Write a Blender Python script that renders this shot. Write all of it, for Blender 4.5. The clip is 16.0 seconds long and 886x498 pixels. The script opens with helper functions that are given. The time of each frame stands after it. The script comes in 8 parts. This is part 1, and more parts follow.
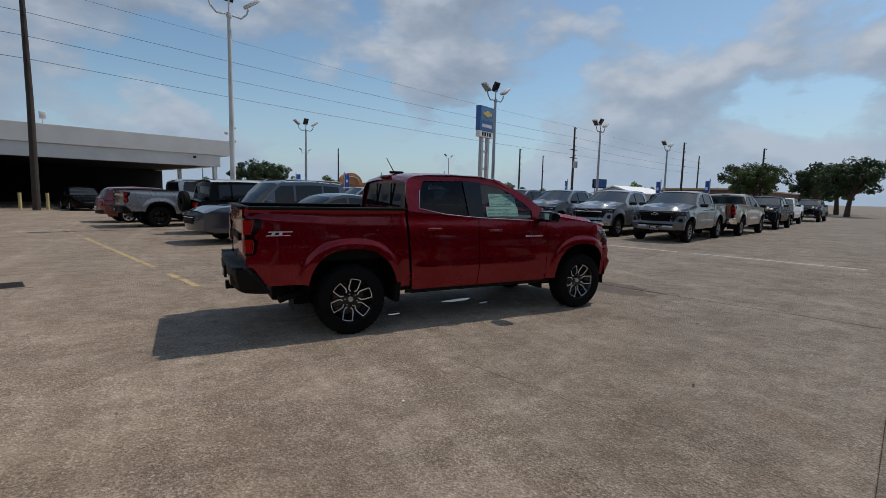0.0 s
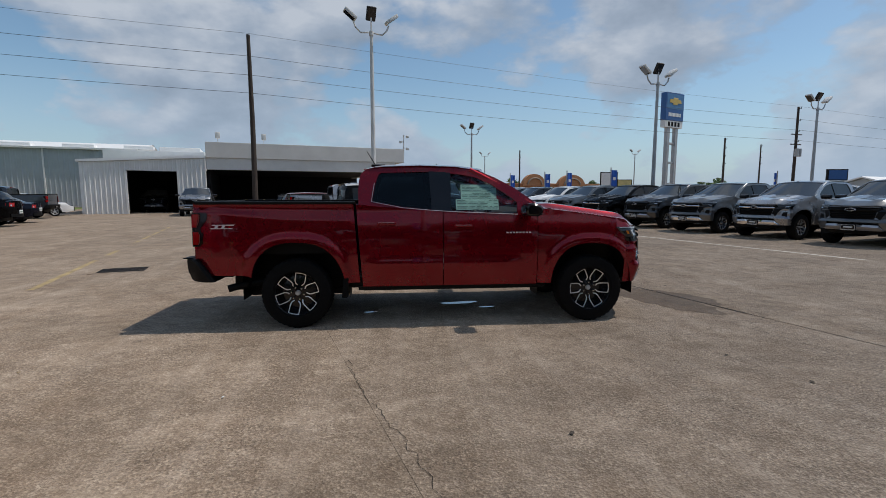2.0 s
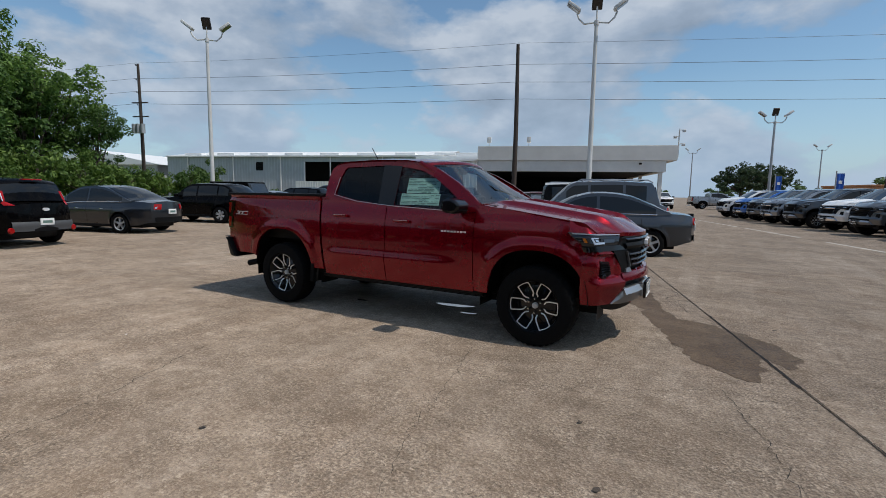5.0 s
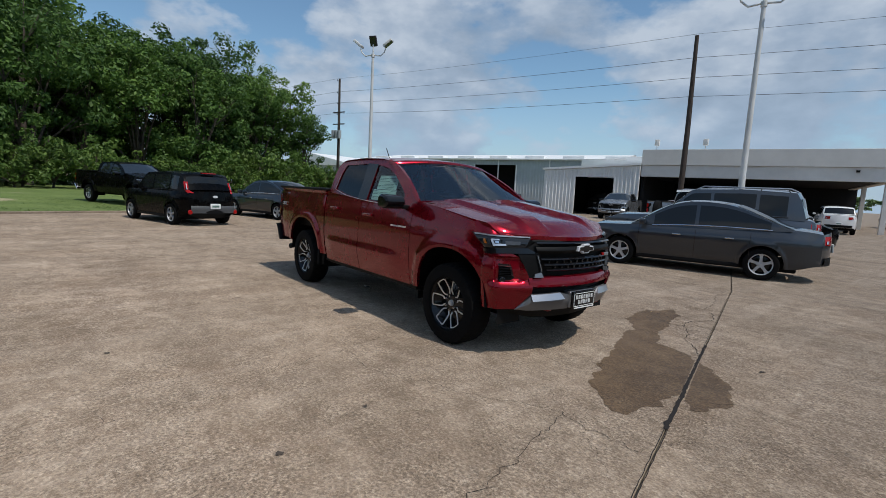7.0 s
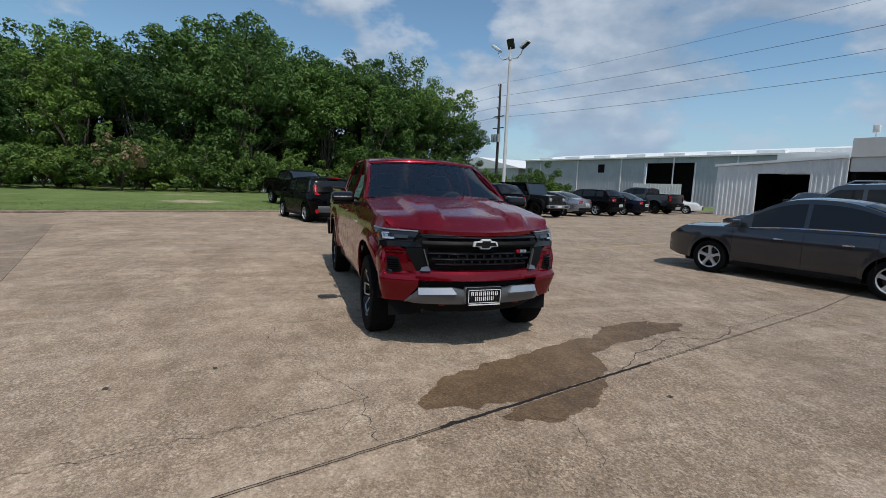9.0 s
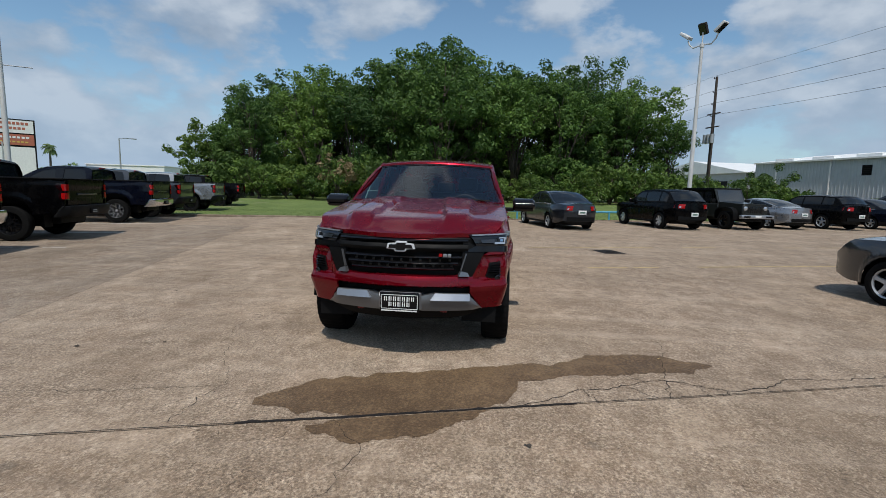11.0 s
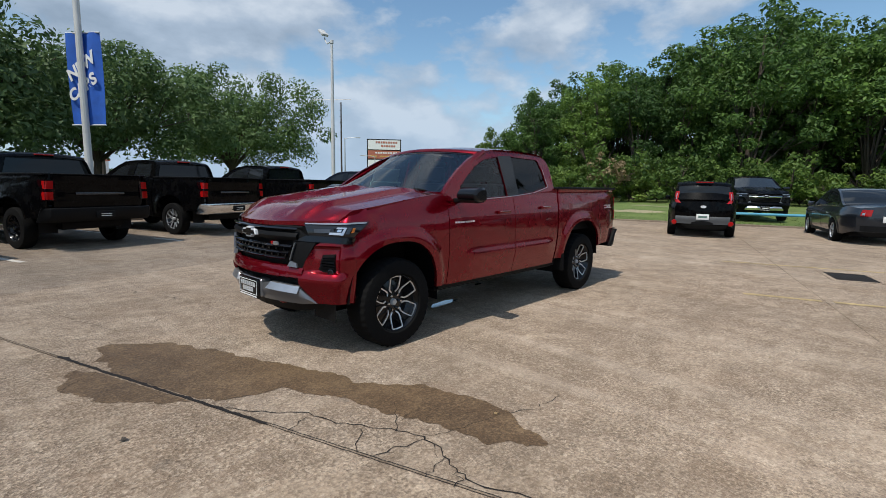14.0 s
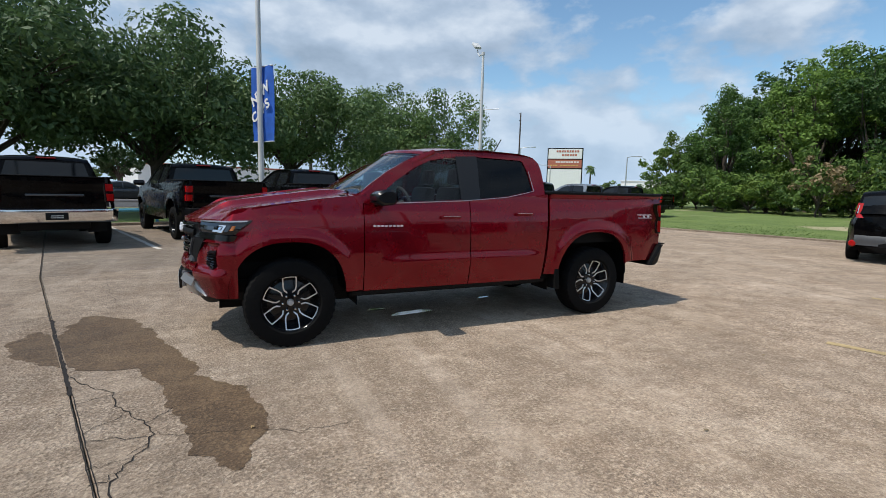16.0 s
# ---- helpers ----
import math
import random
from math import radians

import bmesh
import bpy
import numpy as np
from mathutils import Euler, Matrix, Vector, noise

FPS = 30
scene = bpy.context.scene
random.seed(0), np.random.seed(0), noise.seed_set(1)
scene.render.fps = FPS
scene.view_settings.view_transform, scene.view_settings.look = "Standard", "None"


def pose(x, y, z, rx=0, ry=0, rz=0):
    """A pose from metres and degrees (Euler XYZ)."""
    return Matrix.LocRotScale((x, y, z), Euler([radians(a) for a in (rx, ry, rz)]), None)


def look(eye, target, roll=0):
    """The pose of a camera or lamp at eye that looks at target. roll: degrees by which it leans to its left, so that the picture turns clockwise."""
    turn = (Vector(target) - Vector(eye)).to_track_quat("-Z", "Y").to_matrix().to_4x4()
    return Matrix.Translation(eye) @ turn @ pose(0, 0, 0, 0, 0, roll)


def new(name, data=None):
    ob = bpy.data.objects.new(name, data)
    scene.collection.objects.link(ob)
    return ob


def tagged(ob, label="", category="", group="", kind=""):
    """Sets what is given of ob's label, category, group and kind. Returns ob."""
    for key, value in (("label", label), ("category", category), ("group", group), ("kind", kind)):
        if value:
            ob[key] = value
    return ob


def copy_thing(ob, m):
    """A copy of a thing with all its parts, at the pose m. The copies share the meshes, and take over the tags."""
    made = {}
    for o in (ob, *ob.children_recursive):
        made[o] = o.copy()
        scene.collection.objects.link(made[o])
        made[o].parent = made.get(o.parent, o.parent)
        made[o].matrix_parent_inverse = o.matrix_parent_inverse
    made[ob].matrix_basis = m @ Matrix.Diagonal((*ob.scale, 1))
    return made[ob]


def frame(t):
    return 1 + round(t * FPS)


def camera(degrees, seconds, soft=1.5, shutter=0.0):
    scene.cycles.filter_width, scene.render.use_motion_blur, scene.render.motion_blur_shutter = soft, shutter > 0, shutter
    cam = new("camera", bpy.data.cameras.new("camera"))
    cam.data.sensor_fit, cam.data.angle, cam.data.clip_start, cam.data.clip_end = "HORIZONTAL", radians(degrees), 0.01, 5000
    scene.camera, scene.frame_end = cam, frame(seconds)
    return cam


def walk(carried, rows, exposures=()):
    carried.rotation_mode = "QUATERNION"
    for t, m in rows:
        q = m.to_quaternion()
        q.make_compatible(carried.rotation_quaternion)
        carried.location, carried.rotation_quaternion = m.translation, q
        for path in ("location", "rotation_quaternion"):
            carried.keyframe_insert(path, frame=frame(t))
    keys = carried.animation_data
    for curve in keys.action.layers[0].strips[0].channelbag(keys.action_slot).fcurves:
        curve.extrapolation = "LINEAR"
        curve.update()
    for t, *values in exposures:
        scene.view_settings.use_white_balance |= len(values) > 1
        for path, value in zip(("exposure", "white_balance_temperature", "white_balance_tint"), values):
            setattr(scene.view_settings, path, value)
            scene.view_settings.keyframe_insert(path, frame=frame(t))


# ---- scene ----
cam = camera(85.9, 16.0, soft=0.7)
PATH = [
    (0, (-3.23, -5.866, 1.556), (-2.287, -4.117, 1.33), 1.4),
    (0.5, (-2.563, -6.014, 1.533), (-1.781, -4.188, 1.298), 1.3),
    (1, (-1.883, -6.106, 1.522), (-1.287, -4.211, 1.294), 0.6),
    (1.5, (-1.222, -6.196, 1.5), (-0.826, -4.248, 1.281), 0.3),
    (2, (-0.566, -6.179, 1.476), (-0.374, -4.201, 1.247), 0.0),
    (2.5, (0.073, -6.13, 1.457), (0.052, -4.144, 1.224), 0.1),
    (3, (0.706, -6.027, 1.45), (0.472, -4.054, 1.217), 0.2),
    (3.5, (1.314, -5.884, 1.424), (0.869, -3.945, 1.212), 0.4),
    (3.7, (1.559, -5.803, 1.415), (1.032, -3.884, 1.212), 0.4),
    (5.8, (3.939, -4.649, 1.44), (2.71, -3.09, 1.201), 1.9),
    (6, (4.136, -4.522, 1.428), (2.845, -3.012, 1.198), 2.3),
    (6.5, (4.589, -4.155, 1.431), (3.158, -2.777, 1.196), 2.8),
    (7, (5.051, -3.75, 1.445), (3.515, -2.493, 1.202), 2.9),
    (7.5, (5.427, -3.254, 1.448), (3.803, -2.116, 1.193), 2.7),
    (8, (5.791, -2.748, 1.467), (4.069, -1.762, 1.217), 2.6),
    (8.5, (6.112, -2.249, 1.492), (4.303, -1.434, 1.237), 2.5),
    (9, (6.372, -1.677, 1.486), (4.491, -1.051, 1.222), 2.2),
    (9.2, (6.424, -1.446, 1.496), (4.522, -0.891, 1.226), 2.9),
    (11.3, (6.327, 1.135, 1.461), (4.374, 0.786, 1.212), 1.1),
    (11.5, (6.267, 1.368, 1.467), (4.331, 0.934, 1.214), 1.0),
    (12, (5.948, 1.917, 1.421), (4.071, 1.283, 1.152), 0.7),
    (12.5, (5.627, 2.476, 1.422), (3.827, 1.652, 1.143), 0.4),
    (13, (5.219, 2.973, 1.41), (3.514, 1.964, 1.136), 0.5),
    (13.5, (4.804, 3.454, 1.414), (3.215, 2.269, 1.146), 0.8),
    (14, (4.345, 3.896, 1.401), (2.889, 2.551, 1.133), 1.0),
    (14.5, (3.852, 4.293, 1.378), (2.537, 2.808, 1.119), 1.3),
    (15, (3.337, 4.616, 1.392), (2.172, 3.01, 1.143), 1.6),
    (15.5, (2.783, 4.85, 1.375), (1.779, 3.137, 1.131), 1.4),
    (16, (2.21, 5.056, 1.38), (1.361, 3.262, 1.136), 1.4),
]
walk(cam, [(t, look(e, g, r)) for t, e, g, r in PATH], [(0, -0.27, 6700, 11.5), (3.7, -0.11, 6700, 11.5), (5.8, -0.12, 6400, 9.5), (9.2, -0.12, 6400, 9.5), (12.5, -0.02, 6550, 9.0), (16, 0.28, 6500, 9.0)])

ANG = 17.2  # heading of the lot's own axes against the red pickup
CA, SA = math.cos(radians(ANG)), math.sin(radians(ANG))


def lot(u, v, z=0.0, h=0.0):
    """A pose at (u, v) of the lot's own axes, heading h degrees from its u axis."""
    return pose(u * CA - v * SA, u * SA + v * CA, z, 0, 0, ANG + h)


# ---- light ----
world = bpy.data.worlds.new("sky")
scene.world = world
world.use_nodes = True
SUN_EL, SUN_AZ = 60.0, 7.0
wn, wl = world.node_tree.nodes, world.node_tree.links
wn.clear()


def wmath(op, a, b=None):
    n = wn.new("ShaderNodeMath")
    n.operation = op
    for i, s in enumerate((a, b)):
        if s is None:
            continue
        if isinstance(s, (int, float)):
            n.inputs[i].default_value = s
        else:
            wl.new(s, n.inputs[i])
    return n.outputs[0]


def wramp(src, stops):
    n = wn.new("ShaderNodeValToRGB")
    while len(n.color_ramp.elements) > 1:
        n.color_ramp.elements.remove(n.color_ramp.elements[-1])
    for i, (p, c) in enumerate(stops):
        e = n.color_ramp.elements[0] if i == 0 else n.color_ramp.elements.new(p)
        e.position, e.color = p, (*c, 1) if not isinstance(c, float) else (c, c, c, 1)
    wl.new(src, n.inputs[0])
    return n.outputs[0]


def wmix(fac, a, b):
    n = wn.new("ShaderNodeMix")
    n.data_type = "RGBA"
    for s, i in ((fac, 0), (a, 6), (b, 7)):
        if isinstance(s, (int, float)):
            n.inputs[i].default_value = s
        elif isinstance(s, tuple):
            n.inputs[i].default_value = (*s, 1)
        else:
            wl.new(s, n.inputs[i])
    return n.outputs[2]


sky = wn.new("ShaderNodeTexSky")
sky.sky_type, sky.sun_disc = "NISHITA", False
sky.sun_elevation, sky.sun_rotation = radians(SUN_EL), radians(90 - SUN_AZ)
sky.air_density, sky.dust_density, sky.ozone_density = 1.0, 0.7, 1.6
tc = wn.new("ShaderNodeTexCoord")
sep = wn.new("ShaderNodeSeparateXYZ")
wl.new(tc.outputs["Generated"], sep.inputs[0])
zc = wmath("MAXIMUM", sep.outputs[2], 0.0)
den = wmath("ADD", wmath("MULTIPLY", zc, 0.12), 0.60)
comb = wn.new("ShaderNodeCombineXYZ")
wl.new(wmath("DIVIDE", sep.outputs[0], den), comb.inputs[0])
wl.new(wmath("DIVIDE", sep.outputs[1], den), comb.inputs[1])
wl.new(wmath("MULTIPLY", zc, 3.0), comb.inputs[2])


def wnoise(scale, detail, rough, off):
    m = wn.new("ShaderNodeMapping")
    m.inputs["Location"].default_value = off
    wl.new(comb.outputs[0], m.inputs["Vector"])
    n = wn.new("ShaderNodeTexNoise")
    n.inputs["Scale"].default_value, n.inputs["Detail"].default_value, n.inputs["Roughness"].default_value = scale, detail, rough
    wl.new(m.outputs[0], n.inputs["Vector"])
    return n.outputs[0]


big = wnoise(1.75, 11, 0.54, (3.1, 1.7, 0.4))
lit = wnoise(1.75, 11, 0.54, (3.06, 1.7, 0.50))
low_bank = wmath("MULTIPLY", wmath("SUBTRACT", 0.26, zc), 0.16)
cover = wramp(wmath("ADD", big, low_bank), [(0.455, 0.0), (0.490, 0.60), (0.54, 1.0)])
thick = wmath("ADD", wmath("MULTIPLY", wmath("SUBTRACT", big, lit), 3.2), 0.5)
cloud = wramp(thick, [(0.10, (0.27, 0.345, 0.45)), (0.46, (0.37, 0.455, 0.575)), (0.80, (0.56, 0.63, 0.725))])
scaled = wn.new("ShaderNodeVectorMath")
scaled.operation = "SCALE"
scaled.inputs["Scale"].default_value = 0.125
wl.new(sky.outputs[0], scaled.inputs[0])
clear_sky = wmix(1.0, scaled.outputs[0], (0.88, 1.02, 1.03))
clear_sky.node.blend_type = "MULTIPLY"
skycol = wmix(wmath("MULTIPLY", cover, 0.93), clear_sky, cloud)
haze = wramp(sep.outputs[2], [(0.0, 0.8), (0.07, 0.45), (0.22, 0.0)])
skycol = wmix(haze, skycol, (0.39, 0.53, 0.71))
bg = wn.new("ShaderNodeBackground")
bg.inputs[1].default_value = 1.0
wl.new(skycol, bg.inputs[0])
wout = wn.new("ShaderNodeOutputWorld")
wl.new(bg.outputs[0], wout.inputs[0])
sun = new("sun", bpy.data.lights.new("sun", "SUN"))
sun.data.energy, sun.data.angle, sun.data.color = 3.2, radians(0.6), (1.0, 0.95, 0.88)
sd = (math.cos(radians(SUN_EL)) * math.cos(radians(SUN_AZ)), math.cos(radians(SUN_EL)) * math.sin(radians(SUN_AZ)), math.sin(radians(SUN_EL)))
sun.matrix_world = look((sd[0] * 60, sd[1] * 60, sd[2] * 60), (0, 0, 0))


# ---- materials ----
def nodes_of(name):
    m = bpy.data.materials.new(name)
    m.use_nodes = True
    return m, m.node_tree.nodes, m.node_tree.links, m.node_tree.nodes["Principled BSDF"]


def noise_node(nt, ln, scale, detail=4.0, rough=0.55, vec=None):
    n = nt.new("ShaderNodeTexNoise")
    n.inputs["Scale"].default_value, n.inputs["Detail"].default_value, n.inputs["Roughness"].default_value = scale, detail, rough
    if vec is not None:
        ln.new(vec, n.inputs["Vector"])
    return n.outputs[0]


def place_vec(nt):
    return nt.new("ShaderNodeNewGeometry").outputs["Position"]


def fac_map(nt, ln, src, a, b, lo, hi):
    n = nt.new("ShaderNodeMapRange")
    n.inputs["From Min"].default_value, n.inputs["From Max"].default_value = a, b
    n.inputs["To Min"].default_value, n.inputs["To Max"].default_value = lo, hi
    ln.new(src, n.inputs["Value"])
    return n.outputs[0]


def mix_col(nt, ln, fac, a, b, blend="MIX"):
    n = nt.new("ShaderNodeMix")
    n.data_type, n.blend_type = "RGBA", blend
    for s, i in ((fac, 0), (a, 6), (b, 7)):
        if isinstance(s, (int, float)):
            n.inputs[i].default_value = s
        elif isinstance(s, tuple):
            n.inputs[i].default_value = (*s, 1)
        else:
            ln.new(s, n.inputs[i])
    return n.outputs[2]


def bumped(nt, ln, bsdf, height, strength, dist=0.02):
    b = nt.new("ShaderNodeBump")
    b.inputs["Strength"].default_value, b.inputs["Distance"].default_value = strength, dist
    ln.new(height, b.inputs["Height"])
    ln.new(b.outputs[0], bsdf.inputs["Normal"])


def plain(name, col, rough=0.5, metal=0.0, var=0.15, scale=3.0, fine=40.0, bump=0.0, coat=0.0, spec=0.5):
    """A surface with broad stains and fine grain over one base colour."""
    m, nt, ln, p = nodes_of(name)
    v = place_vec(nt)
    a = noise_node(nt, ln, scale, 5, 0.6, v)
    b = noise_node(nt, ln, fine, 3, 0.5, v)
    dark = tuple(c * (1 - var) for c in col)
    lite = tuple(min(1.0, c * (1 + var)) for c in col)
    c1 = mix_col(nt, ln, fac_map(nt, ln, a, 0.3, 0.7, 0, 1), dark, lite)
    c2 = mix_col(nt, ln, fac_map(nt, ln, b, 0.3, 0.7, 0, var), c1, tuple(c * 0.6 for c in col))
    ln.new(c2, p.inputs["Base Color"])
    p.inputs["Metallic"].default_value = metal
    p.inputs["Coat Weight"].default_value, p.inputs["Coat Roughness"].default_value = coat, 0.04
    p.inputs["Specular IOR Level"].default_value = spec
    ln.new(fac_map(nt, ln, a, 0.3, 0.7, max(0.02, rough - 0.06), min(1, rough + 0.06)), p.inputs["Roughness"])
    if bump:
        bumped(nt, ln, p, b, bump)
    return m


def paint_mat(name, col, metal=0.35, rough=0.32, flake=0.12, coat=1.0, spec=None):
    """Clear-coated car paint with fine metal flake and a little road dust."""
    m, nt, ln, p = nodes_of(name)
    v = place_vec(nt)
    f = noise_node(nt, ln, 900, 2, 0.5, v)
    d = noise_node(nt, ln, 5, 5, 0.6, v)
    c = mix_col(nt, ln, fac_map(nt, ln, f, 0.35, 0.65, 0, flake), col, tuple(min(1, x * 1.7 + 0.01) for x in col))
    c = mix_col(nt, ln, fac_map(nt, ln, d, 0.45, 0.8, 0, 0.015), c, (0.30, 0.26, 0.22))
    ln.new(c, p.inputs["Base Color"])
    p.inputs["Metallic"].default_value = metal
    ln.new(fac_map(nt, ln, d, 0.3, 0.7, rough - 0.03, rough + 0.05), p.inputs["Roughness"])
    p.inputs["Coat Weight"].default_value, p.inputs["Coat Roughness"].default_value = coat, 0.03
    p.inputs["Specular IOR Level"].default_value = 0.5 * coat if spec is None else spec
    return m


def glass_mat(name, tint, solid=None, ior=2.5):
    """A window pane: tinted and clear with the gloss of glass."""
    m = bpy.data.materials.new(name)
    m.use_nodes = True
    nt, ln = m.node_tree.nodes, m.node_tree.links
    nt.clear()
    out = nt.new("ShaderNodeOutputMaterial")
    if solid:
        base = nt.new("ShaderNodeBsdfPrincipled")
        base.inputs["Base Color"].default_value = (*solid, 1)
        base.inputs["Roughness"].default_value = 0.03
        base.inputs["IOR"].default_value = ior
        ln.new(base.outputs[0], out.inputs[0])
        return m
    tr = nt.new("ShaderNodeBsdfTransparent")
    tr.inputs[0].default_value = (*tint, 1)
    gl = nt.new("ShaderNodeBsdfGlossy")
    gl.inputs["Roughness"].default_value = 0.02
    fr = nt.new("ShaderNodeFresnel")
    fr.inputs[0].default_value = ior
    mx = nt.new("ShaderNodeMixShader")
    ln.new(fr.outputs[0], mx.inputs[0])
    ln.new(tr.outputs[0], mx.inputs[1])
    ln.new(gl.outputs[0], mx.inputs[2])
    ln.new(mx.outputs[0], out.inputs[0])
    return m


def scuffed(nt, ln, v):
    mp = nt.new("ShaderNodeMapping")
    mp.inputs["Location"].default_value, mp.inputs["Rotation"].default_value, mp.inputs["Scale"].default_value = (7, 3, 0), (0, 0, radians(52)), (1.0, 1.5, 1)
    ln.new(v, mp.inputs["Vector"])
    return mp.outputs[0]


def concrete_mat(name, wet=0.0, tone=(0.365, 0.287, 0.210), dim=1.0):
    """Worn exposed-aggregate paving: pebbles, pale scuffs, dark drips and a tint of its own for each slab."""
    m, nt, ln, p = nodes_of(name)
    v = place_vec(nt)
    info = nt.new("ShaderNodeObjectInfo")
    big = noise_node(nt, ln, 0.35, 6, 0.6, v)
    mid = noise_node(nt, ln, 1.8, 6, 0.65, v)
    fine = noise_node(nt, ln, 38, 4, 0.7, v)
    vor = nt.new("ShaderNodeTexVoronoi")
    vor.inputs["Scale"].default_value = 62
    ln.new(v, vor.inputs["Vector"])
    peb = vor.outputs["Distance"]
    pebcol = vor.outputs["Color"]
    hue = nt.new("ShaderNodeSeparateColor")
    ln.new(pebcol, hue.inputs[0])
    k = dim - 0.62 * wet
    c = mix_col(nt, ln, fac_map(nt, ln, big, 0.32, 0.68, 0, 1), tuple(x * 0.80 * k for x in tone), tuple(x * 1.13 * k for x in tone))
    c = mix_col(nt, ln, fac_map(nt, ln, mid, 0.40, 0.66, 0, 0.55), c, tuple(x * 0.60 * k for x in (0.37, 0.27, 0.19)))
    c = mix_col(nt, ln, fac_map(nt, ln, hue.outputs[0], 0.4, 1.0, 0.0, 0.85), c, tuple(x * k for x in (0.56, 0.48, 0.39)))
    c = mix_col(nt, ln, fac_map(nt, ln, hue.outputs[1], 0.50, 1.0, 0.0, 1.0), c, tuple(x * k for x in (0.17, 0.125, 0.09)))
    c = mix_col(nt, ln, fac_map(nt, ln, fine, 0.42, 0.66, 0, 0.62), c, tuple(x * k for x in (0.19, 0.145, 0.11)))
    stain = noise_node(nt, ln, 0.9, 7, 0.68, v)
    c = mix_col(nt, ln, fac_map(nt, ln, stain, 0.50, 0.64, 0, 0.34), c, tuple(x * k for x in (0.21, 0.135, 0.078)))
    pale = noise_node(nt, ln, 0.55, 7, 0.7, scuffed(nt, ln, v))
    c = mix_col(nt, ln, fac_map(nt, ln, pale, 0.52, 0.66, 0, 0.30), c, tuple(x * k for x in (0.50, 0.43, 0.345)))
    worn = noise_node(nt, ln, 8.5, 7, 0.74, v)
    c = mix_col(nt, ln, fac_map(nt, ln, worn, 0.50, 0.62, 0, 0.80), c, tuple(x * k for x in (0.20, 0.145, 0.10)))
    c = mix_col(nt, ln, fac_map(nt, ln, worn, 0.36, 0.46, 0.35, 0), c, tuple(x * k for x in (0.50, 0.42, 0.335)))
    grit = noise_node(nt, ln, 105, 4, 0.7, v)
    pit = noise_node(nt, ln, 46, 3, 0.62, v)
    worn_out = noise_node(nt, ln, 0.8, 7, 0.7, v)
    pits = nt.new("ShaderNodeMath")
    pits.operation = "MULTIPLY"
    ln.new(fac_map(nt, ln, pit, 0.53, 0.60, 0, 0.85), pits.inputs[0])
    ln.new(fac_map(nt, ln, worn_out, 0.42, 0.60, 0.12, 0.95), pits.inputs[1])
    c = mix_col(nt, ln, pits.outputs[0], c, tuple(x * k for x in (0.085, 0.060, 0.040)))
    c = mix_col(nt, ln, fac_map(nt, ln, pit, 0.36, 0.44, 0.30, 0), c, tuple(x * k for x in (0.64, 0.54, 0.42)))
    bare = noise_node(nt, ln, 1.15, 8, 0.72, scuffed(nt, ln, v))
    rough_part = fac_map(nt, ln, bare, 0.42, 0.58, 0.15, 0.85)
    gritty = nt.new("ShaderNodeMath")
    gritty.operation = "MULTIPLY"
    ln.new(fac_map(nt, ln, grit, 0.50, 0.62, 0, 0.95), gritty.inputs[0])
    ln.new(rough_part, gritty.inputs[1])
    c = mix_col(nt, ln, gritty.outputs[0], c, tuple(x * k for x in (0.080, 0.058, 0.040)))
    c = mix_col(nt, ln, fac_map(nt, ln, grit, 0.32, 0.44, 0.42, 0), c, tuple(x * k for x in (0.66, 0.55, 0.43)))
    c = mix_col(nt, ln, fac_map(nt, ln, bare, 0.36, 0.50, 0.26, 0.0), c, tuple(x * k for x in (0.47, 0.385, 0.30)))
    c = mix_col(nt, ln, fac_map(nt, ln, bare, 0.53, 0.66, 0.0, 0.26), c, tuple(x * k for x in (0.17, 0.125, 0.088)))
    mottle = noise_node(nt, ln, 36, 5, 0.75, v)
    c = mix_col(nt, ln, fac_map(nt, ln, mottle, 0.50, 0.62, 0, 0.26), c, tuple(x * k for x in (0.135, 0.098, 0.068)))
    c = mix_col(nt, ln, fac_map(nt, ln, mottle, 0.36, 0.48, 0.20, 0), c, tuple(x * k for x in (0.60, 0.50, 0.39)))
    drip = noise_node(nt, ln, 4.5, 3, 0.4, v)
    c = mix_col(nt, ln, fac_map(nt, ln, drip, 0.70, 0.76, 0, 0.42), c, (0.10, 0.085, 0.07))
    scuff = nt.new("ShaderNodeMapping")
    scuff.inputs["Rotation"].default_value, scuff.inputs["Scale"].default_value = (0, 0, radians(-ANG)), (2.0, 0.12, 1)
    ln.new(v, scuff.inputs["Vector"])
    streak = noise_node(nt, ln, 1.0, 7, 0.68, scuff.outputs[0])
    c = mix_col(nt, ln, fac_map(nt, ln, streak, 0.34, 0.47, 0.34, 0), c, tuple(x * k for x in (0.19, 0.150, 0.115)))
    c = mix_col(nt, ln, fac_map(nt, ln, streak, 0.52, 0.68, 0, 0.32), c, tuple(x * k for x in (0.50, 0.43, 0.36)))
    c = mix_col(nt, ln, fac_map(nt, ln, info.outputs["Random"], 0, 1, 0.0, 0.16), c, tuple(x * k for x in (0.26, 0.225, 0.19)))
    c = mix_col(nt, ln, 1.0, c, (1.06, 1.02, 0.968), "MULTIPLY")
    # exposed stones: light and dark grains over the whole surface, rougher in some places than others
    stones = noise_node(nt, ln, 58, 3, 0.68, v)
    grain = nt.new("ShaderNodeCombineColor")
    lvl = fac_map(nt, ln, stones, 0.36, 0.64, 0.68 + 0.15 * wet, 1.32 - 0.15 * wet)
    for ch in range(3):
        ln.new(lvl, grain.inputs[ch])
    c = mix_col(nt, ln, fac_map(nt, ln, worn_out, 0.40, 0.62, 0.08, 0.90), c, grain.outputs[0], "MULTIPLY")
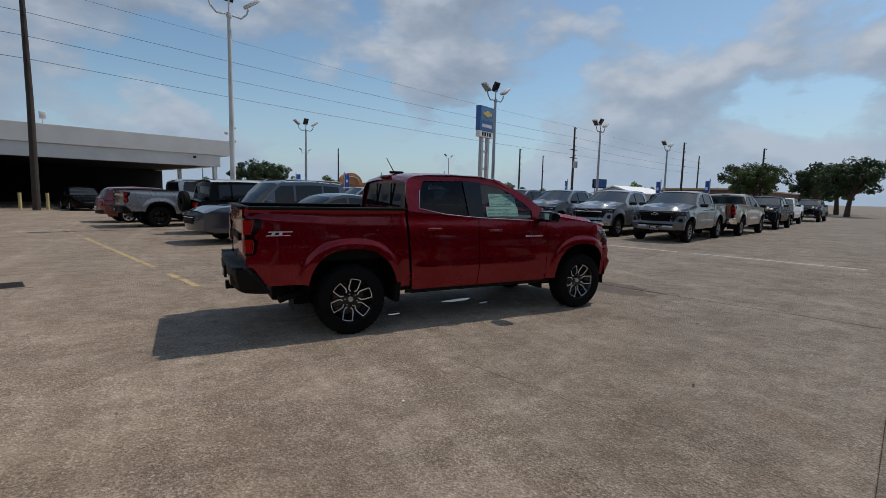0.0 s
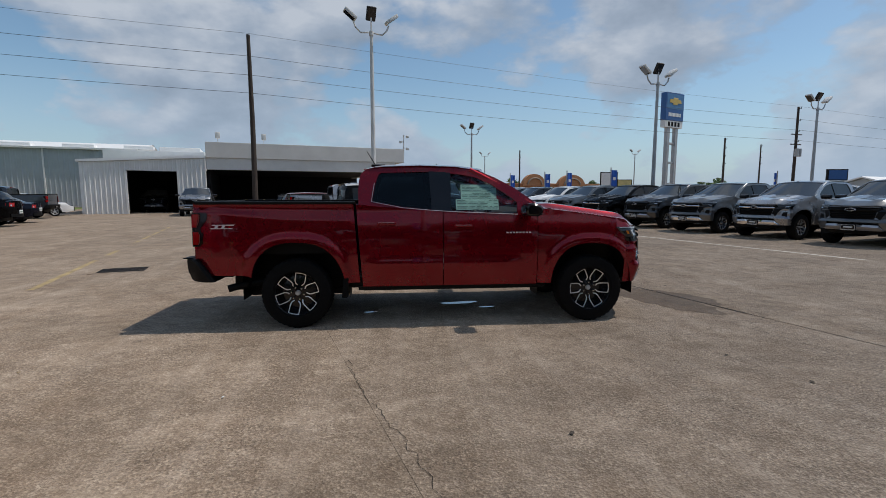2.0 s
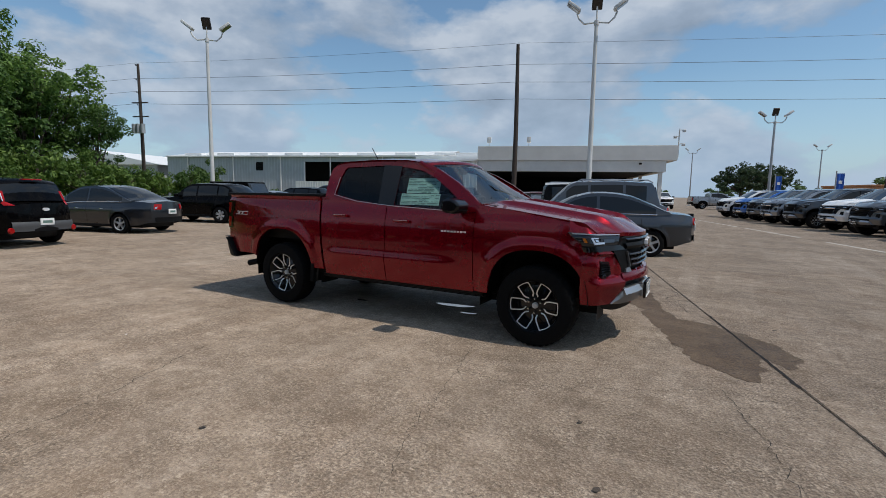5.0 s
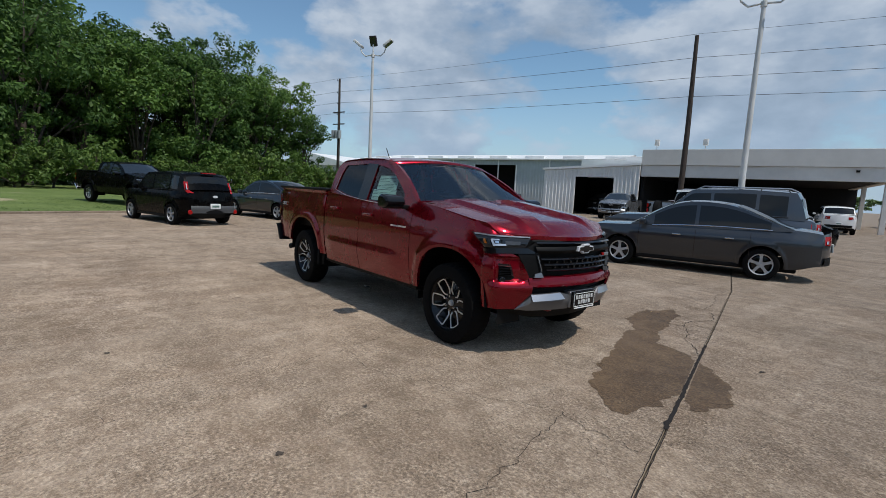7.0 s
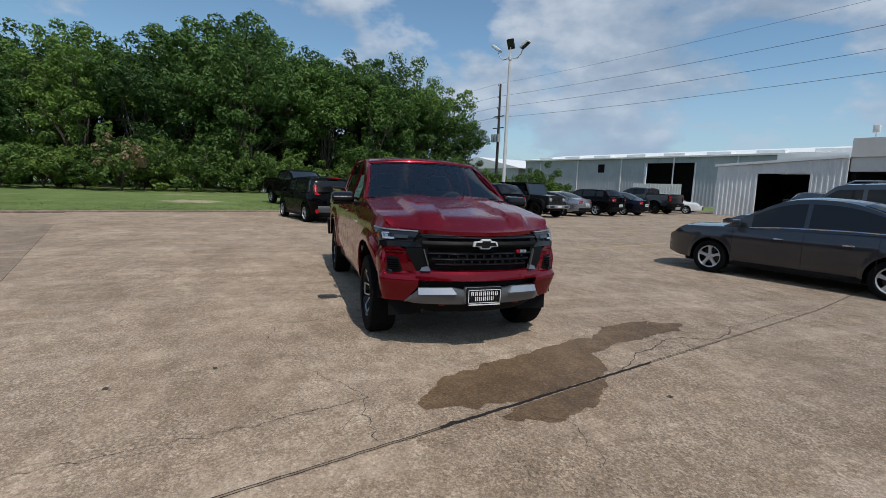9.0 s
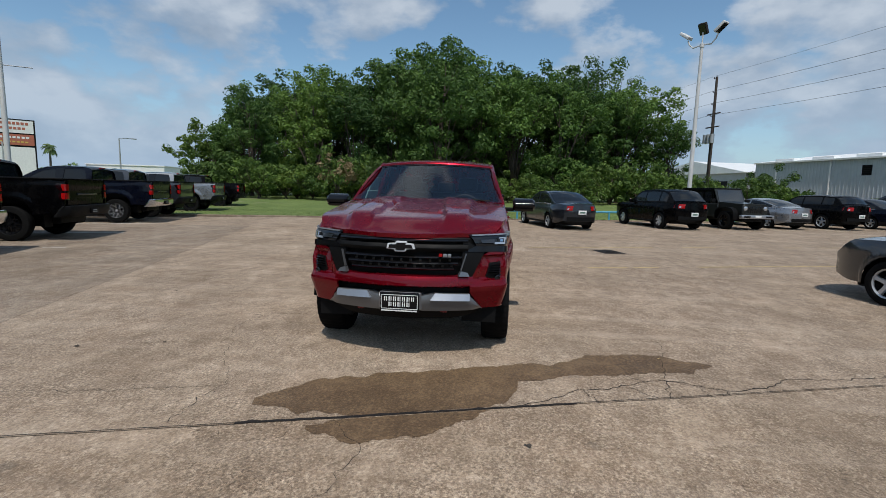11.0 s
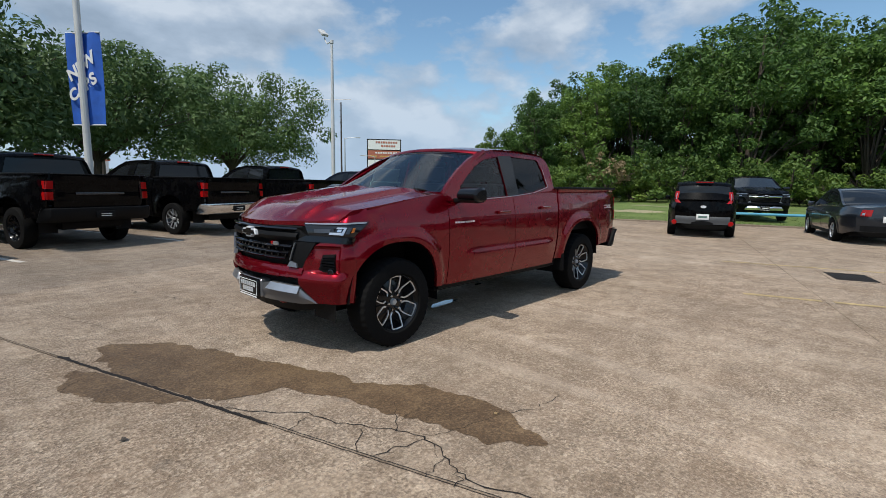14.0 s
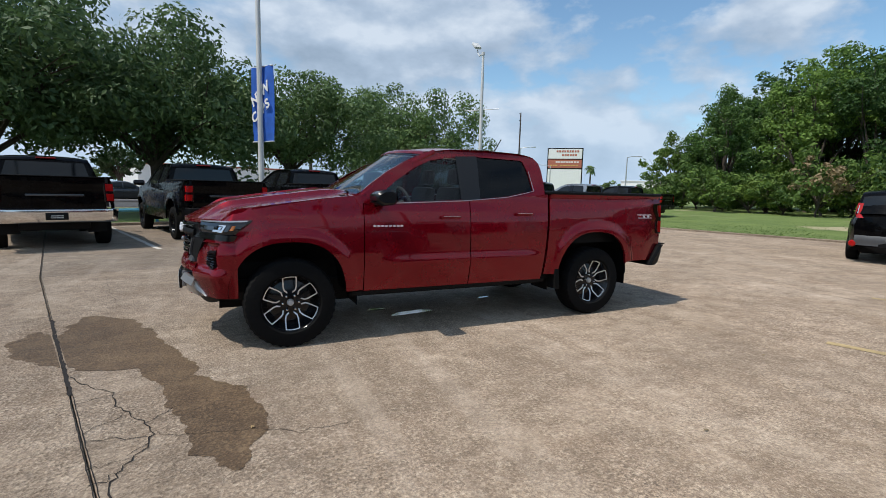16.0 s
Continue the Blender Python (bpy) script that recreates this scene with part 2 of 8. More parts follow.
    broad = noise_node(nt, ln, 0.42, 5, 0.6, scuffed(nt, ln, v))
    shade = nt.new("ShaderNodeCombineColor")
    for ch, (lo, hi) in enumerate(((0.84, 1.13), (0.82, 1.13), (0.79, 1.13))):
        ln.new(fac_map(nt, ln, broad, 0.32, 0.68, lo, hi), shade.inputs[ch])
    c = mix_col(nt, ln, 1.0, c, shade.outputs[0], "MULTIPLY")
    blotch = noise_node(nt, ln, 3.1, 7, 0.70, scuffed(nt, ln, v))
    spots = nt.new("ShaderNodeCombineColor")
    for ch, (lo, hi) in enumerate(((0.83, 1.12), (0.81, 1.12), (0.79, 1.13))):
        ln.new(fac_map(nt, ln, blotch, 0.34, 0.62, lo, hi), spots.inputs[ch])
    c = mix_col(nt, ln, 1.0, c, spots.outputs[0], "MULTIPLY")
    if wet:
        c = mix_col(nt, ln, 1.0, c, (1.12, 0.92, 0.66), "MULTIPLY")
    ln.new(c, p.inputs["Base Color"])
    ln.new(fac_map(nt, ln, mid, 0.3, 0.7, 0.76 - 0.16 * wet, 0.92 - 0.16 * wet), p.inputs["Roughness"])
    p.inputs["Diffuse Roughness"].default_value = 0.9
    h = mix_col(nt, ln, 0.5, peb, fine)
    bumped(nt, ln, p, h, 0.65 - 0.35 * wet, 0.02)
    return m


def leaf_mat(name, dark, lite):
    m, nt, ln, p = nodes_of(name)
    g = nt.new("ShaderNodeNewGeometry")
    v = g.outputs["Position"]
    a = noise_node(nt, ln, 0.35, 4, 0.6, v)
    c = mix_col(nt, ln, g.outputs["Random Per Island"], dark, lite)
    c = mix_col(nt, ln, fac_map(nt, ln, a, 0.35, 0.65, 0.0, 0.5), c, tuple(x * 0.75 for x in dark))
    info = nt.new("ShaderNodeObjectInfo")
    c = mix_col(nt, ln, fac_map(nt, ln, info.outputs["Random"], 0.25, 1.0, 0.0, 0.75), c, tuple(x * y for x, y in zip(dark, (0.60, 0.66, 0.80))))
    c = mix_col(nt, ln, fac_map(nt, ln, info.outputs["Random"], 0.0, 0.18, 0.35, 0.0), c, tuple(x * y for x, y in zip(lite, (1.15, 1.02, 0.8))))
    ln.new(c, p.inputs["Base Color"])
    p.inputs["Roughness"].default_value = 0.55
    p.inputs["Specular IOR Level"].default_value = 0.3
    tr = nt.new("ShaderNodeBsdfTranslucent")
    ln.new(c, tr.inputs[0])
    mx = nt.new("ShaderNodeMixShader")
    mx.inputs[0].default_value = 0.30
    ln.new(p.outputs[0], mx.inputs[1])
    ln.new(tr.outputs[0], mx.inputs[2])
    ln.new(mx.outputs[0], nt["Material Output"].inputs[0])
    return m


RED = paint_mat("red_tintcoat", (0.192, 0.0010, 0.0080), 0.66, 0.25, 0.25, 0.75, 0.03)
WINGP = paint_mat("dark_silver", (0.16, 0.165, 0.175), 0.6, 0.32, 0.2)
BLACKP = paint_mat("black_paint", (0.0014, 0.0014, 0.0018), 0.0, 0.26, 0.05, 0.18, 0.03)
NAVYP = paint_mat("navy_paint", (0.0025, 0.0035, 0.0095), 0.2, 0.28, 0.15, 0.40, 0.05)
GREYP = paint_mat("grey_paint", (0.030, 0.034, 0.041), 0.5, 0.32, 0.25)
STEELP = paint_mat("steel_paint", (0.095, 0.104, 0.112), 0.45, 0.30, 0.25)
SILVERP = paint_mat("silver_paint", (0.25, 0.262, 0.28), 0.6, 0.28, 0.2)
WHITEP = paint_mat("white_paint", (0.78, 0.78, 0.77), 0.0, 0.35, 0.02)
BLUEP = paint_mat("blue_paint", (0.02, 0.12, 0.42), 0.3, 0.3, 0.15)
TANP = paint_mat("tan_paint", (0.25, 0.20, 0.15), 0.4, 0.3, 0.2)
GLASS_SCREEN = glass_mat("screen_glass", (0.66, 0.75, 0.77), None, 2.0)
GLASS_CLEAR = glass_mat("clear_glass", (0.58, 0.68, 0.70), None, 1.50)
GLASS_TINT = glass_mat("tinted_glass", (0.06, 0.08, 0.09), None, 1.40)
GLASS_DARK = glass_mat("dark_glass", None, (0.012, 0.014, 0.016), 1.42)
GLASS_RAKED = glass_mat("raked_glass", None, (0.020, 0.024, 0.027), 1.95)
BLACK = plain("black_plastic", (0.006, 0.006, 0.0063), 0.55, var=0.25, bump=0.08, spec=0.15)
GLOSSB = plain("gloss_black", (0.006, 0.006, 0.007), 0.14, var=0.1, coat=0.15, spec=0.35)
RUBBER = plain("rubber", (0.0075, 0.0075, 0.0075), 0.85, var=0.3, bump=0.2, spec=0.12)
CHROME = plain("chrome", (0.75, 0.76, 0.78), 0.12, 1.0, 0.05)
CARALLOY = plain("cast_alloy", (0.56, 0.57, 0.58), 0.34, 0.35, 0.08)
ALLOY = plain("machined_alloy", (0.80, 0.81, 0.83), 0.34, 0.7, 0.08)
SATIN = plain("satin_silver", (0.50, 0.51, 0.53), 0.35, 0.8, 0.08)
LAMPRED = plain("tail_red", (0.36, 0.006, 0.006), 0.12, var=0.1, coat=0.3, spec=0.3)
LAMPSMOKE = plain("tail_smoke", (0.012, 0.002, 0.003), 0.12, var=0.1, coat=0.3, spec=0.3)
LENS = plain("lamp_lens", (0.010, 0.011, 0.014), 0.06, 0.0, 0.3, coat=0.35)
LED = plain("lamp_reflector", (0.60, 0.63, 0.67), 0.22, 0.7, 0.1, coat=0.5)
AMBER = plain("amber", (0.55, 0.16, 0.02), 0.2, var=0.1, coat=0.5)
TRIM = plain("interior_trim", (0.03, 0.03, 0.033), 0.7, var=0.2, bump=0.1)
PAPER = plain("paper", (0.66, 0.93, 0.84), 0.7, var=0.05)
PRINT = plain("print", (0.12, 0.20, 0.17), 0.7, var=0.1)
WHITE = plain("white_plate", (0.78, 0.78, 0.76), 0.45, var=0.06)
HOOKRED = plain("hook_red", (0.20, 0.015, 0.01), 0.4, var=0.1)
BADGE = plain("bright_badge", (0.72, 0.73, 0.75), 0.4, 0.2, 0.05)
CONCRETE = concrete_mat("paving")
CONGREY = concrete_mat("grey_paving", 0.0, (0.27, 0.235, 0.195), 0.86)
WETCON = concrete_mat("wet_paving", 1.0)
CRACK = plain("crack_dirt", (0.014, 0.010, 0.008), 0.95, var=0.4, fine=60)
WATER = plain("standing_water", (0.10, 0.09, 0.075), 0.05, var=0.1, coat=1.0, spec=0.8)
STEELPOLE = plain("galvanised", (0.42, 0.43, 0.44), 0.5, 0.4, 0.15, 1.0)
WHITEPOLE = plain("white_pole", (0.62, 0.62, 0.60), 0.5, 0.0, 0.15, 1.0)
WOODPOLE = plain("pole_wood", (0.055, 0.04, 0.032), 0.85, var=0.35, bump=0.3)
WIRE = plain("wire", (0.03, 0.03, 0.03), 0.6)
STUCCO = plain("stucco", (0.66, 0.645, 0.61), 0.85, var=0.08, scale=0.6, bump=0.1)
STUCCO2 = plain("stucco_beam", (0.70, 0.685, 0.65), 0.85, var=0.1, scale=0.6, bump=0.1)
METALW = plain("white_metal", (0.76, 0.755, 0.73), 0.55, 0.0, 0.08, 0.8)
METALG = plain("grey_metal", (0.40, 0.44, 0.46), 0.55, 0.0, 0.08, 0.8)
ROOFW = plain("white_roof", (0.80, 0.81, 0.80), 0.5, 0.0, 0.06, 0.8)
# near-black: shade inside open bays painted into walls; also dark spoked rims
SHADE_AND_RIM = plain("bay_shade_and_rim", (0.008, 0.008, 0.0085), 0.9, var=0.3)
BOLL = plain("yellow_bollard", (0.60, 0.50, 0.22), 0.6, var=0.2)
YLINE = plain("worn_yellow_line", (0.42, 0.31, 0.15), 0.85, var=0.35, fine=14, bump=0.2)
WLINE = plain("worn_white_line", (0.58, 0.53, 0.46), 0.85, var=0.2, fine=20, bump=0.2)
GRATE = plain("iron_grate", (0.035, 0.030, 0.027), 0.7, 0.6, 0.3)
SIGNBLUE = plain("sign_blue", (0.02, 0.10, 0.30), 0.35, var=0.08)
GOLD = plain("sign_gold", (0.60, 0.42, 0.10), 0.35, var=0.08)
FLAGBLUE = plain("flag_blue", (0.02, 0.11, 0.48), 0.75, var=0.15)
RAILBLUE = plain("rail_blue", (0.10, 0.36, 0.50), 0.4, var=0.15)
BRICKT = plain("terracotta", (0.40, 0.19, 0.09), 0.85, var=0.15)
SIGNRED = plain("sign_red", (0.42, 0.13, 0.08), 0.6, var=0.2)
BARK = plain("bark", (0.075, 0.058, 0.045), 0.9, var=0.35, bump=0.5)
LEAFW = leaf_mat("wood_leaves", (0.048, 0.105, 0.022), (0.19, 0.32, 0.062))
LEAFB = leaf_mat("bush_leaves", (0.060, 0.12, 0.022), (0.19, 0.28, 0.055))
# darker copy of the oak leaves: backlighting of far oaks put into colour
LEAF_BACKLIT = leaf_mat("backlit_oak_leaves", (0.034, 0.060, 0.024), (0.090, 0.135, 0.048))
LEAFO = leaf_mat("oak_leaves", (0.080, 0.140, 0.046), (0.205, 0.300, 0.098))
LEAFD = leaf_mat("dry_leaves", (0.28, 0.20, 0.10), (0.50, 0.38, 0.22))
BLADE = leaf_mat("grass_blades", (0.07, 0.12, 0.02), (0.16, 0.22, 0.05))


def grass_mat():
    m, nt, ln, p = nodes_of("lawn")
    v = place_vec(nt)
    a, b, d = noise_node(nt, ln, 0.5, 6, 0.6, v), noise_node(nt, ln, 18, 5, 0.7, v), noise_node(nt, ln, 0.16, 4, 0.6, v)
    c = mix_col(nt, ln, fac_map(nt, ln, a, 0.3, 0.7, 0, 1), (0.105, 0.16, 0.03), (0.19, 0.25, 0.06))
    c = mix_col(nt, ln, fac_map(nt, ln, b, 0.35, 0.7, 0, 0.5), c, (0.05, 0.075, 0.02))
    c = mix_col(nt, ln, fac_map(nt, ln, d, 0.60, 0.70, 0, 0.75), c, (0.36, 0.30, 0.20))
    dist = nt.new("ShaderNodeVectorMath")
    dist.operation = "DISTANCE"
    dist.inputs[1].default_value = (-23.3, -6.5, 0.1)
    ln.new(v, dist.inputs[0])
    ragged = nt.new("ShaderNodeMath")
    ragged.operation = "MULTIPLY_ADD"
    ragged.inputs[1].default_value = 4.5
    ln.new(noise_node(nt, ln, 0.9, 6, 0.7, v), ragged.inputs[0])
    ln.new(dist.outputs["Value"], ragged.inputs[2])
    c = mix_col(nt, ln, fac_map(nt, ln, ragged.outputs[0], 3.4, 4.0, 0.85, 0), c, (0.42, 0.35, 0.22))
    ln.new(c, p.inputs["Base Color"])
    p.inputs["Roughness"].default_value = 0.9
    bumped(nt, ln, p, b, 0.6, 0.05)
    return m


LAWN = grass_mat()
ASPHALT = plain("asphalt", (0.06, 0.058, 0.056), 0.85, var=0.2, scale=0.5, fine=60, bump=0.2)


# ---- building helpers ----
def smooth_sharp(bm, deg=32):
    bm.normal_update()
    for f in bm.faces:
        f.smooth = f.calc_area() < 0.3
    for e in bm.edges:
        if len(e.link_faces) == 2:
            e.smooth = e.calc_face_angle(0) < radians(deg)


def mesh_of(name, bm, material, sharp=32):
    bmesh.ops.recalc_face_normals(bm, faces=bm.faces)
    smooth_sharp(bm, sharp)
    me = bpy.data.meshes.new(name)
    bm.to_mesh(me)
    bm.free()
    me.materials.append(material)
    return me


def part(name, bm, material, parent=None, label="", sharp=32):
    ob = new(name, mesh_of(name, bm, material, sharp))
    if parent is not None:
        ob.parent = parent
    if label:
        ob["label"] = label
    return ob


def thing(name, m, label, category, group="", kind=""):
    ob = new(name)
    ob.empty_display_size = 0.2
    ob.matrix_basis = m
    return tagged(ob, label, category, group, kind)


def grid(bm, fn, us, vs):
    rows = [[bm.verts.new(fn(u, v)) for v in vs] for u in us]
    for i in range(len(us) - 1):
        for j in range(len(vs) - 1):
            bm.faces.new((rows[i][j], rows[i + 1][j], rows[i + 1][j + 1], rows[i][j + 1]))
    return rows


def lin(a, b, n):
    return [a + (b - a) * i / n for i in range(n + 1)]


def box(bm, x0, x1, y0, y1, z0, z1, bev=0.0, m=None):
    vs = [bm.verts.new((x, y, z)) for x in (x0, x1) for y in (y0, y1) for z in (z0, z1)]
    fs = [bm.faces.new([vs[i] for i in q]) for q in ((0, 1, 3, 2), (4, 6, 7, 5), (0, 4, 5, 1), (2, 3, 7, 6), (0, 2, 6, 4), (1, 5, 7, 3))]
    if bev > 0:
        es = list({e for f in fs for e in f.edges})
        r = bmesh.ops.bevel(bm, geom=es, offset=bev, segments=2, affect="EDGES", profile=0.5)
        vs = list({v for f in r["faces"] for v in f.verts} | {v for v in vs if v.is_valid})
    if m is not None:
        bmesh.ops.transform(bm, matrix=m, verts=[v for v in vs if v.is_valid])
    return vs


def prism(bm, pts, axis, a, b, bev=0.0):
    """A flat outline pushed out along an axis from a to b."""
    def at(p, d):
        return {"x": (d, p[0], p[1]), "y": (p[0], d, p[1]), "z": (p[0], p[1], d)}[axis]
    lo, hi = [bm.verts.new(at(p, a)) for p in pts], [bm.verts.new(at(p, b)) for p in pts]
    fs = [bm.faces.new(lo), bm.faces.new(hi[::-1])]
    n = len(pts)
    for i in range(n):
        fs.append(bm.faces.new((lo[i], lo[(i + 1) % n], hi[(i + 1) % n], hi[i])))
    if bev > 0:
        bmesh.ops.bevel(bm, geom=list({e for f in fs for e in f.edges}), offset=bev, segments=1, affect="EDGES")


def tube(bm, pts, radii, n=10, cap=True):
    pts = [Vector(p) for p in pts]
    if isinstance(radii, (int, float)):
        radii = [radii] * len(pts)
    rings, up = [], None
    for i, p in enumerate(pts):
        d = (pts[min(i + 1, len(pts) - 1)] - pts[max(i - 1, 0)]).normalized()
        if up is None:
            up = Vector((0, 0, 1)) if abs(d.z) < 0.9 else Vector((1, 0, 0))
        a = d.cross(up).normalized()
        b = d.cross(a).normalized()
        up = a.cross(d) if abs(d.dot(up)) > 0.95 else up
        rings.append([bm.verts.new(p + (a * math.cos(t) + b * math.sin(t)) * radii[i]) for t in (2 * math.pi * k / n for k in range(n))])
    for r, s in zip(rings, rings[1:]):
        for k in range(n):
            bm.faces.new((r[k], r[(k + 1) % n], s[(k + 1) % n], s[k]))
    if cap:
        bm.faces.new(rings[0][::-1])
        bm.faces.new(rings[-1])


def lathe(bm, prof, n=32, close=False):
    """Turns (radius, along) points about the y axis."""
    rings = [[bm.verts.new((r * math.cos(t), y, r * math.sin(t))) for t in (2 * math.pi * k / n for k in range(n))] for r, y in prof]
    pairs = list(zip(rings, rings[1:])) + ([(rings[-1], rings[0])] if close else [])
    for r, s in pairs:
        for k in range(n):
            bm.faces.new((r[k], r[(k + 1) % n], s[(k + 1) % n], s[k]))
    return rings


def smoothstep(a, b, x):
    t = max(0.0, min(1.0, (x - a) / (b - a)))
    return t * t * (3 - 2 * t)


def interp(x, table):
    if x <= table[0][0]:
        return table[0][1]
    for (a, p), (b, q) in zip(table, table[1:]):
        if x <= b:
            return p + (q - p) * (x - a) / (b - a)
    return table[-1][1]


def rim_inward(bm, dy):
    """Gives an open panel its turned-in edge."""
    es = [e for e in bm.edges if e.is_boundary]
    r = bmesh.ops.extrude_edge_only(bm, edges=es)
    vs = [g for g in r["geom"] if isinstance(g, bmesh.types.BMVert)]
    bmesh.ops.translate(bm, vec=(0, dy, 0), verts=vs)


def patch(bm, a, b, c, d, n=4, inset=(0, 0, 0, 0), off=0.0, bow=0.0, round_c=0.0):
    """A bilinear sheet between four corners (a-b bottom, d-c top), drawn in by shares of its sides, lifted off its plane."""
    a, b, c, d = (Vector(p) for p in (a, b, c, d))
    nrm = (b - a).cross(d - a).normalized()
    l, r, lo, hi = inset
    us, vs = lin(l, 1 - r, n), lin(lo, 1 - hi, n)
    def fn(u, v):
        p = (a * (1 - u) + b * u) * (1 - v) + (d * (1 - u) + c * u) * v
        return p + nrm * (off + bow * (1 - (2 * u - 1) ** 2) * (0.4 + 0.6 * (1 - (2 * v - 1) ** 2)))
    return grid(bm, fn, us, vs)


def recolour(ob, old, fresh):
    for o in (ob, *ob.children_recursive):
        if o.type == "MESH" and o.data.materials and o.data.materials[0] == old:
            o.material_slots[0].link = "OBJECT"
            o.material_slots[0].material = fresh
    return ob


# ---- wheels ----
def wheel(parent, x, y, z, r, style, side, width=0.24, turn=30.0):
    """A wheel on one side of a vehicle: side is -1 for its right and 1 for its left."""
    w = new("wheel")
    w.empty_display_size = 0.1
    w.parent = parent
    w.matrix_basis = pose(x, y, z, 0, 0, 0 if side > 0 else 180)
    close = style == "hero_close"
    look_like = "hero" if close else style
    rr = r * (0.62 if style != "car" else 0.66)
    h = width / 2
    bm = bmesh.new()
    lathe(bm, [(rr, -h * 0.8), (rr + 0.02, -h), (r * 0.86, -h * 1.02), (r * 0.96, -h * 0.95), (r, -h * 0.72), (r, 0), (r, h * 0.72), (r * 0.96, h * 0.95),
               (r * 0.86, h * 1.02), (rr + 0.02, h), (rr, h * 0.8)], 160 if style == "hero_close" else 24)
    if style == "hero_close":  # tread lugs: alternate segments of the shoulders sink
        for v in bm.verts:
            rad = math.hypot(v.co.x, v.co.z)
            if rad > r * 0.94:
                t = math.atan2(v.co.z, v.co.x) + (0.02 if v.co.y > 0 else -0.02)
                dip = 0.006 if int((t + 7) * 80 / (2 * math.pi)) % 2 and abs(v.co.y) > h * 0.3 else 0.0
                v.co.x *= 1 - dip / rad
                v.co.z *= 1 - dip / rad
    part("tyre", bm, RUBBER, w)
    bm = bmesh.new()
    lathe(bm, [(0.0, h * 0.35), (rr * 0.35, h * 0.32), (rr * 0.8, h * 0.1), (rr * 0.93, h * 0.45), (rr, h * 0.86), (rr * 1.02, h * 0.9), (rr * 1.0, h * 0.8), (rr * 1.0, -h * 0.8)], 36 if close else 20)
    rim = part("rim", bm, GLOSSB if style in ("hero", "black", "hero_close") else SHADE_AND_RIM if style == "spoke" else GLOSSB, w)
    bm = bmesh.new()
    if look_like in ("hero", "black"):
        if not close:
            lathe(bm, [(rr * 0.97, h * 0.74), (rr * 0.985, h * 0.80), (rr * 1.0, h * 0.74)], 24)
        for k in range(6):
            base = math.pi / 2 + radians(turn) + k * math.pi / 3
            path = [(0.086, -0.27), (0.116, -0.44), (0.150, -0.405), (0.232, -0.262), (0.2395, -0.225), (0.2405, 0.0), (0.2395, 0.225), (0.232, 0.262), (0.150, 0.405), (0.116, 0.44), (0.086, 0.27)]
            def at(q, rad_off):
                rad = (q[0] + rad_off) * r / 0.385
                depth = h * (0.50 + 0.30 * (q[0] - 0.11) / 0.13)
                return rad * math.cos(base + q[1]), depth, rad * math.sin(base + q[1])
            mid = (0.165, 0.0)
            for p0, p1 in zip(path, path[1:]):
                a, b = Vector(at(p0, 0)), Vector(at(p1, 0))
                c = Vector(at(mid, 0))
                wv = 0.0125 * r / 0.385
                ia, ib = a + (c - a).normalized() * wv, b + (c - b).normalized() * wv
                dn = Vector((0, -0.010 if close else -0.02, 0))
                vs = [bm.verts.new(q) for q in (a, b, ib, ia, a + dn, b + dn, ib + dn, ia + dn)]
                for q in ((0, 1, 2, 3), (0, 4, 5, 1), (2, 6, 7, 3), (1, 5, 6, 2), (0, 3, 7, 4)):
                    bm.faces.new([vs[i] for i in q])
            if close:
                part("spoke", bm, ALLOY, w, "machined silver spoke edge")
                bm = bmesh.new()
        if not close:
            part("spokes", bm, ALLOY if style == "hero" else GLOSSB, w, "machined silver spoke edges")
        else:
            bm.free()
    else:
        cnt = 5 if style == "car" else 6
        for k in range(cnt):
            t = 2 * math.pi * k / cnt + 0.3
            m = Matrix.Rotation(-t, 4, "Y")
            if style == "car":  # one broad spoke that flares at the rim
                prism(bm, [(rr * 0.14, -0.034), (rr * 0.45, -0.024), (rr * 0.80, -0.026), (rr * 0.96, -0.048), (rr * 0.96, 0.048), (rr * 0.80, 0.026), (rr * 0.45, 0.024), (rr * 0.14, 0.034)], "y", h * 0.3, h * 0.74)
                bmesh.ops.transform(bm, matrix=m, verts=list(bm.verts)[-16:])
                continue
            for s in (-1, 1):
                prism(bm, [(rr * 0.16, s * 0.010 - 0.016), (rr * 0.95, s * rr * 0.15 - 0.022), (rr * 0.95, s * rr * 0.15 + 0.022), (rr * 0.16, s * 0.010 + 0.016)], "y", h * 0.3, h * 0.72)
                vs = list(bm.verts)[-8:]
                bmesh.ops.transform(bm, matrix=m, verts=vs)
        if style == "car":
            lathe(bm, [(rr * 0.92, h * 0.66), (rr * 0.94, h * 0.82), (rr * 1.01, h * 0.90), (rr * 1.03, h * 0.84)], 24)
        part("spokes", bm, CARALLOY if style == "car" else ALLOY, w, "bright alloy spokes")
    bm = bmesh.new()
    cap = 0.75 if close else 1.0
    lathe(bm, [(0.0, h * (0.56 if close else 0.86)), (rr * 0.13 * cap, h * (0.55 if close else 0.84)), (rr * 0.16 * cap, h * (0.48 if close else 0.7)), (rr * 0.17 * cap, h * 0.3)], 20)
    part("hub_cap", bm, CARALLOY if style != "black" else GLOSSB, w)
    if close:
        for k in range(6):
            bm = bmesh.new()
            t = math.pi / 2 + radians(turn + 30) + k * math.pi / 3
            lathe(bm, [(0.0, 0.03), (0.009, 0.028), (0.012, 0.0)], 8)
            bmesh.ops.translate(bm, vec=(rr * 0.285 * math.cos(t), h * 0.38, rr * 0.285 * math.sin(t)), verts=bm.verts)
            part("lug_nut", bm, CHROME, w)
    return w


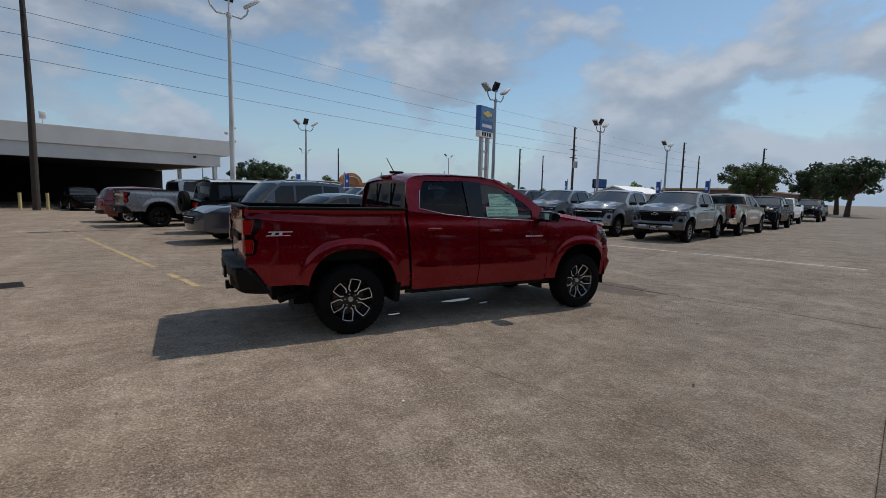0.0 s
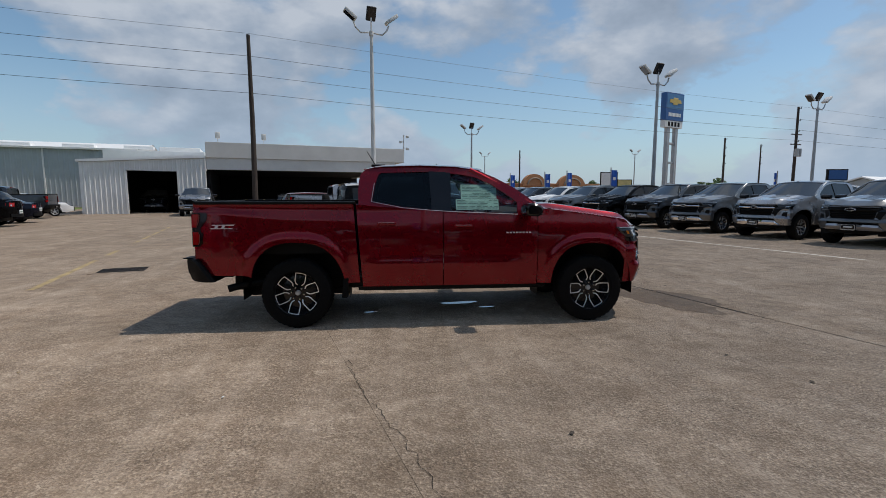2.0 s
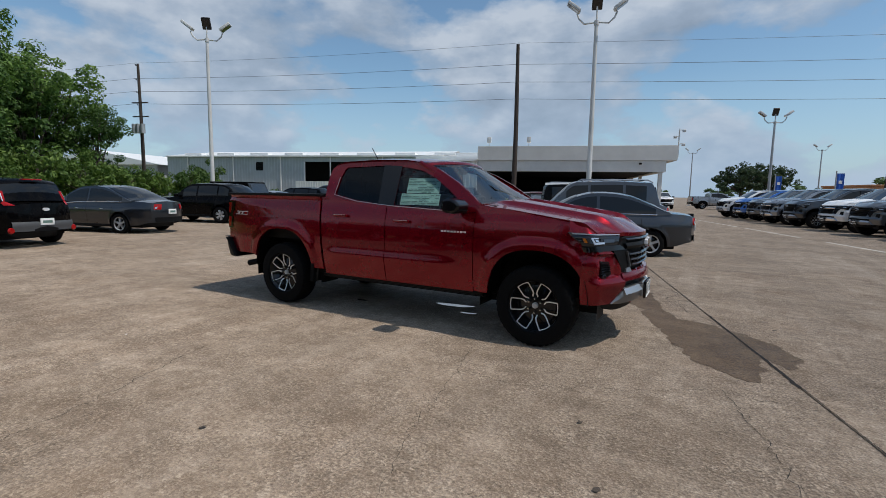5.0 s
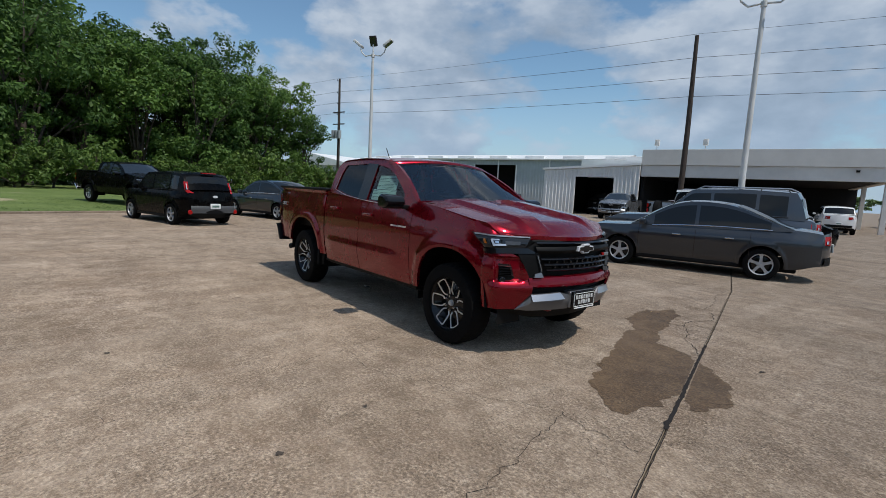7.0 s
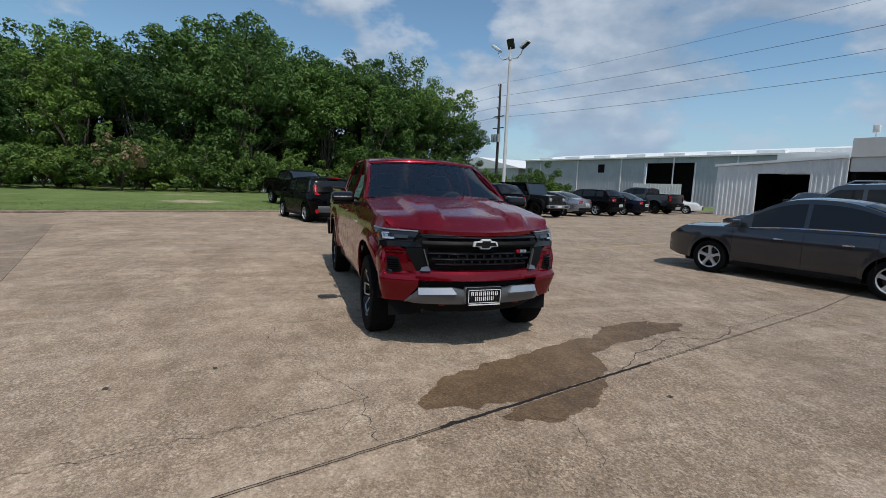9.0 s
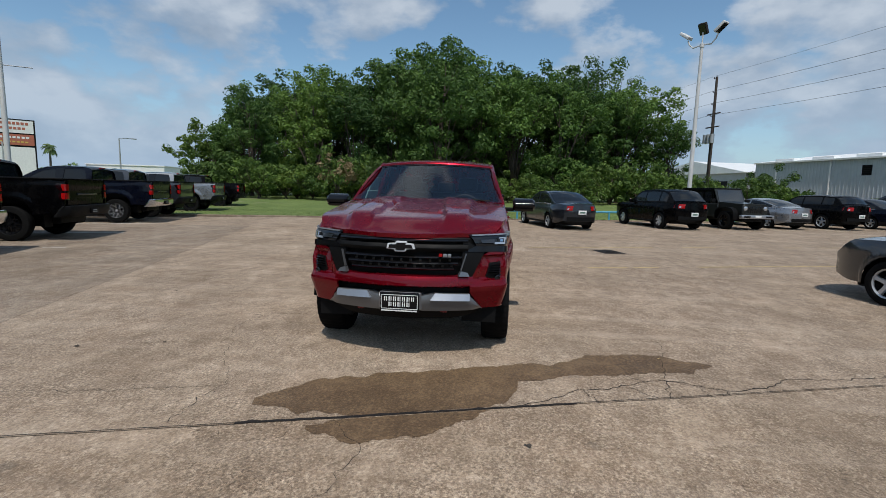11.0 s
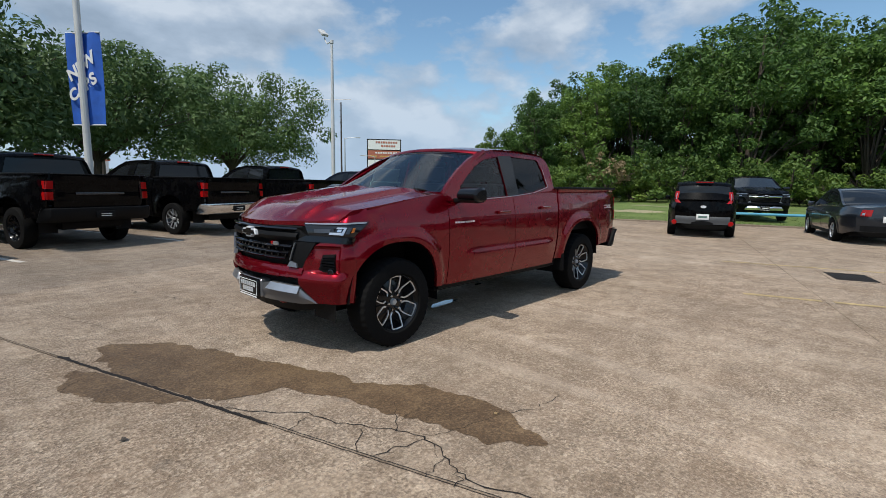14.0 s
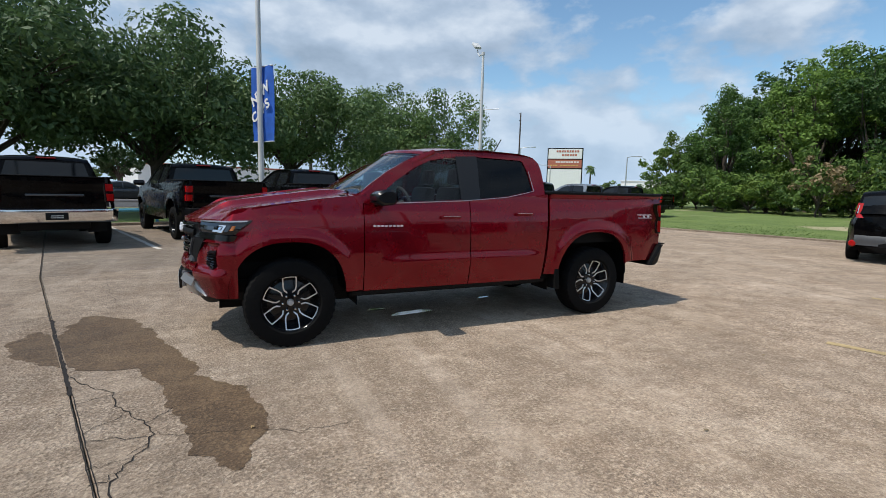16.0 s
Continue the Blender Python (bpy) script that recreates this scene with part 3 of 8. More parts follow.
# ---- crew-cab pickup ----
HUB_X, HUB_Z, TYRE_R = 1.668, 0.385, 0.385
SIDE = [(0.36, 0.860), (0.46, 0.884), (0.54, 0.902), (0.64, 0.924), (0.70, 0.937), (0.715, 0.938), (0.775, 0.923), (0.80, 0.922), (0.90, 0.920), (1.02, 0.916), (1.08, 0.912), (1.12, 0.907), (1.165, 0.899),
        (1.20, 0.891), (1.235, 0.882), (1.27, 0.874), (1.31, 0.867), (1.36, 0.864), (1.40, 0.862)]
PLAIN_SIDE = [(0.36, 0.860), (0.50, 0.890), (0.64, 0.912), (0.80, 0.922), (0.90, 0.920), (1.02, 0.916), (1.08, 0.912), (1.12, 0.907), (1.165, 0.899), (1.20, 0.891), (1.235, 0.882), (1.27, 0.874), (1.31, 0.867), (1.40, 0.862)]
LEVELS = [0.38, 0.44, 0.50, 0.55, 0.60, 0.64, 0.67, 0.695, 0.715, 0.745, 0.775, 0.80, 0.82, 0.85, 0.88, 0.91, 0.94, 0.97, 1.0, 1.03, 1.055, 1.08, 1.105, 1.13, 1.15, 1.17, 1.185, 1.20, 1.22, 1.235, 1.25, 1.27, 1.29, 1.31, 1.335, 1.36, 1.40]


def arch_z(x, sill):
    z = sill + 0.10 * smoothstep(-2.06, -2.20, x)
    for xc, a, b in ((-HUB_X, 0.50, 0.57), (HUB_X, 0.475, 0.535)):
        d = abs(x - xc) / a
        if d < 1:
            z = max(z, HUB_Z + b * (1 - d ** 2.5) ** (1 / 2.5))
    return z


def side_y(x, z):
    fade = smoothstep(-0.97, -0.78, x) * (1 - smoothstep(0.62, 0.96, x))  # the door crease runs out at both ends
    y = interp(z, SIDE) * fade + interp(z, PLAIN_SIDE) * (1 - fade)
    if x < -0.99:  # the box side: a shoulder under the rail that narrows towards the tail
        lo = interp(x, [(-2.60, 1.31), (-2.30, 1.275), (-1.75, 1.22), (-1.05, 1.205)])
        flat = interp(z, [(0.36, 0.875), (0.55, 0.905), (0.8, 0.922), (1.00, 0.917), (1.10, 0.911), (lo - 0.02, 0.901), (1.33, 0.870), (1.345, 0.880), (1.40, 0.880)])
        k = smoothstep(-0.99, -1.08, x)
        y = y * (1 - k) + flat * k
    if x > 0.95:
        flat = interp(z, [(0.36, 0.87), (0.55, 0.90), (0.8, 0.922), (1.00, 0.917), (1.06, 0.911), (1.11, 0.903), (1.16, 0.892), (1.24, 0.870), (1.33, 0.85)])
        k = smoothstep(0.9, 1.15, x)
        y = y * (1 - k) + flat * k
    for xc, a, b in ((-HUB_X, 0.50, 0.57), (HUB_X, 0.475, 0.535)):
        d = ((abs(x - xc) / (a + 0.13)) ** 2.5 + (max(0.0, z - HUB_Z) / (b + 0.115)) ** 2.5) ** 0.4
        y += 0.024 * (1 - smoothstep(0.90, 1.0, d))
    y -= 0.05 * smoothstep(-2.42, -2.79, x) + 0.10 * smoothstep(1.85, 2.35, x)
    return y


def fascia_x(y):
    a = abs(y)
    return 2.51 - 0.37 * min(a, 0.9) ** 2


def nose_at(q, z):
    """The skin of the nose: q runs from the middle outwards, round the corner and back along the side."""
    c = interp(z, [(0.33, 2.44), (0.45, 2.485), (0.62, 2.505), (0.92, 2.51), (1.0, 2.50), (1.10, 2.475)])
    k = interp(z, [(0.8, 0.37), (1.05, 0.46)])
    if q <= 0.80:
        return Vector((c - k * q * q, q, z))
    if q <= 1.12:
        t = (q - 0.80) / 0.32
        y2 = side_y(2.09, z)
        p0, p1, p2 = Vector((c - k * 0.64, 0.80, z)), Vector((c - k * 0.64 - 0.04, y2 + 0.002, z)), Vector((2.09, y2, z))
        return p0 * (1 - t) ** 2 + p1 * 2 * t * (1 - t) + p2 * t * t
    x = 2.09 - (q - 1.12)
    return Vector((x, side_y(x, z), z))


def nose_out(q, z, off):
    p = nose_at(q, z)
    if off:
        n = (nose_at(q + 0.01, z) - nose_at(q - 0.01, z)).cross(nose_at(q, z + 0.01) - nose_at(q, z - 0.01)).normalized()
        p = p + n * off
    return p


def nose_sheet(s, qz, off, nu, nv, depth=0.0):
    """A piece of the nose: qz(u, v) gives its place on the skin, off(u, v) how far it stands proud."""
    bm = bmesh.new()
    def fn(u, v):
        q, z = qz(u, v)
        p = nose_out(q, z, off(u, v) if callable(off) else off)
        return (p.x, s * p.y, p.z)
    grid(bm, fn, lin(0, 1, nu), lin(0, 1, nv))
    if depth:
        es = [e for e in bm.edges if e.is_boundary]
        r = bmesh.ops.extrude_edge_only(bm, edges=es)
        bmesh.ops.translate(bm, vec=(-depth, -s * depth * 0.4, 0), verts=[g for g in r["geom"] if isinstance(g, bmesh.types.BMVert)])
    return bm


def four(a, b, c, d):
    """Bilinear place between four corners: a-b below, d-c above."""
    def fn(u, v):
        return tuple((a[i] * (1 - u) + b[i] * u) * (1 - v) + (d[i] * (1 - u) + c[i] * u) * v for i in (0, 1))
    return fn


FINE = [True]


def columns(x0, x1, arches):
    xs = set(round(v, 4) for v in lin(x0, x1, max(2, int((x1 - x0) / (0.08 if FINE[0] else 0.22)))))
    for xc, a, b in ((-HUB_X, 0.50, 0.57), (HUB_X, 0.475, 0.535)):
        if arches:
            na, nb = (32, 24) if FINE[0] else (14, 8)
            xs |= {round(xc + a * math.cos(math.pi * k / na), 4) for k in range(na + 1)}
            xs |= {round(xc + (a + 0.13) * math.cos(math.pi * k / nb), 4) for k in range(nb + 1)}
    return sorted(v for v in xs if x0 <= v <= x1)


def side_panel(side, xl, xr, sill, top, lean_l=0.0, lean_r=0.0, arches=False, extra=None):
    """One outer panel: leans of its ends are metres of shift per metre of height about z = 1."""
    bm = bmesh.new()
    fn = extra or side_y
    levels = LEVELS if FINE[0] else LEVELS[::2]
    cols = columns(xl, xr, arches)
    rows = []
    for x in cols:
        s = (x - xl) / (xr - xl)
        lo, hi = (arch_z(x, sill) if arches else sill), top(x)
        col = []
        for lv in levels:
            z = max(lo, min(hi, lv))
            xx = x + (z - 1.0) * lean_l * (1 - s) + (lean_r(z) if callable(lean_r) else (z - 1.0) * lean_r) * s
            col.append(bm.verts.new((xx, side * fn(xx, z), z)))
        rows.append(col)
    for a, b in zip(rows, rows[1:]):
        for j in range(len(levels) - 1):
            q = (a[j], b[j], b[j + 1], a[j + 1])
            try:
                bm.faces.new(q)
            except ValueError:
                pass
    bmesh.ops.remove_doubles(bm, verts=bm.verts, dist=0.0008)
    bmesh.ops.dissolve_degenerate(bm, edges=bm.edges, dist=0.0004)
    rim_inward(bm, -side * 0.03)
    return bm


def outline_panel(outer, holes, yf, side, thick=0.03):
    """A pillar panel with window openings cut through it."""
    bm = bmesh.new()
    edges = []
    for loop in [outer, *holes]:
        vs = [bm.verts.new((x, 0, z)) for x, z in loop]
        edges += [bm.edges.new((vs[i], vs[(i + 1) % len(vs)])) for i in range(len(vs))]
    bmesh.ops.triangle_fill(bm, edges=edges, use_beauty=True, use_dissolve=False, normal=(0, 1, 0))
    for v in bm.verts:
        v.co.y = side * yf(v.co.x, v.co.z)
    rim_inward(bm, -side * thick)
    return bm


def cab_y(x, z):
    return 0.872 - (z - 1.27) * 0.33 - 0.02 * max(0.0, (z - 1.5) / 0.3) ** 2


def hood_z(x, y):
    edge = interp(x, [(1.02, 1.325), (1.4, 1.285), (1.9, 1.215), (2.25, 1.165), (2.5, 1.118)])
    a = abs(y)
    crown = 0.045 * (1 - (a / 0.84) ** 2)
    w = 0.20 + 0.10 * (x - 1.0)
    ridge = 0.040 * smoothstep(w - 0.022, w + 0.012, a) * (1 - smoothstep(0.50, 0.575, a)) * (1 - smoothstep(2.1, 2.45, x)) * smoothstep(1.0, 1.3, x)
    return edge + crown + ridge


def pickup(m, paint, label, category="pickup truck", group="", hero=False, S=(1, 1, 1), front="black", wheels="hero", bump=None, tyre_r=None, plate=True, sticker=False):
    """A crew-cab pickup, nose along x, standing on z = 0; S stretches the body for a larger truck."""
    T = thing("pickup_truck", m, label, category, group)
    bumper = bump or BLACK
    FINE[0] = hero
    skip = () if hero else ("wheel_housing", "cowl", "windscreen_band", "exhaust_tip", "tow_hitch", "axle", "cabin_floor", "floor_pan", "mirror_glass", "tow_hook", "mirror_arm", "mirror_skirt", "lens_edge", "corner_step", "rocker", "sill_trim")
    def P(name, bm, mat, par=None, lab="", sharp=32):
        if name in skip:
            bm.free()
            return None
        bmesh.ops.scale(bm, vec=S, verts=bm.verts)
        o = part(name, bm, mat, par or T, lab, sharp)
        return o
    bed_top = lambda x: 1.385
    def belt(x):
        return interp(x, [(-0.99, 1.365), (-0.80, 1.345), (-0.15, 1.292), (0.10, 1.278), (0.78, 1.238), (1.05, 1.245)])
    def fender_top(x):
        return interp(x, [(1.0, 1.325), (1.4, 1.285), (1.9, 1.215), (2.12, 1.18), (2.4, 1.13)])
    for s, tag in ((-1, "right"), (1, "left")):
        bm = side_panel(s, -2.728, -1.014, 0.50, bed_top, -0.02, -0.07, True)
        P("bed_side", bm, paint)
        rd = P("rear_door", side_panel(s, -0.985, -0.055, 0.45, belt, -0.07, 0.0), paint)
        fd = P("front_door", side_panel(s, -0.045, 1.028, 0.45, belt, 0.0, 0.0), paint)
        bm = side_panel(s, 1.036, 2.096, 0.46, fender_top, 0.0, lambda z: -1.03 * (min(z, 1.098) - 0.978) if z > 0.978 else 0.0, True)
        P("front_fender", bm, paint)
        bm = bmesh.new()
        grid(bm, lambda x, z: (x, s * (interp(z, [(0.40, 0.83), (0.42, 0.872), (0.445, 0.876)])), z), lin(-1.0, 1.13, 6), [0.40, 0.42, 0.445])
        rim_inward(bm, -s * 0.06)
        P("rocker", bm, BLACK)
        bm = bmesh.new()
        box(bm, -0.95, 1.15, s * 0.79 - 0.05, s * 0.79 + 0.05, 0.395, 0.43, 0.01)
        P("sill_trim", bm, BLACK)
        # wheel housing
        for xc in (-HUB_X, HUB_X):
            bm = bmesh.new()
            q = [(xc - 0.60, 0.30), (xc - 0.60, 1.05), (xc + 0.56, 1.05), (xc + 0.56, 0.30)]
            rows = [[bm.verts.new((x, s * y, z)) for x, z in q] for y in (0.50, 0.80)]
            bm.faces.new(rows[0])
            for i in range(3):
                bm.faces.new((rows[0][i], rows[0][i + 1], rows[1][i + 1], rows[1][i]))
            P("wheel_well", bm, BLACK)
        for xc, a, b in ((-HUB_X, 0.52, 0.585), (HUB_X, 0.495, 0.55)):
            bm = bmesh.new()
            grid(bm, lambda t, y: (xc + a * math.copysign(abs(math.cos(t)) ** 0.8, math.cos(t)), s * y, HUB_Z + b * abs(math.sin(t)) ** 0.8), lin(-0.12, math.pi + 0.12, 18), [0.89, 0.5])
            P("wheel_housing", bm, BLACK)
        # handles
        for par, hx in ((rd, -0.68), (fd, 0.175)):
            hz = 1.155 if hx < 0 else 1.125
            bm = bmesh.new()
            yh = side_y(hx, hz)
            box(bm, hx - 0.105, hx + 0.105, s * (yh + 0.022) - 0.014, s * (yh + 0.022) + 0.014, hz - 0.015, hz + 0.017, 0.009)
            P("door_handle", bm, paint, par)
            if hero:
                # satin strip stands in for the bright highlight along the handle
                bm = bmesh.new()
                box(bm, hx - 0.09, hx + 0.09, s * (yh + 0.036) - 0.003, s * (yh + 0.036) + 0.003, hz + 0.007, hz + 0.012, 0.001)
                P("handle_strip", bm, SATIN, par)
        # mirror
        bm = bmesh.new()
        prism(bm, [(0.985, 1.262), (1.015, 1.30), (0.995, 1.345), (0.93, 1.378), (0.855, 1.382), (0.825, 1.36), (0.815, 1.275), (0.835, 1.245), (0.94, 1.240)], "y", s * 0.955, s * 1.195, 0.022)
        mir = P("mirror", bm, GLOSSB, None, "gloss black door mirror")
        bm = bmesh.new()
        prism(bm, [(0.985, 1.262), (1.005, 1.275), (0.86, 1.268), (0.835, 1.255), (0.94, 1.243)], "y", s * 0.975, s * 1.180, 0.004)
        bmesh.ops.translate(bm, vec=(0.004, 0, -0.006), verts=bm.verts)
        P("mirror_skirt", bm, BLACK, mir)
        bm = bmesh.new()
        box(bm, 0.85, 0.94, s * 0.90 - 0.05, s * 0.90 + 0.07, 1.235, 1.275, 0.01)
        P("mirror_arm", bm, BLACK, mir)
        bm = bmesh.new()
        patch(bm, (0.811, s * 0.975, 1.275), (0.811, s * 1.175, 1.275), (0.818, s * 1.175, 1.352), (0.818, s * 0.975, 1.352), 3)
        P("mirror_glass", bm, CHROME, mir)
        # cab pillars with the openings of the side windows
        outer = [(-0.985, 1.362), (-0.988, 1.50), (-0.982, 1.62), (-0.962, 1.70), (-0.905, 1.752), (-0.80, 1.780), (-0.30, 1.800), (0.10, 1.788), (0.36, 1.748), (0.56, 1.665),
                 (0.78, 1.545), (0.98, 1.405), (1.075, 1.322), (1.03, 1.248), (0.78, 1.236), (0.10, 1.276), (-0.15, 1.290), (-0.80, 1.343)]
        w_rear = [(-0.835, 1.405), (-0.80, 1.60), (-0.765, 1.695), (-0.735, 1.716), (-0.20, 1.728), (-0.185, 1.715), (-0.165, 1.312), (-0.18, 1.303), (-0.50, 1.333), (-0.70, 1.372), (-0.82, 1.392)]
        w_front = [(0.02, 1.300), (0.03, 1.695), (0.05, 1.712), (0.16, 1.700), (0.33, 1.668), (0.50, 1.592), (0.70, 1.462), (0.80, 1.385), (0.80, 1.268), (0.785, 1.258), (0.04, 1.290)]
        P("cab_side", outline_panel(outer, [w_rear, w_front], cab_y, s), paint)
        for nm, loop, gm in (("rear_side_window", w_rear, GLASS_TINT if hero else GLASS_DARK), ("front_side_window", w_front, GLASS_CLEAR if hero else GLASS_DARK)):
            bm = bmesh.new()
            f = bm.faces.new([bm.verts.new((x, s * (cab_y(x, z) - 0.012), z)) for x, z in loop])
            bmesh.ops.triangulate(bm, faces=[f])
            pane = P(nm, bm, gm)
            pane.visible_shadow = False
        bm = bmesh.new()
        f = [(-0.20, 1.735), (0.048, 1.722), (0.040, 1.280), (-0.178, 1.299)]
        vs = [bm.verts.new((x, s * (cab_y(x, z) + 0.004), z)) for x, z in f]
        bm.faces.new(vs)
        P("door_pillar", bm, GLOSSB, None, "gloss black door pillar")
        bm = bmesh.new()
        pts = [(0.80, 1.250), (0.04, 1.282), (-0.17, 1.296), (-0.50, 1.325), (-0.72, 1.368), (-0.845, 1.395), (-0.81, 1.60)]
        tube(bm, [(x, s * (cab_y(x, z) + 0.002), z) for x, z in pts], 0.0045, 6)
        P("window_trim", bm, SATIN if hero else BLACK)
        # front pillar
        bm = bmesh.new()
        tube(bm, [(0.27, s * 0.688, 1.755), (0.53, s * 0.722, 1.625), (0.75, s * 0.762, 1.500), (0.95, s * 0.808, 1.372), (1.05, s * 0.832, 1.305)], [0.026, 0.030, 0.030, 0.032, 0.032], 10)
        P("front_pillar", bm, paint)
        # tail lamp
        bm = bmesh.new()
        def lamp_w(z):
            return interp(z, [(0.92, 0.075), (0.95, 0.105), (1.05, 0.115), (1.085, 0.085), (1.11, 0.085), (1.20, 0.155), (1.255, 0.165), (1.28, 0.15)])
        def tl(u, v, out=0.0):
            z = 0.915 + 0.365 * v
            if u < 0.6:
                x = -2.740 + lamp_w(z) * (1 - u / 0.6)
                return (x, s * (side_y(x, z) + 0.006 + out), z)
            k = (u - 0.6) / 0.4
            return (-2.744 - 0.012 * math.sin(k * 3.14) - out, s * (side_y(-2.74, z) + 0.004 + out - 0.15 * k), z)
        grid(bm, tl, [0, 0.1, 0.2, 0.3, 0.4, 0.5, 0.57, 0.6, 0.63, 0.7, 0.85, 1.0], lin(0, 1, 14))
        tail = P("tail_light", bm, LAMPSMOKE, None, "smoked red tail light")
        for v0, v1, ua in ((0.06, 0.43, 0.24), (0.57, 0.95, 0.36)):
            bm = bmesh.new()
            grid(bm, lambda u, v: tl(ua + (0.92 - ua) * u, v0 + (v1 - v0) * v, 0.005), lin(0, 1, 8), lin(0, 1, 4))
            P("red_lens", bm, LAMPRED, tail)
            bm = bmesh.new()
            grid(bm, lambda u, v: tl(ua - 0.07 + 0.05 * u, v0 + (v1 - v0) * v, 0.005), lin(0, 1, 2), lin(0, 1, 4))
            P("lens_edge", bm, HOOKRED, tail)
        # headlight
        lens = four((0.615, 0.988), (1.095, 0.976), (1.245, 1.100), (0.550, 1.084))
        head = P("headlight", nose_sheet(s, lens, lambda u, v: 0.004 + 0.012 * math.sin(v * math.pi), 18, 6, 0.03), LENS, None, "clear headlight with a dark housing")
        for (u0, u1, v0, v1, mm, nm) in ((0.02, 0.97, 0.87, 0.975, SATIN, "light_bar"), (0.10, 0.30, 0.22, 0.50, GREYP, "reflector_bowl"), (0.30, 0.62, 0.12, 0.27, LED, "low_reflector"), (0.55, 0.62, 0.27, 0.62, LED, "corner_guide"),
                                         (0.36, 0.60, 0.55, 0.66, LED, "light_guide"), (0.40, 0.51, 0.31, 0.50, CHROME, "projector"), (0.66, 0.76, 0.22, 0.66, GREYP, "inner_reflector"), (0.80, 0.88, 0.30, 0.62, AMBER, "side_marker")):
            part_of = lambda u, v: lens(u0 + (u1 - u0) * u, v0 + (v1 - v0) * v)
            if hero or nm in ("light_bar", "low_reflector"):
                P(nm, nose_sheet(s, part_of, 0.019, 6, 2, 0.006), mm, head)
        # chiselled gloss band under the headlight, running into the grille
        P("headlight_trim", nose_sheet(s, four((0.515, 0.942), (1.055, 0.928), (1.092, 0.972), (0.600, 0.985)), 0.018, 14, 3, 0.03), GLOSSB)
        # black surround between the grille and the painted corner
        P("grille_blade", nose_sheet(s, four((0.50, 0.735), (0.585, 0.730), (0.680, 0.935), (0.50, 1.050)), 0.012, 6, 6, 0.03), BLACK)
        P("blade_tip", nose_sheet(s, four((0.470, 0.742), (0.555, 0.738), (0.545, 0.768), (0.490, 0.785)), lambda u, v: 0.036 - 0.012 * v, 3, 2, 0.03), WINGP, None, "dark silver corner piece")
        P("blade_edge", nose_sheet(s, four((0.486, 0.79), (0.494, 0.79), (0.530, 0.925), (0.522, 0.925)), 0.030, 2, 5, 0.02), WINGP)
        # painted corner of the front bumper, with a recess for the lamp pocket and a ledge below it
        q_in = [(0.45, 0.675), (0.60, 0.565), (0.72, 0.560), (0.745, 0.590), (0.90, 0.655), (0.94, 0.725)]
        def corner(u, v):
            z = 0.452 + 0.486 * v
            q0 = interp(z, q_in)
            return q0 + (1.105 - q0) * u, z
        def corner_off(u, v):
            q, z = corner(u, v)
            ledge = interp(z, [(0.45, 0.0), (0.56, 0.022), (0.635, 0.040), (0.655, 0.040), (0.705, 0.012), (0.72, 0.010), (0.94, 0.012)]) * (1 - smoothstep(0.90, 1.08, q))
            recess = 0.026 * smoothstep(0.62, 0.665, q) * (1 - smoothstep(0.90, 0.93, q)) * smoothstep(0.69, 0.715, z) * (1 - smoothstep(0.895, 0.915, z))
            return ledge - recess
        P("bumper_corner", nose_sheet(s, corner, corner_off, 34 if hero else 10, 40 if hero else 12, 0.02), paint, None, "", 24)
        # strip of wing over the headlight
        bm = bmesh.new()
        def tip(u, v):
            q = 0.68 + 0.565 * u
            zb = 1.082 + 0.018 * (q - 0.545) / 0.70
            zt = interp(q, [(0.68, 1.095), (0.80, 1.108), (0.95, 1.135), (1.12, 1.172), (1.25, 1.206)])
            z = zb + (zt - zb) * min(v, 1.0)
            p = nose_at(q, z)
            return (p.x - 0.02 * v * (1 - u), s * (p.y - (0.06 if v > 1 else 0.0) - 0.02 * v * smoothstep(0.5, 0.3, abs(u - 0.55))), z + (0.004 if v > 1 else 0))
        grid(bm, tip, lin(0, 1, 20), [0, 0.25, 0.5, 0.75, 1.0, 1.1])
        P("wing_tip", bm, paint)
        # lamp pocket
        pocket = four((0.705, 0.70), (0.865, 0.672), (0.850, 0.855), (0.735, 0.845))
        def pk(u, v):
            q, z = pocket(u, v)
            return q, z + 0.030 * max(0.0, 0.5 - u) * max(0.0, 0.4 - v) * 5
        fog = P("fog_light_pocket", nose_sheet(s, pk, -0.008, 6, 6, 0.02), BLACK)
        for k in range(5 if hero else 0):
            v0 = 0.36 + 0.125 * k
            P("pocket_slat", nose_sheet(s, lambda u, v: pk(0.05 + 0.9 * u, v0 + 0.075 * v), lambda u, v: 0.008 - 0.016 * v, 5, 2, 0.01), GLOSSB, fog)
        bm = bmesh.new()
        p = nose_out(*pk(0.62, 0.17), 0.0)
        lathe(bm, [(0.0, 0.004), (0.014, 0.004), (0.020, 0.014), (0.026, 0.010), (0.026, -0.02)], 14)
        bmesh.ops.rotate(bm, cent=(0, 0, 0), matrix=Matrix.Rotation(-math.pi / 2 + s * 0.5, 3, "Z"), verts=bm.verts)
        bmesh.ops.translate(bm, vec=(p.x, s * p.y, p.z), verts=bm.verts)
        P("fog_lamp", bm, LENS, fog)
        # silver skid wing with its bright facet
        wing_top = [(0.17, 0.575), (0.27, 0.598), (0.55, 0.588), (0.675, 0.455)]
        def wing(u, v):
            q = 0.17 + 0.505 * u
            return q, 0.448 + (interp(q, wing_top) - 0.448) * v
        P("skid_wing", nose_sheet(s, wing, lambda u, v: 0.045 - 0.035 * abs(v - 0.55) - 0.030 * smoothstep(0.8, 1.0, u), 16, 5, 0.06), WINGP if front != "chrome" else CHROME, None, "dark silver bumper wing")
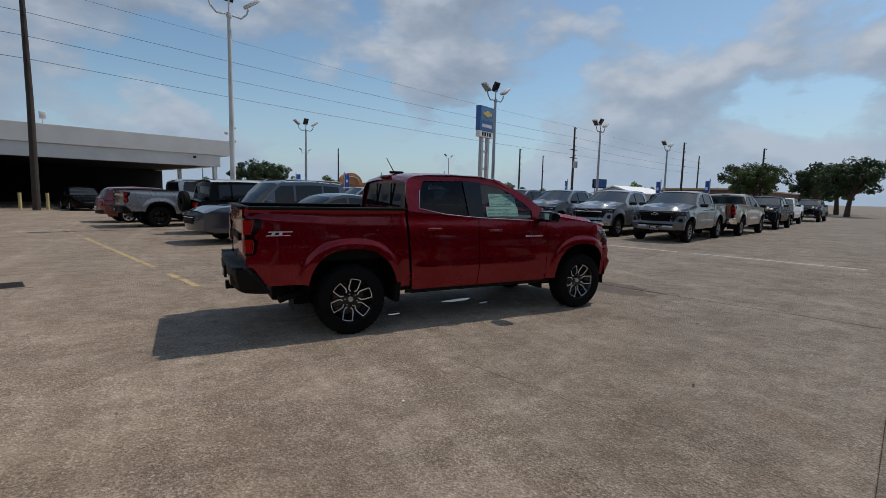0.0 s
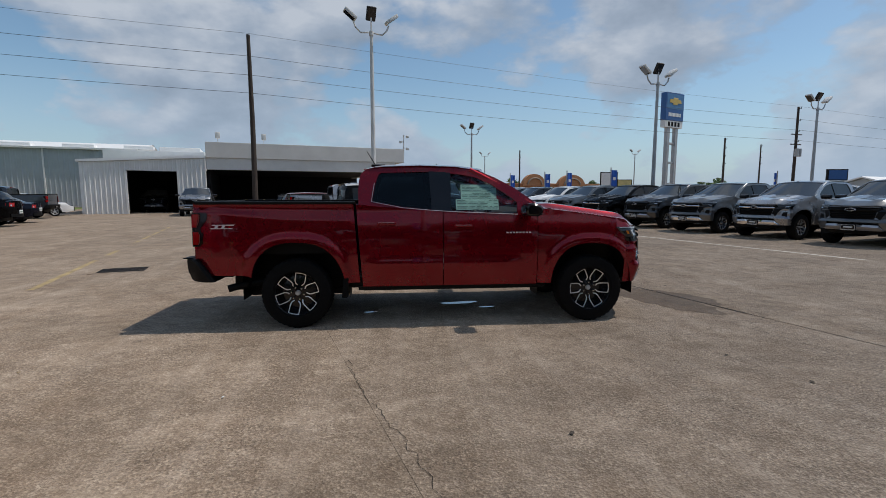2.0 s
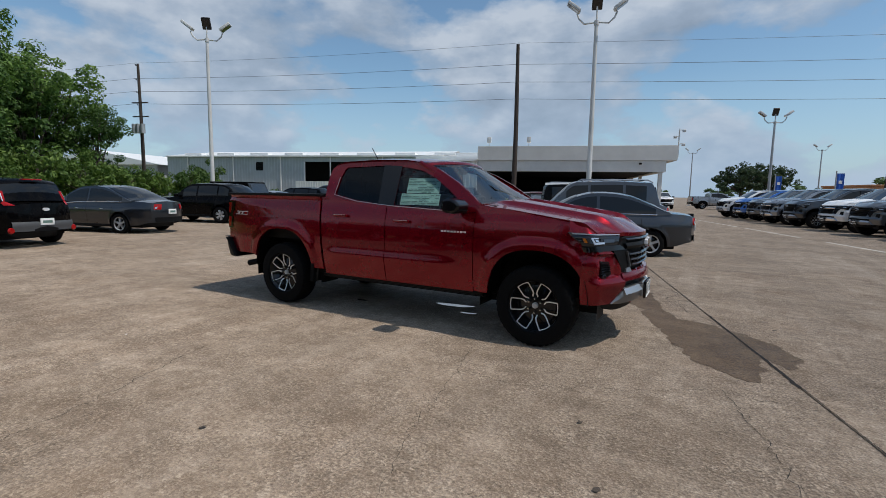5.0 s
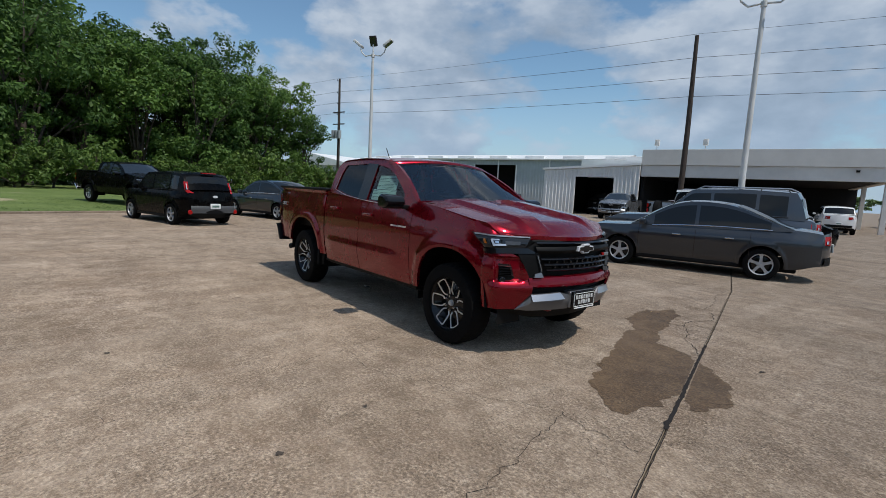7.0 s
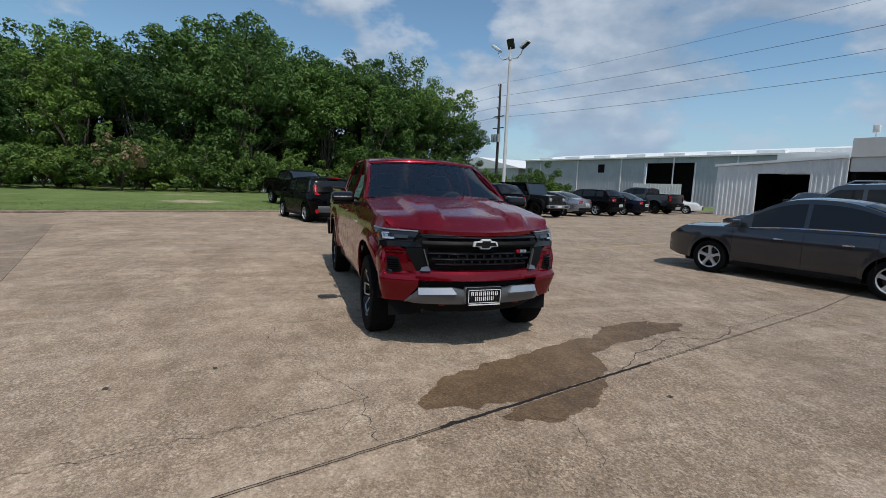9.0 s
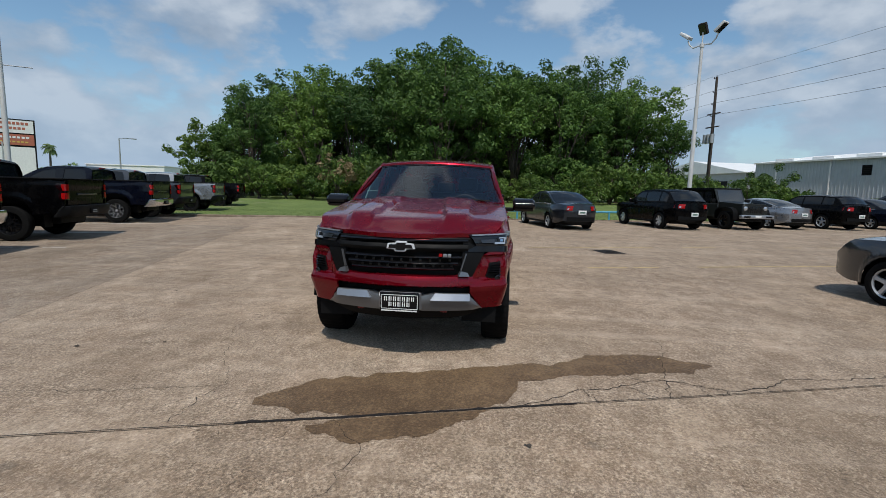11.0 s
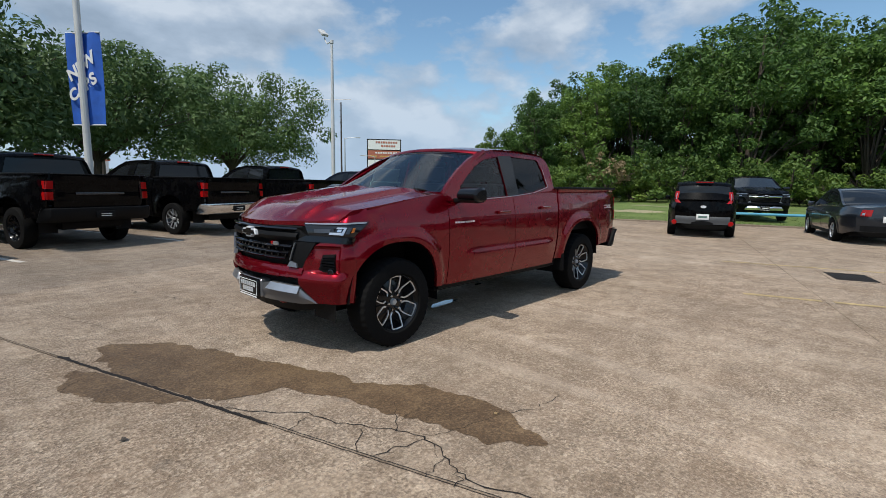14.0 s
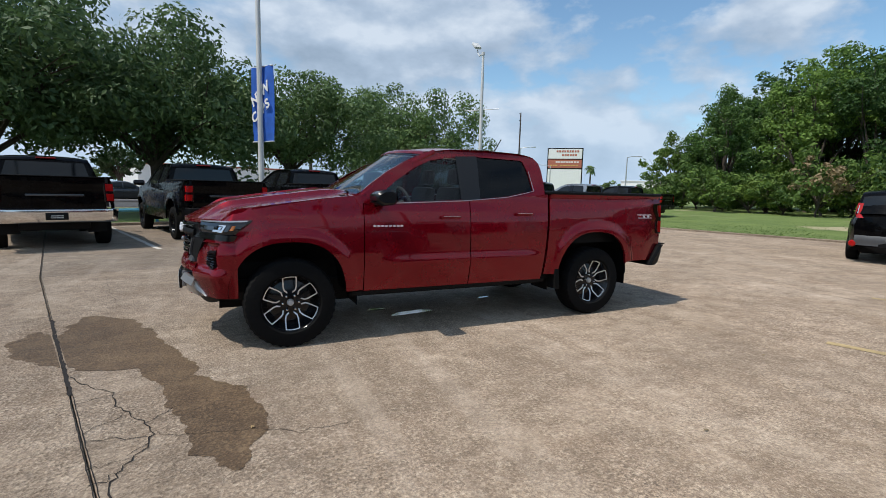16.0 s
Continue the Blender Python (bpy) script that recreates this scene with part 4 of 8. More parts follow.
        P("skid_trim", nose_sheet(s, four((0.245, 0.550), (0.555, 0.538), (0.565, 0.588), (0.285, 0.602)), lambda u, v: 0.062 - 0.030 * v, 8, 3, 0.03), SATIN, None, "bright silver bumper trim")
        bm = bmesh.new()
        box(bm, 2.34, 2.452, s * 0.36 - 0.028, s * 0.36 + 0.028, 0.425, 0.44, 0.006)
        P("tow_hook", bm, HOOKRED if hero else BLACK, None, "red tow hook" if hero else "")
        # model badge on the front door, drawn as plain bars
        if hero:
            for k in range(8):
                bm = bmesh.new()
                x = 0.665 + 0.037 * k
                box(bm, x, x + 0.025, s * 0.916 - 0.004, s * 0.916 + 0.004, 1.038, 1.055, 0)
                P("door_badge", bm, BADGE, fd)
            for x0, x1, z0, z1, mm in ((-2.53, -2.30, 1.142, 1.152, BADGE), (-2.55, -2.32, 1.106, 1.114, BADGE), (-2.50, -2.47, 1.116, 1.140, BADGE), (-2.43, -2.40, 1.116, 1.140, BADGE), (-2.36, -2.34, 1.116, 1.140, LAMPRED)):
                bm = bmesh.new()
                prism(bm, [(x0, z0), (x1, z0), (x1 + 0.012, z1), (x0 + 0.012, z1)], "y", s * 0.885, s * 0.912)
                P("bed_badge", bm, mm, None, "slim slanted badge bars")
            bm = bmesh.new()
            prism(bm, [(-1.12, 0.33), (-1.10, 0.56), (-1.16, 0.56), (-1.18, 0.33)], "y", s * 0.68, s * 0.93, 0.006)
            P("mud_flap", bm, RUBBER)
        # wheels
        for xc in (-HUB_X, HUB_X):
            rr = tyre_r or TYRE_R * S[2]
            wheel(T, xc * S[0], s * 0.795 * S[1], rr, rr, "hero_close" if hero else wheels, s, 0.25, {(-1, 0): 12.0, (-1, 1): 30.0, (1, 0): 15.0, (1, 1): -3.0}[(s, int(xc > 0))])
    bm = bmesh.new()
    box(bm, 1.06, 2.08, -0.74, 0.74, 0.60, 1.05, 0.02)
    for v in bm.verts:
        if v.co.z < 0.9:
            v.co.y *= 0.6
    P("engine_bay", bm, BLACK)
    # bonnet
    bm = bmesh.new()
    def hd(u, y):
        xf = nose_at(abs(y), 1.11).x + 0.022
        x = 1.02 + 0.10 * (1 - (abs(y) / 0.84) ** 2) + (xf - 1.02 - 0.10 * (1 - (abs(y) / 0.84) ** 2)) * u
        xe = 1.02 + 1.14 * u
        wide = (side_y(min(xe, 2.08), fender_top(xe)) - 0.012) / 0.845 * (1 - 0.06 * smoothstep(0.93, 1.0, u))
        return (x, y * wide, hood_z(x, y) - 0.078 * smoothstep(0.80 + 0.10 * smoothstep(0.6, 0.84, abs(y)), 1.02, u))
    grid(bm, hd, (lin(0, 0.78, 22) + [0.81, 0.84, 0.87, 0.90, 0.925, 0.95, 0.97, 0.985, 1.0]) if hero else lin(0, 1, 10), lin(-0.845, 0.845, 56 if hero else 20))
    es = [e for e in bm.edges if e.is_boundary]
    r = bmesh.ops.extrude_edge_only(bm, edges=es)
    bmesh.ops.translate(bm, vec=(0, 0, -0.035), verts=[g for g in r["geom"] if isinstance(g, bmesh.types.BMVert)])
    P("bonnet", bm, paint, None, "", 14)
    bm = bmesh.new()
    box(bm, 1.02, 1.22, -0.80, 0.80, 1.27, 1.318, 0.01)
    P("cowl", bm, BLACK)
    for y0, y1 in ((-0.55, 0.05), (0.15, 0.70)) if hero else ():
        bm = bmesh.new()
        tube(bm, [(1.13, y1, 1.345), (1.07, y0 + 0.1, 1.37), (1.05, y0, 1.385)], 0.009, 6)
        P("wiper", bm, BLACK)
    # roof
    bm = bmesh.new()
    def rf(x, y):
        edge = interp(x, [(-0.965, 1.695), (-0.93, 1.735), (-0.86, 1.765), (-0.72, 1.786), (-0.30, 1.800), (0.10, 1.788), (0.36, 1.752)])
        a = abs(y) / 0.705
        return (x + 0.12 * (1 - a * a) * smoothstep(-0.2, 0.335, x), y, edge + 0.042 * (1 - a ** 2.4))
    grid(bm, rf, [-0.968, -0.95, -0.93, -0.90, -0.86, -0.80, -0.72] + lin(-0.6, 0.335, 12), lin(-0.705, 0.705, 20))
    P("roof", bm, paint)
    # windscreen
    bm = bmesh.new()
    def ws(u, v):
        y = (2 * u - 1) * (0.692 + 0.142 * v)
        a = (2 * u - 1) ** 2
        x = 0.335 + 0.75 * v + 0.12 * (1 - a)
        return (x, y, (1.793 - 0.042 * a) * (1 - v) + 1.33 * v)
    grid(bm, ws, lin(0, 1, 16), lin(0, 1, 10))
    pane = P("windscreen", bm, GLASS_SCREEN if hero else GLASS_RAKED, None, "raked windscreen")
    pane.visible_shadow = False
    bm = bmesh.new()
    grid(bm, lambda u, v: tuple(Vector(ws(u, 0.075 * v)) + Vector((0.004 + 0.010 * math.sin(v * math.pi), 0, 0.006 + 0.010 * math.sin(v * math.pi)))), lin(0, 1, 16), lin(0, 1, 4))
    P("roof_header", bm, paint)
    bm = bmesh.new()
    rows = grid(bm, lambda u, v: tuple(Vector(ws(u, 0.075 + 0.03 * v)) + Vector((0.002, 0, 0.003))), lin(0.03, 0.97, 16), lin(0, 1, 2))
    P("windscreen_band", bm, GLOSSB)
    # back of the cab
    outer = [(-0.86, 1.30), (-0.80, 1.50), (-0.70, 1.72), (-0.5, 1.765), (0.5, 1.765), (0.70, 1.72), (0.80, 1.50), (0.86, 1.30), (0.86, 0.75), (-0.86, 0.75)]
    bm = bmesh.new()
    vs = [bm.verts.new((-0.97 + 0.10 * max(0, z - 1.3), y, z)) for y, z in outer]
    bmesh.ops.triangulate(bm, faces=[bm.faces.new(vs)])
    P("cab_back", bm, paint)
    bm = bmesh.new()
    vs = [bm.verts.new((-0.976 + 0.10 * max(0, z - 1.3), y, z)) for y, z in [(-0.70, 1.40), (-0.62, 1.69), (0.62, 1.69), (0.70, 1.40)]]
    bm.faces.new(vs)
    P("rear_window", bm, GLASS_DARK)
    for y in (-0.25, 0.25) if hero else ():
        bm = bmesh.new()
        box(bm, -0.975, -0.955, y - 0.012, y + 0.012, 1.40, 1.69, 0.004)
        P("window_bar", bm, GLOSSB)
    bm = bmesh.new()
    box(bm, -0.965, -0.90, -0.16, 0.16, 1.762, 1.79, 0.006)
    P("brake_light", bm, LAMPRED)
    # box: floor, liner, rail caps, tailgate
    bm = bmesh.new()
    for s in (-1, 1):
        grid(bm, lambda x, z: (x, s * 0.80, z), [-2.67, -1.02], [0.82, 1.37])
    grid(bm, lambda x, y: (x, y, 0.82), [-2.67, -1.02], [-0.80, 0.80])
    grid(bm, lambda y, z: (-1.02, y, z), [-0.80, 0.80], [0.82, 1.37])
    P("bed_liner", bm, BLACK)
    for s in (-1, 1):
        bm = bmesh.new()
        box(bm, -2.71, -1.02, s * 0.835 - 0.055, s * 0.835 + 0.050, 1.365, 1.398, 0.010)
        P("rail_cap", bm, BLACK)
    bm = bmesh.new()
    def tg(y, z):
        x = -2.735 + 0.02 * (y / 0.75) ** 2 - interp(z, [(0.72, 0.0), (0.95, 0.012), (1.15, 0.012), (1.22, 0.03), (1.36, 0.035), (1.385, 0.0)])
        return (x, y, z)
    grid(bm, tg, lin(-0.745, 0.745, 12), [0.70, 0.78, 0.88, 0.95, 1.05, 1.15, 1.18, 1.22, 1.30, 1.36, 1.385])
    es = [e for e in bm.edges if e.is_boundary]
    r = bmesh.ops.extrude_edge_only(bm, edges=es)
    bmesh.ops.translate(bm, vec=(0.06, 0, 0), verts=[g for g in r["geom"] if isinstance(g, bmesh.types.BMVert)])
    gate = P("tailgate", bm, paint)
    bm = bmesh.new()
    box(bm, -2.77, -2.67, -0.74, 0.74, 1.375, 1.395, 0.008)
    P("gate_cap", bm, BLACK, gate)
    bm = bmesh.new()
    box(bm, -2.765, -2.742, -0.12, 0.12, 1.24, 1.285, 0.006)
    P("gate_handle", bm, GLOSSB, gate)
    for k in range(9 if hero else 1):
        bm = bmesh.new()
        y = -0.42 + 0.095 * k
        box(bm, -2.759, -2.745, y, y + (0.07 if hero else 0.83), 1.02, 1.10 if hero else 1.06, 0.003)
        P("gate_badge", bm, BLACK if hero else GREYP, gate)
    # rear bumper
    # rear bumper: a step with a diagonal end seen from the side
    bm = bmesh.new()
    tiers = [(0.535, -2.52, -2.80, 0.0), (0.56, -2.525, -2.83, 0.0), (0.66, -2.60, -2.865, 0.0), (0.74, -2.655, -2.872, 0.0), (0.775, -2.69, -2.868, 0.0), (0.785, -2.70, -2.855, 0.012)]
    loops = []
    for z, xf, xr, tuck in tiers:
        half = [(xf, 0.93 - tuck), (xf - 0.04, 0.945 - tuck), (xr + 0.16, 0.925 - tuck), (xr + 0.045, 0.84 - tuck), (xr + 0.008, 0.70), (xr, 0.40)]
        loops.append([bm.verts.new((px, py, z)) for px, py in half] + [bm.verts.new((px, -py, z)) for px, py in half[::-1]])
    for lo_, hi_ in zip(loops, loops[1:]):
        for i in range(len(lo_)):
            bm.faces.new((lo_[i], lo_[(i + 1) % len(lo_)], hi_[(i + 1) % len(lo_)], hi_[i]))
    bm.faces.new(loops[0])
    bm.faces.new(loops[-1])
    rb = P("rear_bumper", bm, bumper, None, "rear step bumper")
    for s in (-1, 1):
        bm = bmesh.new()
        box(bm, -2.86, -2.76, s * 0.76 - 0.10, s * 0.76 + 0.10, 0.782, 0.792, 0.004)
        P("corner_step", bm, BLACK, rb)
        if hero:
            bm = bmesh.new()
            prism(bm, [(-2.868, 0.60), (-2.874, 0.70), (-2.80, 0.70), (-2.79, 0.60)], "y", s * 0.55, s * 0.72, 0.006)
            P("corner_pocket", bm, GLOSSB, rb)
    if plate:
        bm = bmesh.new()
        box(bm, -2.890, -2.862, -0.16, 0.16, 0.59, 0.72, 0.004)
        pl = P("rear_plate", bm, BLACK if hero or front != "none" else WHITE, rb, "dealer plate in a black frame")
        bm = bmesh.new()
        for z in (0.665, 0.63):
            box(bm, -2.894, -2.884, -0.09, 0.09, z - 0.006, z + 0.006, 0)
        P("plate_bars", bm, WHITE, pl)
    bm = bmesh.new()
    box(bm, -2.87, -2.62, -0.05, 0.05, 0.44, 0.53, 0.008)
    P("tow_hitch", bm, BLACK)
    bm = bmesh.new()
    tube(bm, [(-1.95, -0.66, 0.50), (-2.20, -0.74, 0.485), (-2.36, -0.80, 0.455), (-2.42, -0.82, 0.44)], [0.036, 0.038, 0.040, 0.041], 14)
    P("exhaust_tip", bm, BLACK)
    # underside
    bm = bmesh.new()
    box(bm, -2.45, 2.20, -0.52, 0.52, 0.365, 0.55, 0.03)
    P("chassis", bm, BLACK)
    bm = bmesh.new()
    box(bm, -1.10, 1.12, -0.84, 0.84, 0.435, 0.56, 0.02)
    P("floor_pan", bm, BLACK)
    for xc in (-HUB_X, HUB_X):
        bm = bmesh.new()
        tube(bm, [(xc, -0.72, HUB_Z), (xc, 0.72, HUB_Z)], 0.055, 10)
        P("axle", bm, BLACK)
    # front: grille, bars, badge, lower bumper
    bm = bmesh.new()
    grid(bm, lambda y, z: (fascia_x(y) - 0.055, y, z), lin(-0.60, 0.60, 12), lin(0.50, 1.055, 8))
    gr = P("grille", bm, BLACK)
    bm = bmesh.new()
    def gtop(y, z):
        return (fascia_x(y) - 0.030 + 0.010 * (1.0 - abs(z - 1.045) / 0.015), y, z)
    grid(bm, gtop, lin(-0.56, 0.56, 16), [1.030, 1.040, 1.050, 1.060])
    P("grille_top_bar", bm, BLACK if front != "body" else paint, gr)
    for z, w, h in ((1.035, 0.55, 0.012), (0.975, 0.55, 0.030), (0.895, 0.50, 0.014), (0.845, 0.47, 0.014), (0.80, 0.44, 0.012)):
        bm = bmesh.new()
        def bar(y, t):
            return (fascia_x(y) - 0.012 + 0.018 * math.sin(t * math.pi) + (0.012 if abs(y) > 0.22 else 0.0), y, z + h * (2 * t - 1))
        grid(bm, bar, lin(-w, w, 18), lin(0, 1, 4))
        P("grille_bar", bm, CHROME if front == "chrome" and h > 0.02 else BLACK if h > 0.02 or not hero else GLOSSB, gr)
    for k in range(22 if hero else 0):  # short struts between the lower bars
        row, i = divmod(k, 11)
        bm = bmesh.new()
        y, z = (i - 5 + 0.5 * row) * (0.080 - 0.004 * row), (0.870, 0.8225)[row]
        box(bm, fascia_x(y) - 0.030, fascia_x(y) - 0.006, y - 0.012, y + 0.012, z - 0.014, z + 0.014, 0.003)
        P("grille_strut", bm, GLOSSB, gr)
    bm = bmesh.new()
    bow = [(-0.155, -0.028), (-0.060, -0.028), (-0.066, -0.056), (0.05, -0.056), (0.060, -0.026), (0.155, -0.026), (0.135, 0.030), (0.060, 0.030), (0.066, 0.056), (-0.05, 0.056), (-0.060, 0.030), (-0.140, 0.030)]
    prism(bm, [(y * 0.78, 0.985 + z * 0.78) for y, z in bow], "x", 2.505, 2.535, 0.004)
    em = P("emblem", bm, BADGE, gr, "chrome-edged grille emblem")
    bm = bmesh.new()
    prism(bm, [(y * 0.66, 0.985 + z * 0.54) for y, z in bow], "x", 2.520, 2.540)
    P("emblem_face", bm, GLOSSB, em)
    if hero:
        for k in range(3):
            bm = bmesh.new()
            y = 0.315 + 0.036 * k
            box(bm, 2.485, 2.505, y, y + 0.030, 0.905, 0.932, 0.003)
            P("grille_badge", bm, SATIN if k else LAMPRED, gr)
    bm = bmesh.new()
    def mid(y, z):
        p = nose_at(abs(y), z)
        return (p.x + interp(z, [(0.638, -0.01), (0.655, 0.038), (0.70, 0.030), (0.735, 0.012), (0.745, -0.03)]), y, z)
    grid(bm, mid, lin(-0.60, 0.60, 24), [0.636, 0.643, 0.650, 0.657, 0.67, 0.69, 0.71, 0.725, 0.735, 0.745])
    P("bumper_bar", bm, paint)
    bm = bmesh.new()
    prism(bm, [(-0.18, 0.45), (-0.18, 0.60), (0.18, 0.60), (0.18, 0.45)], "x", 2.38, 2.53, 0.01)
    P("bumper_centre", bm, WINGP if front != "chrome" else CHROME)
    bm = bmesh.new()
    def val(u, v):
        q = abs(u)
        lo = 0.345 + 0.085 * smoothstep(0.45, 0.90, q)
        z = lo + (0.50 - lo) * v
        p = nose_at(q, 0.46)
        k = 0.035 + 0.05 * (1 - v)
        return (p.x - k, math.copysign(max(0.0, p.y - 0.02 - 0.03 * (1 - v)), u) if q else 0.0, z)
    grid(bm, val, lin(-1.13, 1.13, 40), [0, 0.12, 0.35, 0.7, 1.0])
    P("valance", bm, BLACK)
    if plate:
        bm = bmesh.new()
        box(bm, 2.53, 2.556, -0.165, 0.165, 0.435, 0.60, 0.006)
        pl = P("front_plate", bm, GLOSSB, None, "black dealer plate with white border and bars")
        bm = bmesh.new()
        for y0, y1, z0, z1 in ((-0.155, 0.155, 0.578, 0.583), (-0.155, 0.155, 0.462, 0.467), (-0.155, -0.150, 0.462, 0.583), (0.150, 0.155, 0.462, 0.583), (-0.15, 0.15, 0.443, 0.453)):
            box(bm, 2.552, 2.559, y0, y1, z0, z1, 0)
        P("plate_border", bm, WHITE, pl)
        for z, n, w in ((0.548, 7, 0.034), (0.502, 5, 0.034)) if hero else ((0.525, 1, 0.20),):
            for k in range(n):
                y = (k - (n - 1) / 2) * (w + 0.004)
                for a, b in ((-0.42, -0.14), (0.10, 0.30)) if hero else ((-0.5, 0.5),):
                    bm = bmesh.new()
                    box(bm, 2.552, 2.560, y + w * a, y + w * b, z - 0.018, z + 0.018, 0)
                    P("plate_bar", bm, WHITE, pl)
    # cabin
    bm = bmesh.new()
    box(bm, -0.93, 1.05, -0.80, 0.80, 0.56, 0.62, 0.01)
    P("cabin_floor", bm, TRIM)
    if hero:
        bm = bmesh.new()
        prism(bm, [(0.62, 0.70), (0.58, 1.20), (0.66, 1.27), (0.95, 1.30), (1.06, 1.30), (1.06, 0.70)], "y", -0.78, 0.78, 0.02)
        P("dashboard", bm, TRIM)
        bm = bmesh.new()
        box(bm, 0.60, 0.64, -0.17, 0.13, 1.16, 1.33, 0.01)
        P("centre_screen", bm, GLOSSB)
        bm = bmesh.new()
        pts = [(0.45 + 0.06 * math.sin(t), 0.38 + 0.185 * math.cos(t), 1.22 + 0.175 * math.sin(t)) for t in lin(0, 2 * math.pi, 28)]
        tube(bm, pts, 0.016, 8, False)
        tube(bm, [(0.62, 0.38, 1.16), (0.46, 0.38, 1.22)], [0.05, 0.06], 10)
        P("steering_wheel", bm, TRIM)
        for x, ys in ((-0.02, (-0.38, 0.38)), (-0.80, (-0.42, 0.0, 0.42))):
            for y in ys:
                bm = bmesh.new()
                box(bm, -0.07, 0.07, -0.24 if x > -0.5 else -0.20, 0.24 if x > -0.5 else 0.20, -0.35, 0.32, 0.05, Matrix.Translation((x, y, 1.10)) @ Matrix.Rotation(-0.22, 4, "Y"))
                P("seat_back", bm, TRIM)
                bm = bmesh.new()
                box(bm, -0.05, 0.05, -0.13, 0.13, -0.09, 0.09, 0.04, Matrix.Translation((x - 0.11, y, 1.53 if x > -0.5 else 1.47)) @ Matrix.Rotation(-0.15, 4, "Y"))
                P("head_rest", bm, TRIM)
        bm = bmesh.new()
        box(bm, 0.42, 0.44, -0.10, 0.10, 1.655, 1.72, 0.008)
        P("inner_mirror", bm, TRIM)
        # window papers behind the passenger window
        for x0, x1, z0, z1 in ((0.16, 0.57, 1.425, 1.585), (0.10, 0.59, 1.300, 1.420)):
            bm = bmesh.new()
            q = [(x0, z0), (x1, z0), (x1, z1), (x0, z1)]
            bm.faces.new([bm.verts.new((x, -(cab_y(x, z) - 0.020), z)) for x, z in q])
            pp = P("window_paper", bm, PAPER, None, "printed price sheet behind the window")
            bm = bmesh.new()
            rnd = random.Random(5)
            for k in range(int((z1 - z0) / 0.017)):
                z = z1 - 0.012 - k * 0.017
                xa = x0 + 0.015
                while xa < x1 - 0.05:
                    w = rnd.uniform(0.03, 0.13)
                    if rnd.random() < 0.75:
                        q = [(xa, z - 0.005), (min(xa + w, x1 - 0.01), z - 0.005), (min(xa + w, x1 - 0.01), z), (xa, z)]
                        bm.faces.new([bm.verts.new((x, -(cab_y(x, zz) - 0.0175), zz)) for x, zz in q])
                    xa += w + 0.02
            P("print_bars", bm, PRINT, pp)
        bm = bmesh.new()
        tube(bm, [(-0.80, 0.0, 1.815), (-0.82, 0.0, 1.83), (-0.93, -0.005, 2.01)], [0.012, 0.006, 0.005], 8)
        box(bm, -0.88, -0.70, -0.035, 0.035, 1.815, 1.85, 0.012)
        P("antenna", bm, BLACK)
    else:
        bm = bmesh.new()
        box(bm, -0.9, 0.9, -0.76, 0.76, 0.62, 1.22, 0.03)
        P("cabin_lining", bm, TRIM)
    return T


